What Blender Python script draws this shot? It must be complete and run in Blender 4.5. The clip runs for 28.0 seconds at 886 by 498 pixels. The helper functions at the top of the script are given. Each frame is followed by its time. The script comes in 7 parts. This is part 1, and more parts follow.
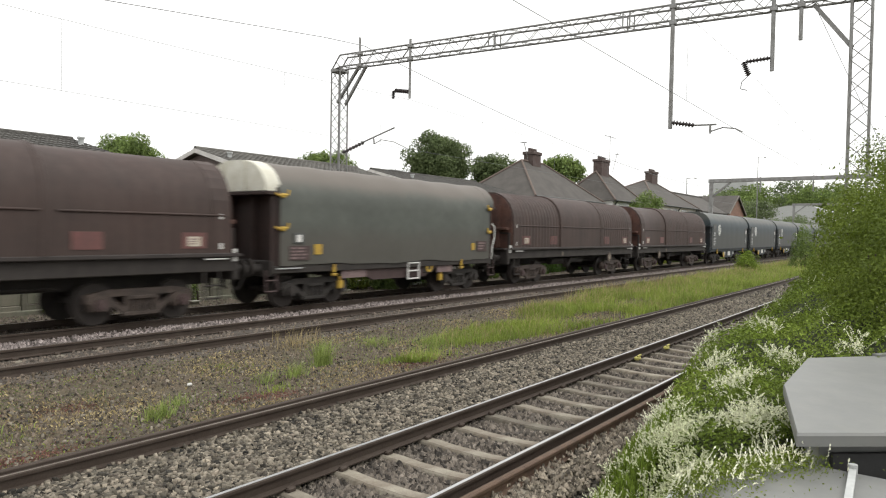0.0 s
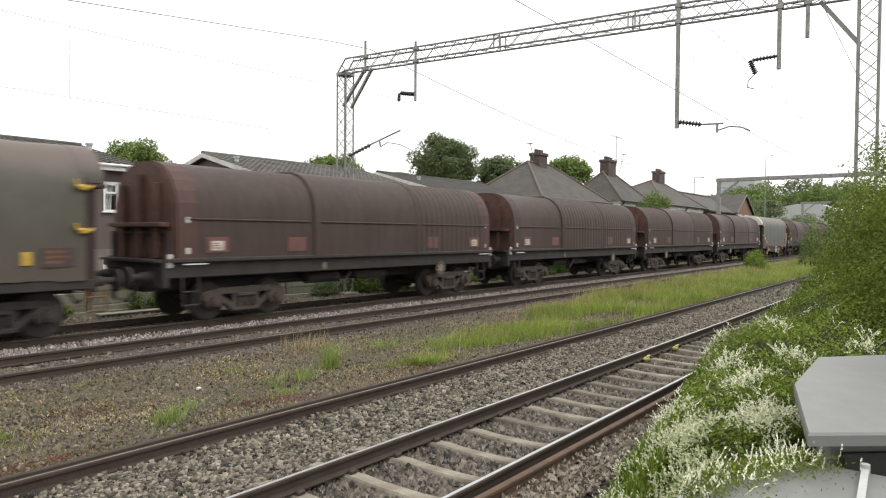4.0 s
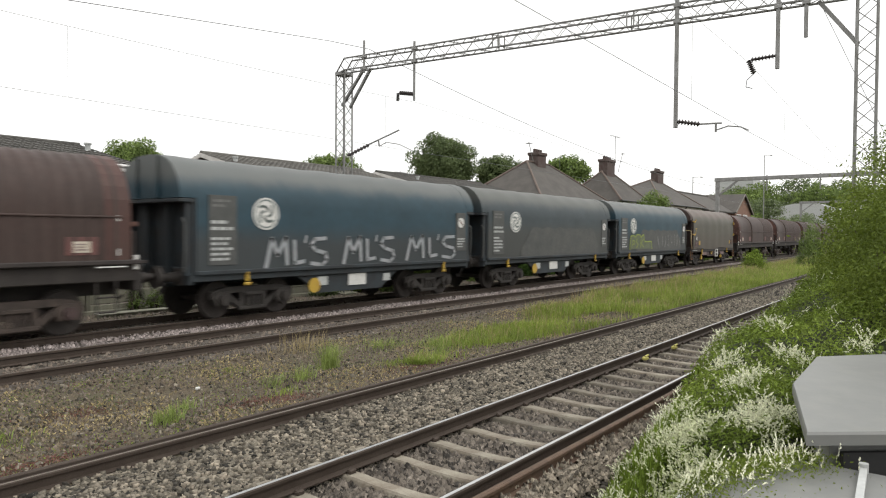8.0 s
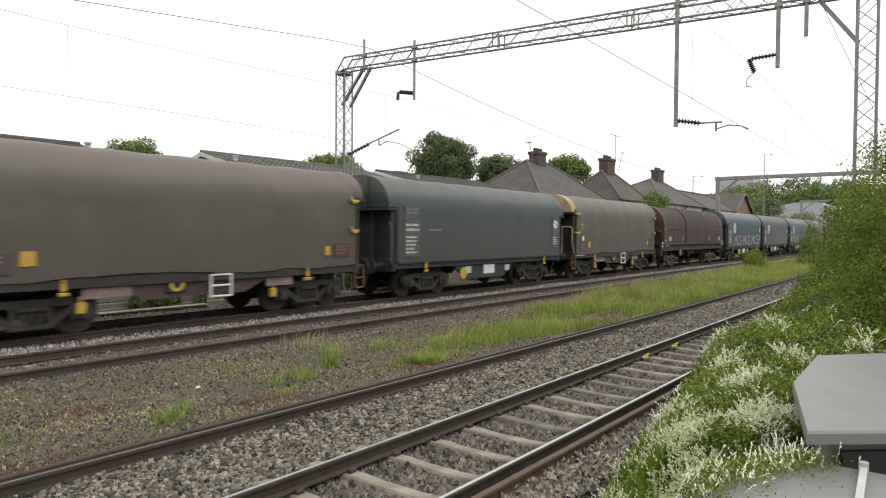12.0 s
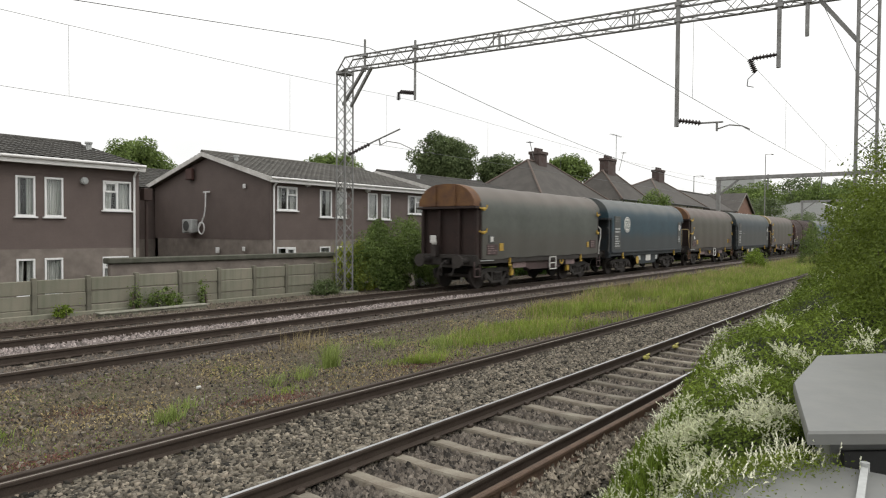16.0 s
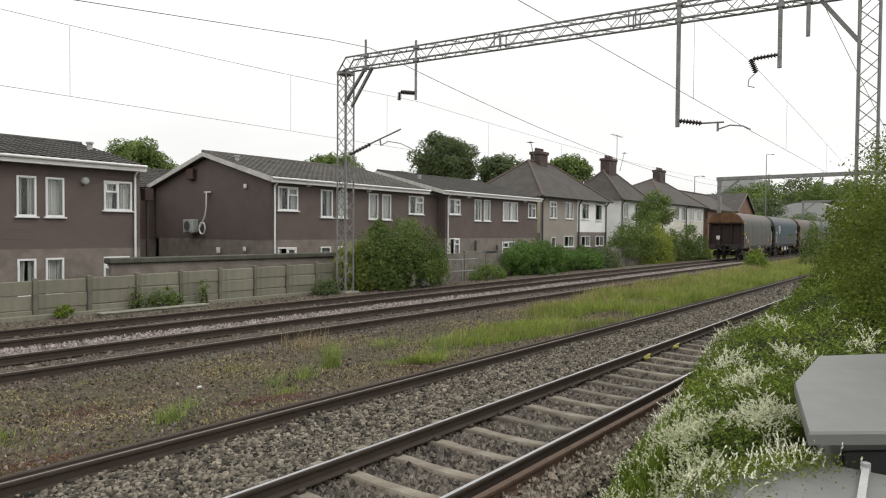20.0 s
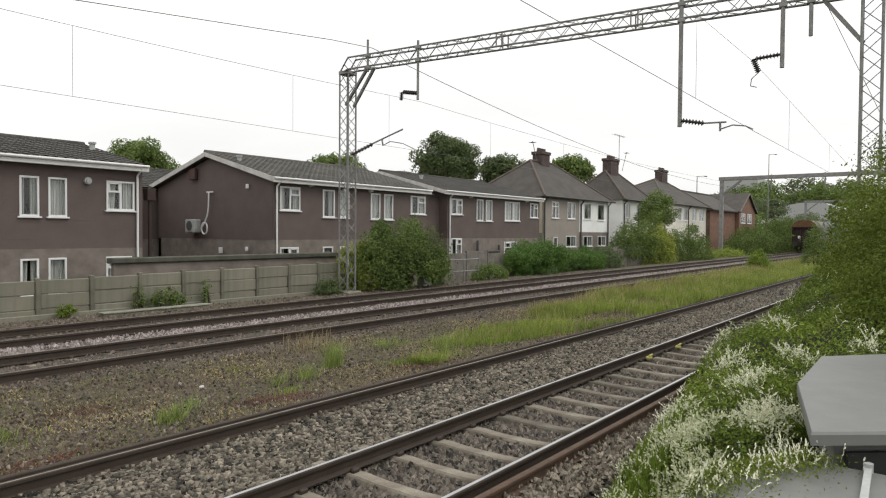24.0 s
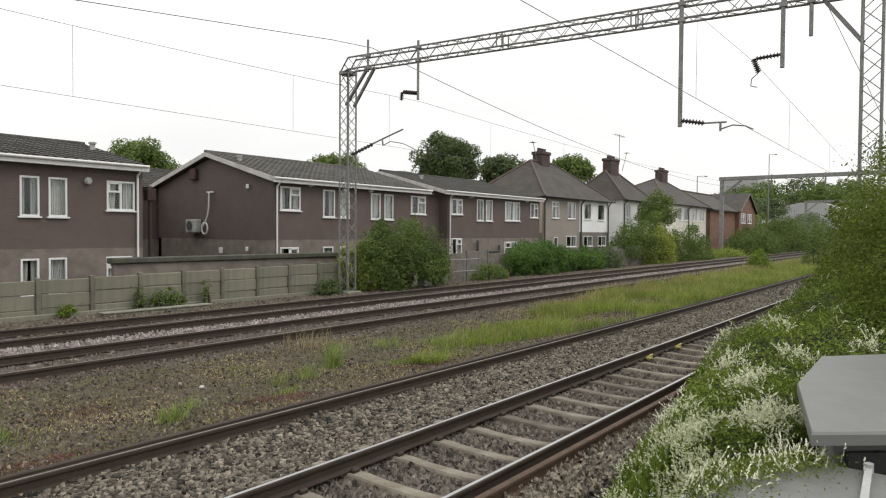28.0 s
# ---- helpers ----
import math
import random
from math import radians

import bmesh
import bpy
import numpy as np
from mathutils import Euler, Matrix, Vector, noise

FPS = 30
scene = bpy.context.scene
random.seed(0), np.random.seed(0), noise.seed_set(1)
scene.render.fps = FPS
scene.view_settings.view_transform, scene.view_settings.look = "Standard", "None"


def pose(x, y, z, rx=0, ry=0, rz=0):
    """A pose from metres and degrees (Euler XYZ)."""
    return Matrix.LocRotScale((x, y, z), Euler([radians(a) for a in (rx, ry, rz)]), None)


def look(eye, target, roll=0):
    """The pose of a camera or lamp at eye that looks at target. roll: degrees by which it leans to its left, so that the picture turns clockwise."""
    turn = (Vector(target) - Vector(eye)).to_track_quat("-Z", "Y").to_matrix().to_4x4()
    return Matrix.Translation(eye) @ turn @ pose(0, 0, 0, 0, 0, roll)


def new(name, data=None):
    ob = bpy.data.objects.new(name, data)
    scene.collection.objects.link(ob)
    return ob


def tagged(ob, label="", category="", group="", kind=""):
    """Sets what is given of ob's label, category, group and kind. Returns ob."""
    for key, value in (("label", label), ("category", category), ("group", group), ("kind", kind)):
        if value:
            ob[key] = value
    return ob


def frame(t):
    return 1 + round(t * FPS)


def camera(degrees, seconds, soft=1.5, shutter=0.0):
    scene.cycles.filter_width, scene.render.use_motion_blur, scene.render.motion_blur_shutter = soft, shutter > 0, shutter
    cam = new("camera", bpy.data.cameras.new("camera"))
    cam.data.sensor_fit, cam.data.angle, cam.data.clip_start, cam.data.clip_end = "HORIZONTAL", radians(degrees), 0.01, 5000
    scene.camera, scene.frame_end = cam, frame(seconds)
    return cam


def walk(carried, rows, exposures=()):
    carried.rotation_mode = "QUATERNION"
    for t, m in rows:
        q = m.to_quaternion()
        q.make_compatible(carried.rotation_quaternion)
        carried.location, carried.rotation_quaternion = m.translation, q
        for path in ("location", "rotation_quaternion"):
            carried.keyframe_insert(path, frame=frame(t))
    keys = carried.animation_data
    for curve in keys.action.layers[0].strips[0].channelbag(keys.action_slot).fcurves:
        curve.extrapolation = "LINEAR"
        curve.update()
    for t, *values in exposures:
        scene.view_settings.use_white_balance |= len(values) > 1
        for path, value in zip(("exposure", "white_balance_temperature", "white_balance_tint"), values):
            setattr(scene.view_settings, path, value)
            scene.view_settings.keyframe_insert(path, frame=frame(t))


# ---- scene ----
# World: x along the railway in the train's heading, y to the far side, z up; the camera stands over the origin.

# ---- camera ----
EYE = Vector((0.0, 0.0, 2.388))
cam = camera(67.2, 28.0, soft=1.15, shutter=0.35)


def stand(pan, tilt, roll):
    """The standing camera's pose: pan to the left of the track, tilt upwards and roll, in degrees."""
    a, b = radians(pan), radians(tilt)
    way = Vector((math.cos(a) * math.cos(b), math.sin(a) * math.cos(b), math.sin(b)))
    return look(EYE, EYE + way * 10, roll)


PATH = [(0, 37.004, -1.511, 0.980), (0.5, 37.379, -1.476, 0.733), (1, 37.537, -1.444, 0.596), (1.5, 37.640, -1.430, 0.543),
        (2, 37.658, -1.415, 0.499), (2.5, 37.652, -1.369, 0.435), (3, 37.648, -1.366, 0.430), (3.5, 37.640, -1.359, 0.429),
        (5.5, 37.532, -1.308, 0.352), (6.5, 37.525, -1.327, 0.350), (8, 37.519, -1.366, 0.387), (9, 37.519, -1.394, 0.388),
        (10, 37.518, -1.438, 0.390), (11, 37.520, -1.444, 0.377), (12.5, 37.541, -1.443, 0.354), (14.5, 37.580, -1.450, 0.367),
        (16, 37.592, -1.449, 0.382), (17, 37.618, -1.441, 0.404), (18, 37.645, -1.439, 0.403), (20, 37.655, -1.439, 0.403),
        (21.5, 37.687, -1.439, 0.405), (23.5, 37.807, -1.440, 0.416), (25, 37.841, -1.440, 0.415), (28, 37.842, -1.440, 0.414)]
EXPOSURES = [(0.0, 0.35), (3.0, 0.44), (6.0, 0.31), (8.0, 0.26), (12.0, 0.24), (15.0, 0.07), (17.0, -0.06), (22.0, -0.08), (28.0, -0.08)]
walk(cam, [(t, stand(a, b, c)) for t, a, b, c in PATH], EXPOSURES)

# ---- light: bright overcast sky ----
SUN_UP, SUN_TURN = radians(52), radians(150)
world = bpy.data.worlds.new("overcast")
scene.world = world
world.use_nodes = True
wn, wl = world.node_tree.nodes, world.node_tree.links
sky = wn.new("ShaderNodeTexSky")
sky.sky_type, sky.sun_disc, sky.sun_elevation, sky.sun_rotation = "NISHITA", False, SUN_UP, SUN_TURN
sky.air_density, sky.dust_density, sky.ozone_density = 1.0, 4.0, 1.0
grey = wn.new("ShaderNodeHueSaturation")
grey.inputs["Saturation"].default_value = 0.0
wl.new(sky.outputs[0], grey.inputs["Color"])
cloud_at = wn.new("ShaderNodeTexCoord")
cloud_map = wn.new("ShaderNodeMapping")
cloud_map.inputs["Scale"].default_value = (1.0, 1.0, 3.5)
cloud = wn.new("ShaderNodeTexNoise")
cloud.inputs["Scale"].default_value, cloud.inputs["Detail"].default_value = 2.6, 6.0
cloud_tone = wn.new("ShaderNodeValToRGB")
cloud_tone.color_ramp.elements[0].position, cloud_tone.color_ramp.elements[0].color = 0.32, (9.2, 9.25, 9.15, 1)
cloud_tone.color_ramp.elements[1].position, cloud_tone.color_ramp.elements[1].color = 0.68, (10.5, 10.45, 10.2, 1)
blend = wn.new("ShaderNodeMix")
blend.data_type = "RGBA"
blend.inputs[0].default_value = 0.9
wl.new(cloud_at.outputs["Generated"], cloud_map.inputs[0])
wl.new(cloud_map.outputs[0], cloud.inputs["Vector"])
wl.new(cloud.outputs["Fac"], cloud_tone.inputs[0])
wl.new(grey.outputs[0], blend.inputs[6])
# an overcast sky is brightest overhead
up_part = wn.new("ShaderNodeSeparateXYZ")
rise = wn.new("ShaderNodeMapRange")
rise.inputs["To Min"].default_value, rise.inputs["To Max"].default_value = 0.9, 1.5
lift = wn.new("ShaderNodeMix")
lift.data_type, lift.blend_type = "RGBA", "MULTIPLY"
lift.inputs[0].default_value = 1.0
wl.new(cloud_at.outputs["Generated"], up_part.inputs[0])
wl.new(up_part.outputs["Z"], rise.inputs["Value"])
wl.new(cloud_tone.outputs[0], lift.inputs[6])
wl.new(rise.outputs["Result"], lift.inputs[7])
wl.new(lift.outputs[2], blend.inputs[7])
wl.new(blend.outputs[2], wn["Background"].inputs["Color"])
wn["Background"].inputs["Strength"].default_value = 0.12
sun = new("sun", bpy.data.lights.new("sun", "SUN"))
sun.data.energy, sun.data.angle, sun.data.color = 0.8, radians(25), (1.0, 0.97, 0.93)
sun.matrix_world = look((0, 0, 0), (-math.sin(SUN_TURN) * math.cos(SUN_UP), -math.cos(SUN_TURN) * math.cos(SUN_UP), -math.sin(SUN_UP)))


# ---- mesh helpers ----
class Geo:
    """Vertices and faces of one mesh."""

    def __init__(self):
        self.v, self.f, self.weld = [], [], False

    def add(self, verts, faces):
        n = len(self.v)
        self.v += [tuple(p) for p in verts]
        self.f += [tuple(i + n for i in g) for g in faces]
        return self

    def box(self, x0, x1, y0, y1, z0, z1, c=0.0, m=None):
        """A box, its edges chamfered by c."""
        if c <= 0:
            vs = [(x, y, z) for z in (z0, z1) for y in (y0, y1) for x in (x0, x1)]
            fs = [(0, 2, 3, 1), (4, 5, 7, 6), (0, 1, 5, 4), (2, 6, 7, 3), (0, 4, 6, 2), (1, 3, 7, 5)]
        else:
            c = min(c, 0.45 * min(x1 - x0, y1 - y0, z1 - z0))
            vs, at = [], {}
            for sx in (0, 1):
                for sy in (0, 1):
                    for sz in (0, 1):
                        o = ((x0, x1)[sx], (y0, y1)[sy], (z0, z1)[sz])
                        d = [c * (1 - 2 * q) for q in (sx, sy, sz)]
                        for ax in range(3):
                            p = [o[k] + (0 if k == ax else d[k]) for k in range(3)]
                            at[sx, sy, sz, ax] = len(vs)
                            vs.append(tuple(p))
            fs = []
            for ax in range(3):
                b, e = (ax + 1) % 3, (ax + 2) % 3
                for s in (0, 1):
                    q = []
                    for i, j in ((0, 0), (1, 0), (1, 1), (0, 1)):
                        k = [0, 0, 0]
                        k[ax], k[b], k[e] = s, i, j
                        q.append(at[k[0], k[1], k[2], ax])
                    fs.append(tuple(q if s else q[::-1]))
                for i in (0, 1):
                    for j in (0, 1):
                        q = []
                        for s, face in ((0, b), (1, b), (1, e), (0, e)):
                            k = [0, 0, 0]
                            k[ax], k[b], k[e] = s, i, j
                            q.append(at[k[0], k[1], k[2], face])
                        fs.append(tuple(q if i != j else q[::-1]))
            for k in ((a, b, e) for a in (0, 1) for b in (0, 1) for e in (0, 1)):
                q = [at[k[0], k[1], k[2], ax] for ax in range(3)]
                fs.append(tuple(q if sum(k) % 2 else q[::-1]))
        if m is not None:
            vs = [m @ Vector(p) for p in vs]
        return self.add(vs, fs)

    def rod(self, a, b, r, n=8, r2=None, cap=True):
        """A round bar from a to b."""
        a, b = Vector(a), Vector(b)
        w = (b - a).normalized()
        s = w.orthogonal().normalized()
        t = w.cross(s)
        r2 = r if r2 is None else r2
        vs = []
        for p, q in ((a, r), (b, r2)):
            vs += [p + (s * math.cos(k * math.tau / n) + t * math.sin(k * math.tau / n)) * q for k in range(n)]
        fs = [(k, (k + 1) % n, n + (k + 1) % n, n + k) for k in range(n)]
        if cap:
            fs += [tuple(range(n))[::-1], tuple(range(n, 2 * n))]
        return self.add(vs, fs)

    def bar(self, a, b, w, h):
        """A rectangular bar from a to b: w wide, h high."""
        a, b = Vector(a), Vector(b)
        d = (b - a).normalized()
        s = d.cross(Vector((0, 0, 1)))
        s = s.normalized() if s.length > 1e-4 else Vector((1, 0, 0))
        t = s.cross(d)
        vs = [p + s * i * w / 2 + t * j * h / 2 for p in (a, b) for i, j in ((-1, -1), (1, -1), (1, 1), (-1, 1))]
        return self.add(vs, [(0, 1, 2, 3), (7, 6, 5, 4), (0, 4, 5, 1), (1, 5, 6, 2), (2, 6, 7, 3), (3, 7, 4, 0)])

    def sweep(self, rings, closed=True, caps=True):
        """A skin over equal rings of points."""
        n = len(rings[0])
        vs = [p for r in rings for p in r]
        fs = []
        for i in range(len(rings) - 1):
            for k in range(n if closed else n - 1):
                q = (k + 1) % n
                fs.append((i * n + k, i * n + q, (i + 1) * n + q, (i + 1) * n + k))
        if caps and closed:
            fs += [tuple(range(n))[::-1], tuple(range((len(rings) - 1) * n, len(rings) * n))]
        return self.add(vs, fs)

    def along_x(self, profile, x0, x1):
        """A solid of the y-z profile from x0 to x1."""
        return self.sweep([[(x, y, z) for y, z in profile] for x in (x0, x1)])

    def along_y(self, profile, y0, y1):
        """A solid of the x-z profile from y0 to y1."""
        return self.sweep([[(x, y, z) for x, z in profile] for y in (y0, y1)])

    def tube(self, pts, r, n=6):
        for a, b in zip(pts, pts[1:]):
            self.rod(a, b, r, n)
        return self

    def mesh(self, name, material, smooth=False):
        me = bpy.data.meshes.new(name)
        me.from_pydata(self.v, [], self.f)
        bm = bmesh.new()
        bm.from_mesh(me)
        if self.weld:
            bmesh.ops.remove_doubles(bm, verts=bm.verts, dist=0.0005)
        bmesh.ops.recalc_face_normals(bm, faces=bm.faces)
        bm.to_mesh(me)
        bm.free()
        for q in material if isinstance(material, (list, tuple)) else [material]:
            me.materials.append(q)
        if smooth:
            me.shade_smooth()
            me.set_sharp_from_angle(angle=radians(35))
        return me


def part(name, geo, material, parent=None, label="", at=None, smooth=False):
    """One mesh object under a thing or a part."""
    me = geo if isinstance(geo, bpy.types.Mesh) else geo.mesh(name, material, smooth)
    ob = new(name, me)
    ob.parent = parent
    if at is not None:
        ob.matrix_basis = at
    if label:
        tagged(ob, label)
    return ob


def thing(name, label, category, group="", kind="", at=None):
    """An Empty at a thing's base."""
    ob = new(name)
    ob.empty_display_size = 0.2
    if at is not None:
        ob.matrix_basis = at
    return tagged(ob, label, category, group, kind)


# ---- materials ----
def mat(name, c, rough=0.7, metal=0.0, vary=0.25, scale=3.0, fine=40.0, bump=0.2, c2=None, streak=None, island=0.0, stretch=(1, 1, 1), spec=0.4, dist=0.01):
    """A surface with two scales of variation: patches towards c2, fine grain, and relief."""
    m = bpy.data.materials.new(name)
    m.use_nodes = True
    n, l = m.node_tree.nodes, m.node_tree.links
    b = n["Principled BSDF"]
    b.inputs["Roughness"].default_value, b.inputs["Metallic"].default_value = rough, metal
    b.inputs["Specular IOR Level"].default_value = spec
    tc = n.new("ShaderNodeTexCoord")
    mp = n.new("ShaderNodeMapping")
    mp.inputs["Scale"].default_value = stretch
    l.new(tc.outputs["Object"], mp.inputs[0])
    big = n.new("ShaderNodeTexNoise")
    big.inputs["Scale"].default_value, big.inputs["Detail"].default_value, big.inputs["Roughness"].default_value = scale, 6, 0.6
    small = n.new("ShaderNodeTexNoise")
    small.inputs["Scale"].default_value, small.inputs["Detail"].default_value = fine, 4
    l.new(mp.outputs[0], big.inputs["Vector"])
    l.new(mp.outputs[0], small.inputs["Vector"])
    c2 = c2 or tuple(q * (1 - vary) for q in c)
    ramp = n.new("ShaderNodeValToRGB")
    ramp.color_ramp.elements[0].position, ramp.color_ramp.elements[0].color = 0.36, (*c2, 1)
    ramp.color_ramp.elements[1].position, ramp.color_ramp.elements[1].color = 0.64, (*c, 1)
    l.new(big.outputs["Fac"], ramp.inputs[0])
    hv = n.new("ShaderNodeHueSaturation")
    mr = n.new("ShaderNodeMapRange")
    mr.inputs["To Min"].default_value, mr.inputs["To Max"].default_value = 1 - vary, 1 + vary
    l.new(small.outputs["Fac"], mr.inputs["Value"])
    l.new(ramp.outputs[0], hv.inputs["Color"])
    last = mr.outputs[0]
    if island:
        gi = n.new("ShaderNodeNewGeometry")
        oi = n.new("ShaderNodeObjectInfo")
        ad = n.new("ShaderNodeMath")
        ad.operation = "ADD"
        l.new(gi.outputs["Random Per Island"], ad.inputs[0])
        l.new(oi.outputs["Random"], ad.inputs[1])
        fr = n.new("ShaderNodeMath")
        fr.operation = "FRACT"
        l.new(ad.outputs[0], fr.inputs[0])
        mi = n.new("ShaderNodeMapRange")
        mi.inputs["To Min"].default_value, mi.inputs["To Max"].default_value = 1 - island, 1 + island
        l.new(fr.outputs[0], mi.inputs["Value"])
        mu = n.new("ShaderNodeMath")
        mu.operation = "MULTIPLY"
        l.new(last, mu.inputs[0])
        l.new(mi.outputs[0], mu.inputs[1])
        last = mu.outputs[0]
    l.new(last, hv.inputs["Value"])
    out = hv.outputs[0]
    if streak:
        # runs of dirt or rust down the surface: colour, strength
        mp2 = n.new("ShaderNodeMapping")
        mp2.inputs["Scale"].default_value = (3.0, 3.0, 0.25)
        l.new(tc.outputs["Object"], mp2.inputs[0])
        st = n.new("ShaderNodeTexNoise")
        st.inputs["Scale"].default_value, st.inputs["Detail"].default_value = 2.2, 7
        l.new(mp2.outputs[0], st.inputs["Vector"])
        r2 = n.new("ShaderNodeValToRGB")
        r2.color_ramp.elements[0].position, r2.color_ramp.elements[0].color = 0.45, (0, 0, 0, 1)
        r2.color_ramp.elements[1].position, r2.color_ramp.elements[1].color = 0.72, (streak[1],) * 3 + (1,)
        l.new(st.outputs["Fac"], r2.inputs[0])
        mx = n.new("ShaderNodeMix")
        mx.data_type = "RGBA"
        mx.inputs[7].default_value = (*streak[0], 1)
        l.new(r2.outputs[0], mx.inputs[0])
        l.new(out, mx.inputs[6])
        out = mx.outputs[2]
    l.new(out, b.inputs["Base Color"])
    if bump:
        bp = n.new("ShaderNodeBump")
        bp.inputs["Strength"].default_value, bp.inputs["Distance"].default_value = bump, dist
        l.new(small.outputs["Fac"], bp.inputs["Height"])
        l.new(bp.outputs[0], b.inputs["Normal"])
    return m


BALLAST = mat("ballast_ground", (0.085, 0.073, 0.061), 0.95, vary=0.5, scale=1.2, fine=28, bump=1.0, c2=(0.06, 0.05, 0.042), dist=0.03)
STONE = mat("ballast_stone", (0.162, 0.142, 0.111), 0.9, vary=0.25, scale=9, fine=60, bump=0.4, c2=(0.062, 0.054, 0.041), island=0.95)
WARM_STONE = mat("tan_stone", (0.215, 0.186, 0.142), 0.9, vary=0.25, scale=8, fine=60, bump=0.4, c2=(0.13, 0.108, 0.085), island=0.7)
DARK_STONE = mat("weathered_stone", (0.13, 0.104, 0.082), 0.95, vary=0.2, scale=6, fine=60, bump=0.4, c2=(0.09, 0.074, 0.06), island=0.6)
TRACK_STONE = mat("brown_grey_track_stone", (0.135, 0.116, 0.096), 0.92, vary=0.25, scale=8, fine=60, bump=0.4, c2=(0.07, 0.058, 0.047), island=0.8)
PINK_STONE = mat("pinkish_grey_stone", (0.29, 0.25, 0.235), 0.9, vary=0.2, scale=6, fine=60, bump=0.4, c2=(0.18, 0.15, 0.14), island=0.55)
GRIT = mat("brown_grit", (0.106, 0.081, 0.057), 0.95, vary=0.25, scale=2, fine=60, bump=0.4, c2=(0.08, 0.064, 0.043), island=0.75)
EARTH = mat("weedy_ground", (0.094, 0.072, 0.05), 0.95, vary=0.5, scale=0.9, fine=24, bump=1.0, c2=(0.07, 0.064, 0.037), dist=0.03)
RAIL_RUST = mat("rusty_rail", (0.062, 0.047, 0.037), 0.75, 0.3, vary=0.35, scale=4, fine=60, bump=0.25, c2=(0.05, 0.036, 0.028))
RAIL_BROWN = mat("brown_rail", (0.115, 0.072, 0.048), 0.8, 0.1, vary=0.3, scale=5, fine=60, bump=0.25, c2=(0.075, 0.048, 0.034))
RAIL_HEAD = mat("polished_rail_head", (0.5, 0.5, 0.5), 0.3, 1.0, vary=0.1, scale=3, fine=80, bump=0.03)
RAIL_DULL = mat("dull_rail_head", (0.3, 0.26, 0.22), 0.42, 0.9, vary=0.2, scale=3, fine=80, bump=0.05)
SLEEPER = mat("concrete_sleeper", (0.205, 0.186, 0.148), 0.9, vary=0.25, scale=3, fine=50, bump=0.4, c2=(0.12, 0.098, 0.075), island=0.3)
CONCRETE = mat("fence_concrete", (0.215, 0.2, 0.155), 0.9, vary=0.18, scale=1.6, fine=60, bump=0.35, c2=(0.19, 0.19, 0.145), streak=((0.12, 0.13, 0.09), 0.5), island=0.12)
TROUGH_LID = mat("pale_weathered_concrete", (0.26, 0.25, 0.21), 0.9, vary=0.3, scale=4, fine=40, bump=0.3, c2=(0.15, 0.15, 0.11))
STEEL = mat("grey_galvanised_steel", (0.27, 0.27, 0.265), 0.6, 0.4, vary=0.2, scale=3, fine=30, bump=0.1, c2=(0.19, 0.185, 0.175))
WIRE = mat("catenary_wire", (0.17, 0.175, 0.18), 0.6, 0.3, vary=0.1, bump=0)
INSUL = mat("brown_insulator", (0.055, 0.045, 0.045), 0.35, vary=0.2, bump=0.05)

# ---- ground ----


def ground_level(x, y):
    """Height of the ground: near track bed, weedy strip, far track bed, gardens."""
    steps = [(-200, -0.3), (-3, -0.3), (0, -0.45), (2.0, -0.42), (2.8, -0.25), (5.9, -0.23), (6.95, -0.2), (7.12, -0.1), (7.6, -0.09), (9.3, -0.07), (10.4, 0.08),
             (10.85, 0.14), (11.05, 0.115), (16.3, 0.115), (17.2, 0.05), (18.6, 0.02), (19.3, 0.0), (20.2, -0.55), (200, -0.55)]
    for (a, za), (b, zb) in zip(steps, steps[1:]):
        if a <= y <= b:
            z = za + (zb - za) * (y - a) / (b - a)
            break
    else:
        z = -0.55
    near = 0.03 if 7.2 < y < 10.3 else 0.008
    return z + near * (math.sin(x * 1.7 + y * 2.3) + math.sin(x * 0.61 - y * 1.9)) if -2 < y < 19.2 and -20 < x < 120 else z


def build_ground():
    xs = [-2500, -600, -150, -60, -25] + [-12 + 0.5 * k for k in range(100)] + [38 + 2 * k for k in range(50)] + [145, 200, 320, 600, 1200, 2600]
    ys = [-2500, -700, -200, -60, -20, -8, -3, -1, 0, 1, 2.0, 2.8] + [3.2 + 0.27 * k for k in range(60)] + [19.5, 20.2, 24, 40, 80, 200, 700, 2600]
    ny = len(ys)
    vs = [(x, y, ground_level(x, y)) for x in xs for y in ys]
    fs, ids = [], []
    for i in range(len(xs) - 1):
        for j in range(ny - 1):
            fs.append((i * ny + j, (i + 1) * ny + j, (i + 1) * ny + j + 1, i * ny + j + 1))
            y = 0.5 * (ys[j] + ys[j + 1])
            ids.append(0 if 2.2 < y < 6.9 or 10.5 < y < 17.0 else 1)
    g = Geo()
    g.v, g.f = vs, fs
    me = g.mesh("ground", [BALLAST, EARTH], smooth=True)
    me.polygons.foreach_set("material_index", ids)
    return tagged(new("ground", me), "ballast and weedy earth beside the railway", "ground", kind="structure")


build_ground()

# ---- railway ----
NEAR_Y, NEAR_Z, FAR_Z = 4.41, 0.0, 0.285
TRAIN_Y, MID_Y = 14.94, 11.73


def near_line(x, off=0.0):
    """Side position of the near track's centre at x."""
    return NEAR_Y - 0.0082 * x + 0.00019 * x * x + off


RAIL_SIDE = [(-0.07, 0), (0.07, 0), (0.07, 0.012), (0.012, 0.03), (0.01, 0.11), (0.036, 0.122), (0.036, 0.15), (0.028, 0.158),
             (-0.028, 0.158), (-0.036, 0.15), (-0.036, 0.122), (-0.01, 0.11), (-0.012, 0.03), (-0.07, 0.012)]


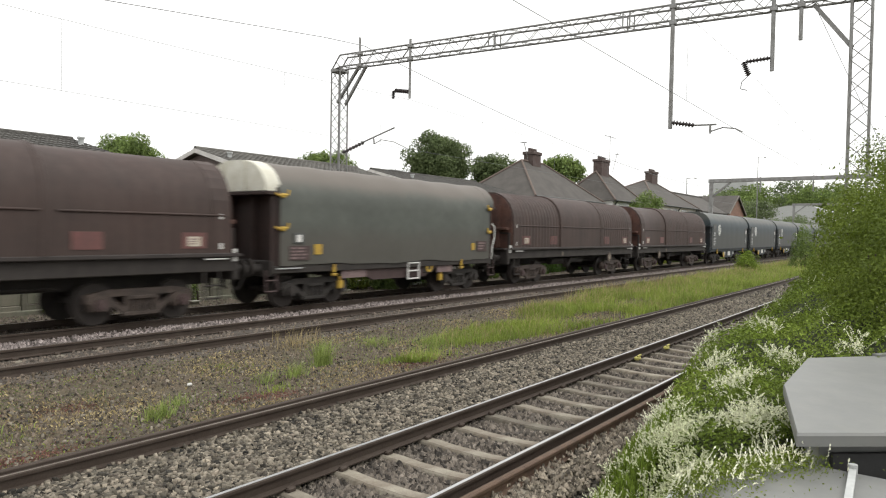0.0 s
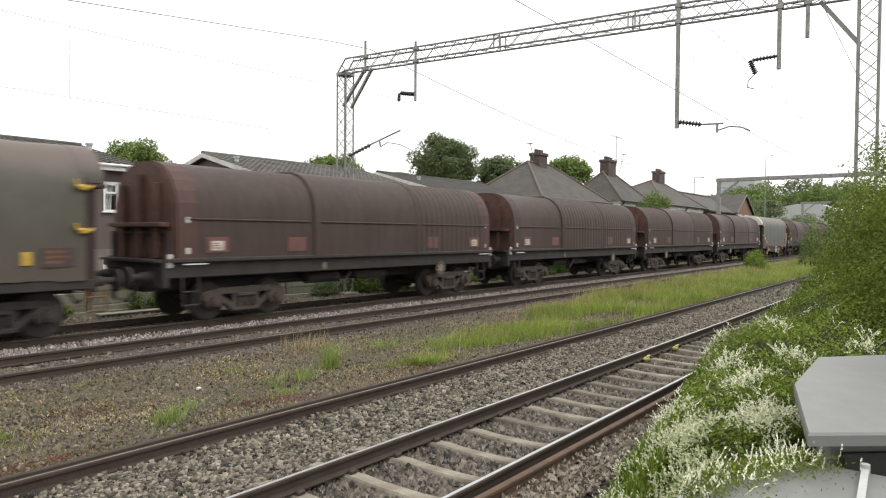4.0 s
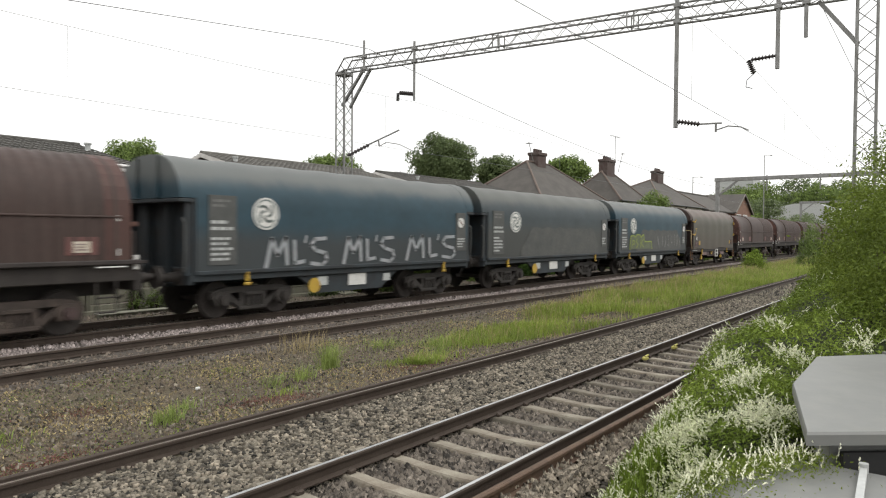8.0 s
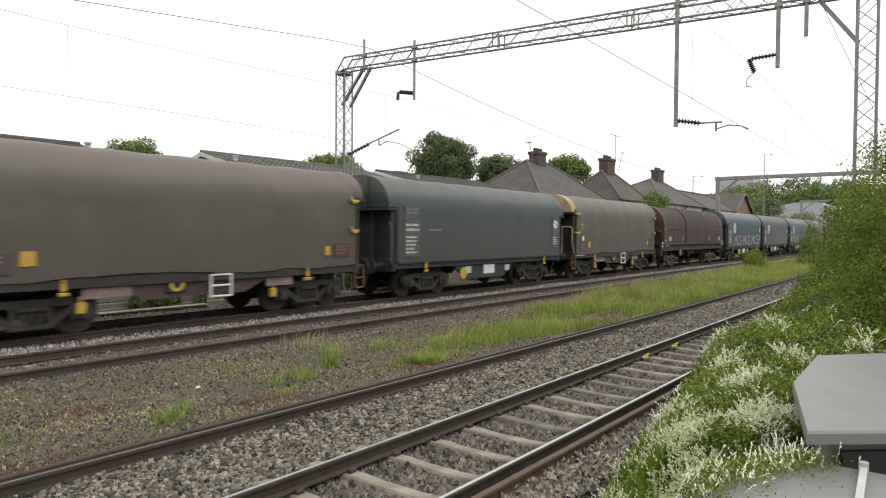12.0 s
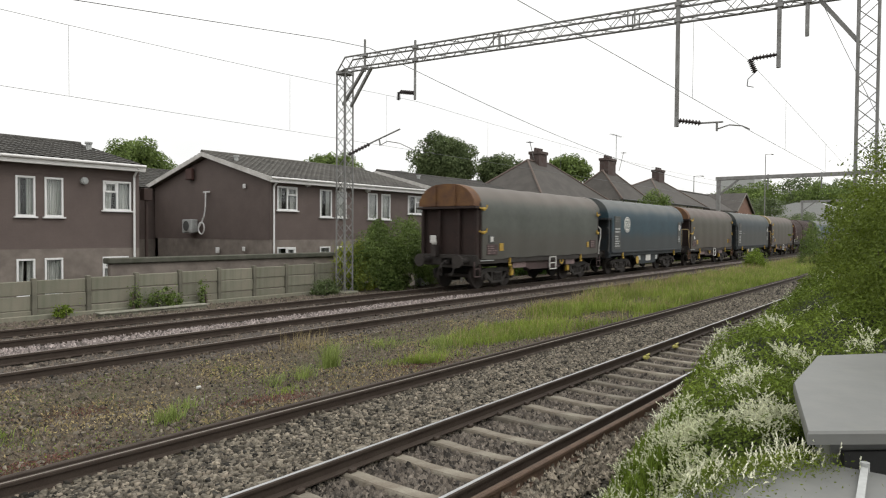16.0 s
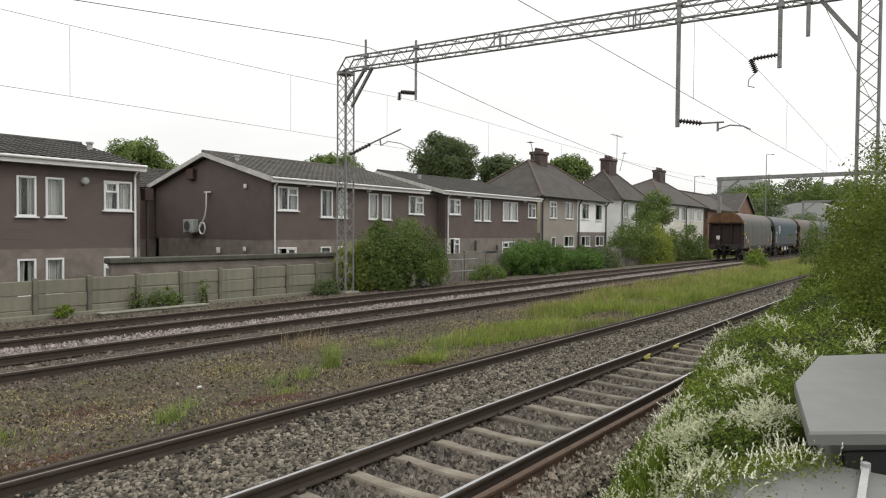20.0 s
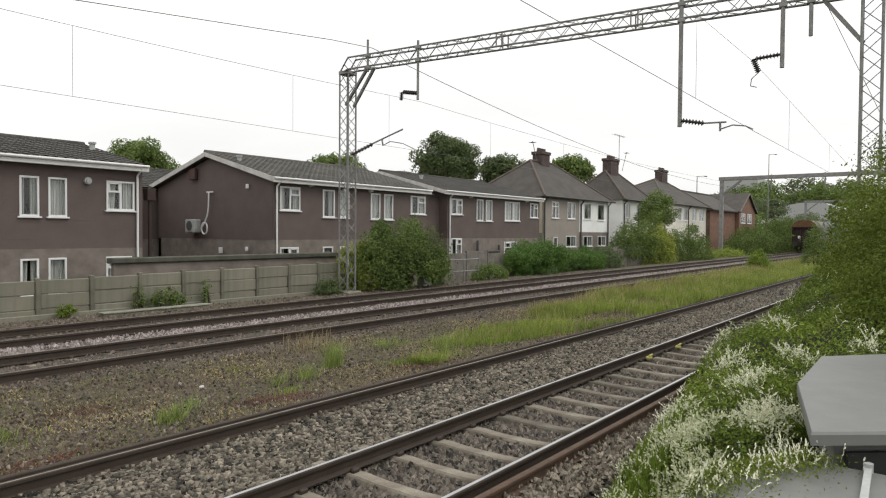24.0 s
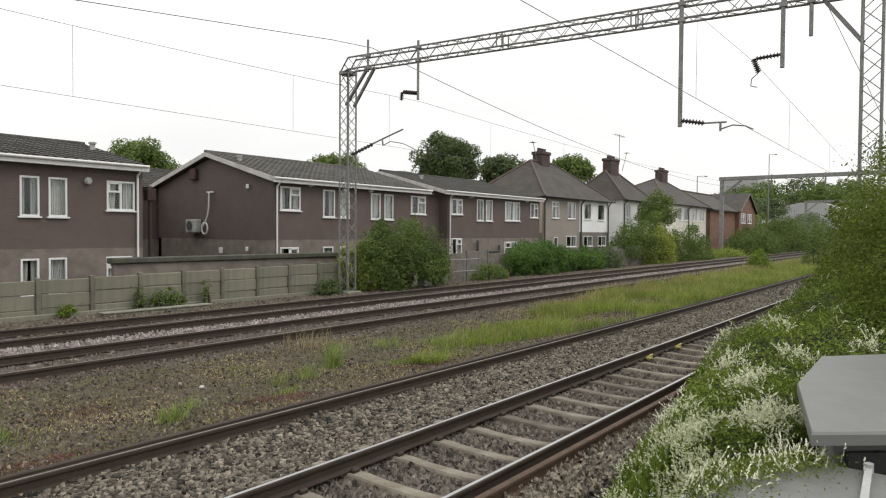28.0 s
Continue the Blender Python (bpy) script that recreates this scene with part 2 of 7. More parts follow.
def rail(parent, line, top, x0, x1, web, head, head_width, step=2.0, lean=0.0):
    n = max(1, round((x1 - x0) / step))
    xs = [x0 + (x1 - x0) * k / n for k in range(n + 1)]
    r = part("rail", Geo().sweep([[(x, line(x) + y, top - 0.158 + z) for y, z in RAIL_SIDE] for x in xs]), web, parent, smooth=True)
    a = head_width / 2
    prof = [(-a, 0.1575), (a, 0.1575), (a, 0.1597), (-a, 0.1597)]
    part("running_band", Geo().sweep([[(x, line(x) + y + lean, top - 0.158 + z) for y, z in prof] for x in xs]), head, r, "bright worn band on the rail head")
    return r


def sleeper_mesh(name):
    g = Geo()
    prof = [(-0.14, -0.2), (0.14, -0.2), (0.085, -0.02), (0.07, 0.0), (-0.07, 0.0), (-0.085, -0.02)]
    rings = []
    for y, dz in ((-1.25, -0.02), (-1.0, 0.0), (-0.5, 0.0), (-0.25, -0.015), (0.25, -0.015), (0.5, 0.0), (1.0, 0.0), (1.25, -0.02)):
        rings.append([(x, y, z + (dz if z > -0.1 else 0)) for x, z in prof])
    return g.sweep(rings).mesh(name, SLEEPER)


def clip_geo(g, y):
    for s in (-1, 1):
        g.box(-0.05, 0.05, y + s * 0.105 - 0.03, y + s * 0.105 + 0.03, -0.005, 0.045, 0.012)
        g.rod((-0.045, y + s * 0.1, 0.04), (0.05, y + s * 0.06, 0.035), 0.012, 5)
    return g


def build_track(name, line, top, x0, x1, bright, pitch=0.62, run=None):
    tr = thing(name, "railway track of steel rails on concrete sleepers in ballast", "railway track", kind="structure")
    for s in (-1, 1):
        rail(tr, lambda x: line(x) + s * 0.7525, top, *(run or (x0, x1)), RAIL_RUST, RAIL_HEAD if bright else RAIL_DULL, 0.038 if bright else 0.03)
    sm = sleeper_mesh("sleeper")
    cm = clip_geo(clip_geo(Geo(), -0.7525), 0.7525).mesh("rail_clip", RAIL_RUST)
    k = 0
    x = x0
    rnd = random.Random(5)
    while x < x1 and k < 280:
        m = pose(x, line(x), top - 0.165 - (0.0 if bright else 0.008) + rnd.uniform(-0.008, 0.004), 0, 0, rnd.uniform(-0.7, 0.7))
        sl = part("sleeper", sm, None, tr, at=m)
        if x < 40:
            part("rail_clip", cm, None, sl)
        x += pitch
        k += 1
    if run:
        # the sleepers out of reach, joined
        g = Geo()
        for a, b in ((run[0], x0 - pitch), (x, run[1])):
            for j in range(int((b - a) / pitch)):
                g.box(a + j * pitch - 0.12, a + j * pitch + 0.12, line(a) - 1.25, line(a) + 1.25, top - 0.36, top - 0.17)
        tagged(part("far_sleepers", g, SLEEPER, tr), "concrete sleepers far along the track", kind="stuff")
    return tr


build_track("near_track", near_line, NEAR_Z, -5.745, 110.0, True, 0.715)
build_track("middle_track", lambda x: MID_Y, FAR_Z, -4.0, 150.0, False, 0.66, run=(-330.0, 480.0))
build_track("train_track", lambda x: TRAIN_Y, FAR_Z, -4.0, 150.0, False, 0.66, run=(-330.0, 480.0))
old = thing("disused_rail", "single rusty disused rail bedded in ballast beside weeds", "rail", kind="structure")
rail(old, lambda x: near_line(x, 2.69), -0.005, -6, 110, RAIL_RUST, RAIL_DULL, 0.022, lean=-0.012)
rail(old, lambda x: near_line(x, 2.835), 0.005, -6, 110, RAIL_RUST, RAIL_RUST, 0.03)
spare = thing("spare_rail", "loose brown rusty rail lying beside the track", "rail")
rail(spare, lambda x: near_line(x, -0.945), -0.03, -2, 16.5, RAIL_BROWN, RAIL_BROWN, 0.02)


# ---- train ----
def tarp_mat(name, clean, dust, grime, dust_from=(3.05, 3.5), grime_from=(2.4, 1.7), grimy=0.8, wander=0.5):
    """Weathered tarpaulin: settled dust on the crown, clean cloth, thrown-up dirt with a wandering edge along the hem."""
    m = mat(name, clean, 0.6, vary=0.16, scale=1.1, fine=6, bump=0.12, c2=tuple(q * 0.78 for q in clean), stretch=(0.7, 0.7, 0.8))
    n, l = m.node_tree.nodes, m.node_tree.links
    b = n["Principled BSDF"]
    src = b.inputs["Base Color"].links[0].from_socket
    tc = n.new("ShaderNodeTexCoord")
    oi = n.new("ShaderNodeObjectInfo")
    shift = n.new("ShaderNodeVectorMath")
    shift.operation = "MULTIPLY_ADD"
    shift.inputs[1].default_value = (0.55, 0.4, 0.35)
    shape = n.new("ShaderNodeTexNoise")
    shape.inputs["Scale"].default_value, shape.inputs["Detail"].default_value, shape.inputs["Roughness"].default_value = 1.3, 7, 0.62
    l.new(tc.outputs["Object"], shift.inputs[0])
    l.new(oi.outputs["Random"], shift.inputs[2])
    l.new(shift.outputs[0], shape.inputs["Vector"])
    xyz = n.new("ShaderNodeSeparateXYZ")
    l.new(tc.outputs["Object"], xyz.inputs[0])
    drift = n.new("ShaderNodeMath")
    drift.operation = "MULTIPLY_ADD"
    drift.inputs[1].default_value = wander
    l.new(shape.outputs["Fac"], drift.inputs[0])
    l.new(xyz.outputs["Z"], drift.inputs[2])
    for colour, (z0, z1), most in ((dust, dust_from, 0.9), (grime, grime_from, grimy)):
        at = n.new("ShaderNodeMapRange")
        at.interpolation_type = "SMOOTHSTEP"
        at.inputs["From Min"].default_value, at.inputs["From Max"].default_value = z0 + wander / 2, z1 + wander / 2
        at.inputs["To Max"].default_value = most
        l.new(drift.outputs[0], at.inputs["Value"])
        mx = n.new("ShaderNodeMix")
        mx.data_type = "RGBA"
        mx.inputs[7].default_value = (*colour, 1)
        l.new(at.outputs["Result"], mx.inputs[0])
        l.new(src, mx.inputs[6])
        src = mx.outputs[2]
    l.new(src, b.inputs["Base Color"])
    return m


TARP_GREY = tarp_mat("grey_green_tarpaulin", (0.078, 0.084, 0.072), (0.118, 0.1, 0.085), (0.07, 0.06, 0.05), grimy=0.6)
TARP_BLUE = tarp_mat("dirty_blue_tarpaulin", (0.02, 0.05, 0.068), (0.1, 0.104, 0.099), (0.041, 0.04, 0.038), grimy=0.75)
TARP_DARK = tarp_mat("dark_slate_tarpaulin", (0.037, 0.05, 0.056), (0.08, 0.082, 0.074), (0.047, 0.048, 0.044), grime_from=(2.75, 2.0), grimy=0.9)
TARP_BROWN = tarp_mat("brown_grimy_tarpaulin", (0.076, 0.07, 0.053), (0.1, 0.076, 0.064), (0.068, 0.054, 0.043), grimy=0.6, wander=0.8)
MAROON = mat("grimy_maroon_paint", (0.0445, 0.0262, 0.0215), 0.7, vary=0.2, scale=0.9, fine=9, bump=0.1, c2=(0.0355, 0.0228, 0.019), streak=((0.07, 0.049, 0.042), 0.4))
MAROON_RED = mat("redder_maroon_paint", (0.066, 0.029, 0.0235), 0.68, vary=0.15, scale=1.2, fine=9, bump=0.06, c2=(0.058, 0.029, 0.024), streak=((0.085, 0.056, 0.042), 0.3))
UNDER = mat("black_underframe_grime", (0.04, 0.034, 0.03), 0.75, 0.1, vary=0.3, scale=2.5, fine=30, bump=0.2, c2=(0.026, 0.022, 0.02))
UNDER_RED = mat("dull_red_underframe", (0.066, 0.042, 0.04), 0.7, vary=0.25, scale=2, fine=30, bump=0.15, c2=(0.05, 0.032, 0.03))
BOGIE = mat("brown_brake_dust_bogie", (0.07, 0.052, 0.043), 0.8, 0.1, vary=0.3, scale=4, fine=40, bump=0.25, c2=(0.042, 0.033, 0.028))
BOGIE_DARK = mat("black_grimy_bogie", (0.04, 0.035, 0.031), 0.8, 0.1, vary=0.3, scale=4, fine=40, bump=0.25, c2=(0.024, 0.021, 0.019))
UNDER_BLUE = mat("dark_blue_grey_underframe", (0.03, 0.038, 0.043), 0.7, 0.1, vary=0.25, scale=2.5, fine=30, bump=0.15, c2=(0.024, 0.026, 0.028))
END_BLUE = mat("grimy_blue_end_steel", (0.027, 0.036, 0.043), 0.7, 0.1, vary=0.3, scale=2.5, fine=25, bump=0.15, c2=(0.03, 0.03, 0.03))
WHEEL = mat("dark_wheel_steel", (0.05, 0.042, 0.038), 0.65, 0.3, vary=0.25, scale=4, fine=40, bump=0.1)
YELLOW = mat("yellow_paint", (0.42, 0.28, 0.035), 0.55, vary=0.25, scale=5, fine=30, bump=0.1, c2=(0.36, 0.22, 0.04))
PALE_YELLOW = mat("pale_yellow_plastic", (0.46, 0.42, 0.12), 0.6, vary=0.2, scale=8, fine=40, bump=0.1)
WHITE = mat("white_paint", (0.62, 0.61, 0.58), 0.6, vary=0.15, scale=5, fine=30, bump=0.08)
RUST_CAP = mat("orange_rusty_steel", (0.16, 0.082, 0.032), 0.8, vary=0.3, scale=2, fine=25, bump=0.2, c2=(0.1, 0.05, 0.03))
CREAM_CAP = mat("cream_rusty_steel", (0.42, 0.33, 0.17), 0.75, vary=0.2, scale=2, fine=25, bump=0.15, c2=(0.26, 0.19, 0.1))
WHITE_CAP = mat("chalky_white_steel", (0.6, 0.59, 0.52), 0.75, vary=0.15, scale=2, fine=25, bump=0.1, c2=(0.48, 0.46, 0.38))

ROWS = [(0, 0), (1, 13.85), (2, 27.35), (3, 40.35), (4, 53.05), (5, 65.45), (6, 77.75), (7, 89.55), (8, 101.3), (9, 112.7), (10, 124.05), (11, 134.95),
        (12, 145.6), (13, 155.95), (14, 166.05), (15, 176.05), (16, 185.7), (17, 195.1), (18, 204.6), (19, 213.9), (20, 222.9), (21, 231.5), (22, 239.8),
        (23, 248.0), (24, 256.2), (25, 265.2), (26, 275.2), (27, 285.4), (28, 295.6)]


MESHES = {}


def cached(name, key, make, material, smooth=False):
    """Alike parts share one mesh."""
    k = (name, key, material.name)
    if k not in MESHES:
        MESHES[k] = make().mesh(name, material, smooth)
    return MESHES[k]


def arch(w, z0, z1, shoulder, n=7):
    """Half of a hood's outline: upright side from z0 to the shoulder, then a round top to z1; then mirrored."""
    pts = [(w, z0), (w, 0.5 * (z0 + shoulder)), (w - 0.004, shoulder)]
    for k in range(1, n + 1):
        a = k / n * math.pi / 2
        pts.append(((w - 0.004) * math.cos(a) ** 0.72 if k < n else 0.0, shoulder + (z1 - shoulder) * math.sin(a) ** 0.95))
    return pts + [(-y, z) for y, z in pts[-2::-1]]


T_ARCH = arch(1.37, 1.15, 3.88, 2.72)
B_ARCH = arch(1.37, 1.5, 3.72, 2.42)


def tarp(length, hoops, sag, hem, seed):
    """A tarpaulin over hoops: it sags between them, and its hem waves."""
    rnd = random.Random(seed)
    n = 48
    rings = []
    for i in range(n + 1):
        x = length * i / n
        q = 0.5 - 0.5 * math.cos(math.tau * hoops * i / n)
        ring = []
        for y, z in T_ARCH:
            k = 1 - sag * q * (0.4 + 0.6 * abs(y) / 1.37)
            w = (0.004 if sag < 0.01 else 0.014) * noise.noise((x * 1.3 + seed * 7, y * 0.8, z * 1.7))
            zz = z - (0.02 * q if abs(y) < 1.2 else 0)
            if z < 1.2:
                zz = z + hem * noise.noise((x * 0.55 + seed * 3, y, 2.0)) + hem * 0.25 * noise.noise((x * 2.5, y, 5.0))
            ring.append((x, y * k + w, zz + w * 0.5))
        rings.append(ring)
    return Geo().sweep(rings, closed=True, caps=True)


def ribbed_hood(x0, x1, arc, ribs, lip):
    """A steel hood with pressed ribs over it, and a raised lip at its ends."""
    rings = []
    xs = [x0, x0 + 0.02, x0 + 0.1, x0 + 0.12]
    if ribs:
        step = (x1 - x0 - 0.3) / ribs
        for k in range(ribs):
            a = x0 + 0.15 + k * step
            xs += [a + step * 0.3, a + step * 0.42, a + step * 0.62, a + step * 0.74]
    xs += [x1 - 0.12, x1 - 0.1, x1 - 0.02, x1]
    for i, x in enumerate(xs):
        if i in (1, 2) or i in (len(xs) - 3, len(xs) - 2):
            up = lip
        elif 4 <= i < len(xs) - 4 and (i - 4) % 4 in (1, 2):
            up = 0.018
        else:
            up = 0.0
        rings.append([(x, y * (1 + up / 1.37), z + (up if z > 2.2 else 0)) for y, z in arc])
    return Geo().sweep(rings)


def wheelset_geo():
    g = Geo()
    g.rod((0, -1.0, 0), (0, 1.0, 0), 0.075, 12)
    for s in (-1, 1):
        g.rod((0, s * 0.69, 0), (0, s * 0.725, 0), 0.47, 28)
        g.rod((0, s * 0.725, 0), (0, s * 0.82, 0), 0.44, 28)
        g.rod((0, s * 0.82, 0), (0, s * 0.9, 0), 0.13, 14)
        for k in range(3):
            a = k * math.tau / 3
            g.box(-0.03, 0.03, s * 0.823 - 0.012, s * 0.823 + 0.012, 0.2, 0.36, 0, Matrix.Rotation(a, 4, "Y"))
    return g


def bogie_geo():
    g = Geo()
    for s in (-1, 1):
        y0, y1 = s * 1.02 - 0.06, s * 1.02 + 0.06
        top = [(-1.22, 0.5), (-1.2, 0.68), (-0.75, 0.77), (0.75, 0.77), (1.2, 0.68), (1.22, 0.5), (1.1, 0.5), (0.72, 0.62), (-0.72, 0.62), (-1.1, 0.5)]
        g.along_y(top, y0, y1)
        for e in (-1, 1):
            g.along_y([(e * 0.72, 0.33), (e * 1.1, 0.33), (e * 1.17, 0.55), (e * 1.06, 0.66), (e * 0.74, 0.66), (e * 0.65, 0.5)][::e], s * 1.03 - 0.1, s * 1.03 + 0.1)
            g.bar((e * 0.74, s * 1.02, 0.56), (e * 0.3, s * 1.02, 0.25), 0.1, 0.13)
            g.bar((e * 0.32, s * 1.02, 0.25), (e * 0.32, s * 1.02, 0.66), 0.11, 0.09)
        g.box(-0.42, 0.42, y0, y1, 0.18, 0.28, 0.02)
        for k in (-0.15, 0.0, 0.15):
            g.rod((k, s * 1.03, 0.28), (k, s * 1.03, 0.55), 0.062, 9)
        g.box(-0.27, 0.27, s * 1.03 - 0.1, s * 1.03 + 0.1, 0.54, 0.62, 0.015)
    g.box(-0.28, 0.28, -1.0, 1.0, 0.4, 0.72, 0.03)
    for e in (-1, 1):
        g.bar((e * 0.35, -0.95, 0.4), (e * 0.35, 0.95, 0.4), 0.08, 0.1)
    return g


def axle_cover_geo():
    return Geo().rod((0, -0.05, 0), (0, 0.05, 0), 0.125, 14).rod((0, -0.075, 0), (0, 0.0, 0), 0.07, 10)


WHEELS = []


def add_bogie(w, x, red=False, frame_paint=None):
    b = part("bogie", cached("bogie", 0, bogie_geo, frame_paint or BOGIE), None, w, at=pose(x, 0, 0))
    for e in (-1, 1):
        s = part("wheelset", cached("wheelset", 0, wheelset_geo, WHEEL, True), None, b, "dark steel wheels on an axle", pose(e * 0.9, 0, 0.46))
        WHEELS.append((s, e))
        part("axle_cover", cached("axle_cover", 0, axle_cover_geo, UNDER_RED if red else UNDER, True), None, b, at=pose(e * 0.92, -1.16, 0.47))
    return b


def buffer_geo():
    g = Geo().rod((0, 0, 0), (0.3, 0, 0), 0.13, 14, 0.1).rod((0.3, 0, 0), (0.56, 0, 0), 0.075, 12).rod((0.56, 0, 0), (0.61, 0, 0), 0.235, 20)
    return g.box(-0.02, 0.02, -0.19, 0.19, -0.19, 0.19, 0.01)


def coupling_geo():
    g = Geo().box(0, 0.2, -0.08, 0.08, -0.08, 0.08, 0.02).rod((0.2, 0, 0), (0.38, 0, -0.08), 0.04, 8)
    pts = [(0.38, 0, -0.05), (0.45, 0.06, -0.25), (0.43, 0.06, -0.42), (0.38, 0, -0.48), (0.43, -0.06, -0.42), (0.45, -0.06, -0.25), (0.38, 0, -0.05)]
    g.tube(pts, 0.025)
    return g


def hose_geo():
    return Geo().tube([(0.05, 0.4, -0.1), (0.25, 0.42, -0.35), (0.34, 0.4, -0.5), (0.45, 0.38, -0.42)], 0.03)


def add_ends(w, xr, xf, z=1.06):
    """Buffers and couplings on the rear and front headstocks."""
    for x, turn in ((xr, 180), (xf, 0)):
        for y in (-0.875, 0.875):
            part("buffer", cached("buffer", 0, buffer_geo, UNDER, True), None, w, at=pose(x, y, z, 0, 0, turn))
        part("coupling", cached("coupling", 0, coupling_geo, UNDER), None, w, at=pose(x, 0, z - 0.06, 0, 0, turn))
        part("brake_hose", cached("brake_hose", 0, hose_geo, UNDER), None, w, at=pose(x, 0, z - 0.06, 0, 0, turn))


SIDE = -1.379


def plate(w, name, x0, x1, z0, z1, material, y=SIDE, label=""):
    return part(name, Geo().box(x0, x1, y - 0.005, y + 0.02, z0, z1, 0.003), material, w, label)


def bars(w, name, x0, x1, z0, z1, rows, material, seed, y=SIDE - 0.007):
    """Lettering that cannot be read: short bars in rows."""
    rnd = random.Random(seed)
    h = (z1 - z0) / rows
    for k in range(rows):
        x = x0
        end = x1 - rnd.uniform(0, 0.35) * (x1 - x0)
        while x < end:
            d = min(rnd.uniform(0.12, 0.42) * (x1 - x0), end - x)
            if d > 0.02:
                part(name, Geo().box(x, x + d, y - 0.002, y + 0.002, z1 - (k + 0.75) * h, z1 - (k + 0.25) * h), material, w)
            x += d + 0.06 * (x1 - x0)


def disc_geo(r, y, n=26, hole=0.0):
    g = Geo()
    if not hole:
        return g.rod((0, y - 0.006, 0), (0, y + 0.012, 0), r, n)
    ring = []
    for k in range(n + 1):
        a = k * math.tau / n
        ring.append([(q * math.cos(a), yy, q * math.sin(a)) for q, yy in ((r, y - 0.006), (hole, y - 0.006), (hole, y + 0.012), (r, y + 0.012))])
    return g.sweep(ring, caps=False)


def stroke(g, pts, width, y):
    """A painted stroke through x-z points."""
    for (xa, za), (xb, zb) in zip(pts, pts[1:]):
        d = Vector((xb - xa, zb - za))
        if d.length < 1e-5:
            continue
        u = d.normalized() * width * 0.5
        s = Vector((-u.y, u.x))
        a, b = Vector((xa, za)) - u * 0.5, Vector((xb, zb)) + u * 0.5
        q = [a + s, b + s, b - s, a - s]
        g.add([(p.x, y, p.y) for p in q] + [(p.x, y + 0.004, p.y) for p in q], [(3, 2, 1, 0), (4, 5, 6, 7), (0, 1, 5, 4), (1, 2, 6, 5), (2, 3, 7, 6), (3, 0, 4, 7)])
    return g


def yellow_hook_geo():
    g = Geo().box(-0.05, 0.05, -0.05, 0.02, -0.06, 0.1, 0.015).box(-0.09, 0.09, -0.07, 0.0, -0.16, -0.08, 0.02)
    return g.rod((0, -0.03, 0.1), (0, -0.03, 0.17), 0.035, 8)


def clamp_geo():
    g = Geo().rod((-0.14, -0.02, 0.0), (0.13, -0.045, 0.02), 0.032, 8).rod((0.13, -0.045, 0.02), (0.16, -0.055, 0.15), 0.028, 8)
    return g.rod((-0.14, -0.02, 0), (-0.2, 0.04, 0.05), 0.028, 8).box(-0.07, 0.08, -0.06, 0.02, -0.06, 0.06, 0.02)


def ladder_geo():
    g = Geo()
    for x in (-0.27, 0.27):
        g.rod((x, 0, 0), (x, 0, 0.54), 0.028, 8)
    for z in (0.02, 0.27, 0.52):
        g.rod((-0.27, 0, z), (0.27, 0, z), 0.024, 8)
    return g


def end_frame(w, x, d, cap, wall, z_cap, arc, label):
    """An end of a hooded wagon: bulkhead, projecting arched cap, posts and shelf. d: +1 front, -1 rear."""
    a, b = sorted((x, x + d * 0.07))
    part("end_wall", Geo().along_x([(y * 0.985, z - 0.01) for y, z in arc], a, b), wall, w)
    top = [(y * 1.003, z + 0.006) for y, z in arc if z >= z_cap]
    top = [(top[0][0], z_cap)] + top + [(top[-1][0], z_cap)]
    a, b = sorted((x - d * 0.06, x + d * 0.4))
    c = part("end_cap", Geo().along_x(top, a, b), cap, w, label, smooth=True)
    for y in (-0.45, 0.45):
        part("cap_rib", Geo().box(*sorted((x + d * 0.4, x + d * 0.47)), y - 0.035, y + 0.035, z_cap + 0.02, min(z for q, z in arc if abs(q) < 0.5) - 0.03), cap, c)
    a, b = sorted((x + d * 0.07, x + d * 0.43))
    part("shelf", Geo().box(a, b, -1.36, 1.36, z_cap - 0.1, z_cap - 0.02, 0.01), wall, w)
    for y in (-1.24, -0.45, 0.45, 1.24):
        part("end_post", cached("end_post", (z_cap, y), lambda: Geo().box(0, 0.16, y - 0.06, y + 0.06, 1.1, z_cap - 0.05, 0.01), wall), None, w, at=pose(x + (0.07 if d > 0 else -0.23), 0, 0))


def under_geo(x0, x1, xr, xf):
    g = Geo()
    for s in (-1, 1):
        g.box(x0, x1, s * 1.28 - 0.05, s * 1.28 + 0.05, 0.95, 1.14, 0.01)
    for x in (xr, xf - 0.12):
        g.box(x, x + 0.12, -1.3, 1.3, 0.88, 1.28, 0.015)
    g.box(xr, xf, -0.3, 0.3, 0.8, 1.14)
    g.box(x0, x1, -1.25, 1.25, 1.1, 1.16)
    return g


def trough_geo(xa, xb, deep, y):
    return Geo().along_y([(xa - 0.75, 0.95), (xa, deep), (xb, deep), (xb + 0.75, 0.95)], y - 0.04, y + 0.04)


def white_disc(w, x, z, r):
    d = part("emblem", disc_geo(r, SIDE), WHITE, w, "round white emblem with grey curls", pose(x, 0, z))
    part("emblem_ring", disc_geo(r * 0.9, SIDE - 0.004, hole=r * 0.8), GREY_MARK, d)
    for k in range(4):
        a = k * math.pi / 2 + 0.785
        pts = [(r * (0.2 + 0.45 * q) * math.cos(a + 1.7 * q), r * (0.2 + 0.45 * q) * math.sin(a + 1.7 * q)) for q in (0, 0.2, 0.4, 0.6, 0.8, 1.0)]
        part("curl", stroke(Geo(), pts, r * 0.16, SIDE - 0.012), GREY_MARK, d)


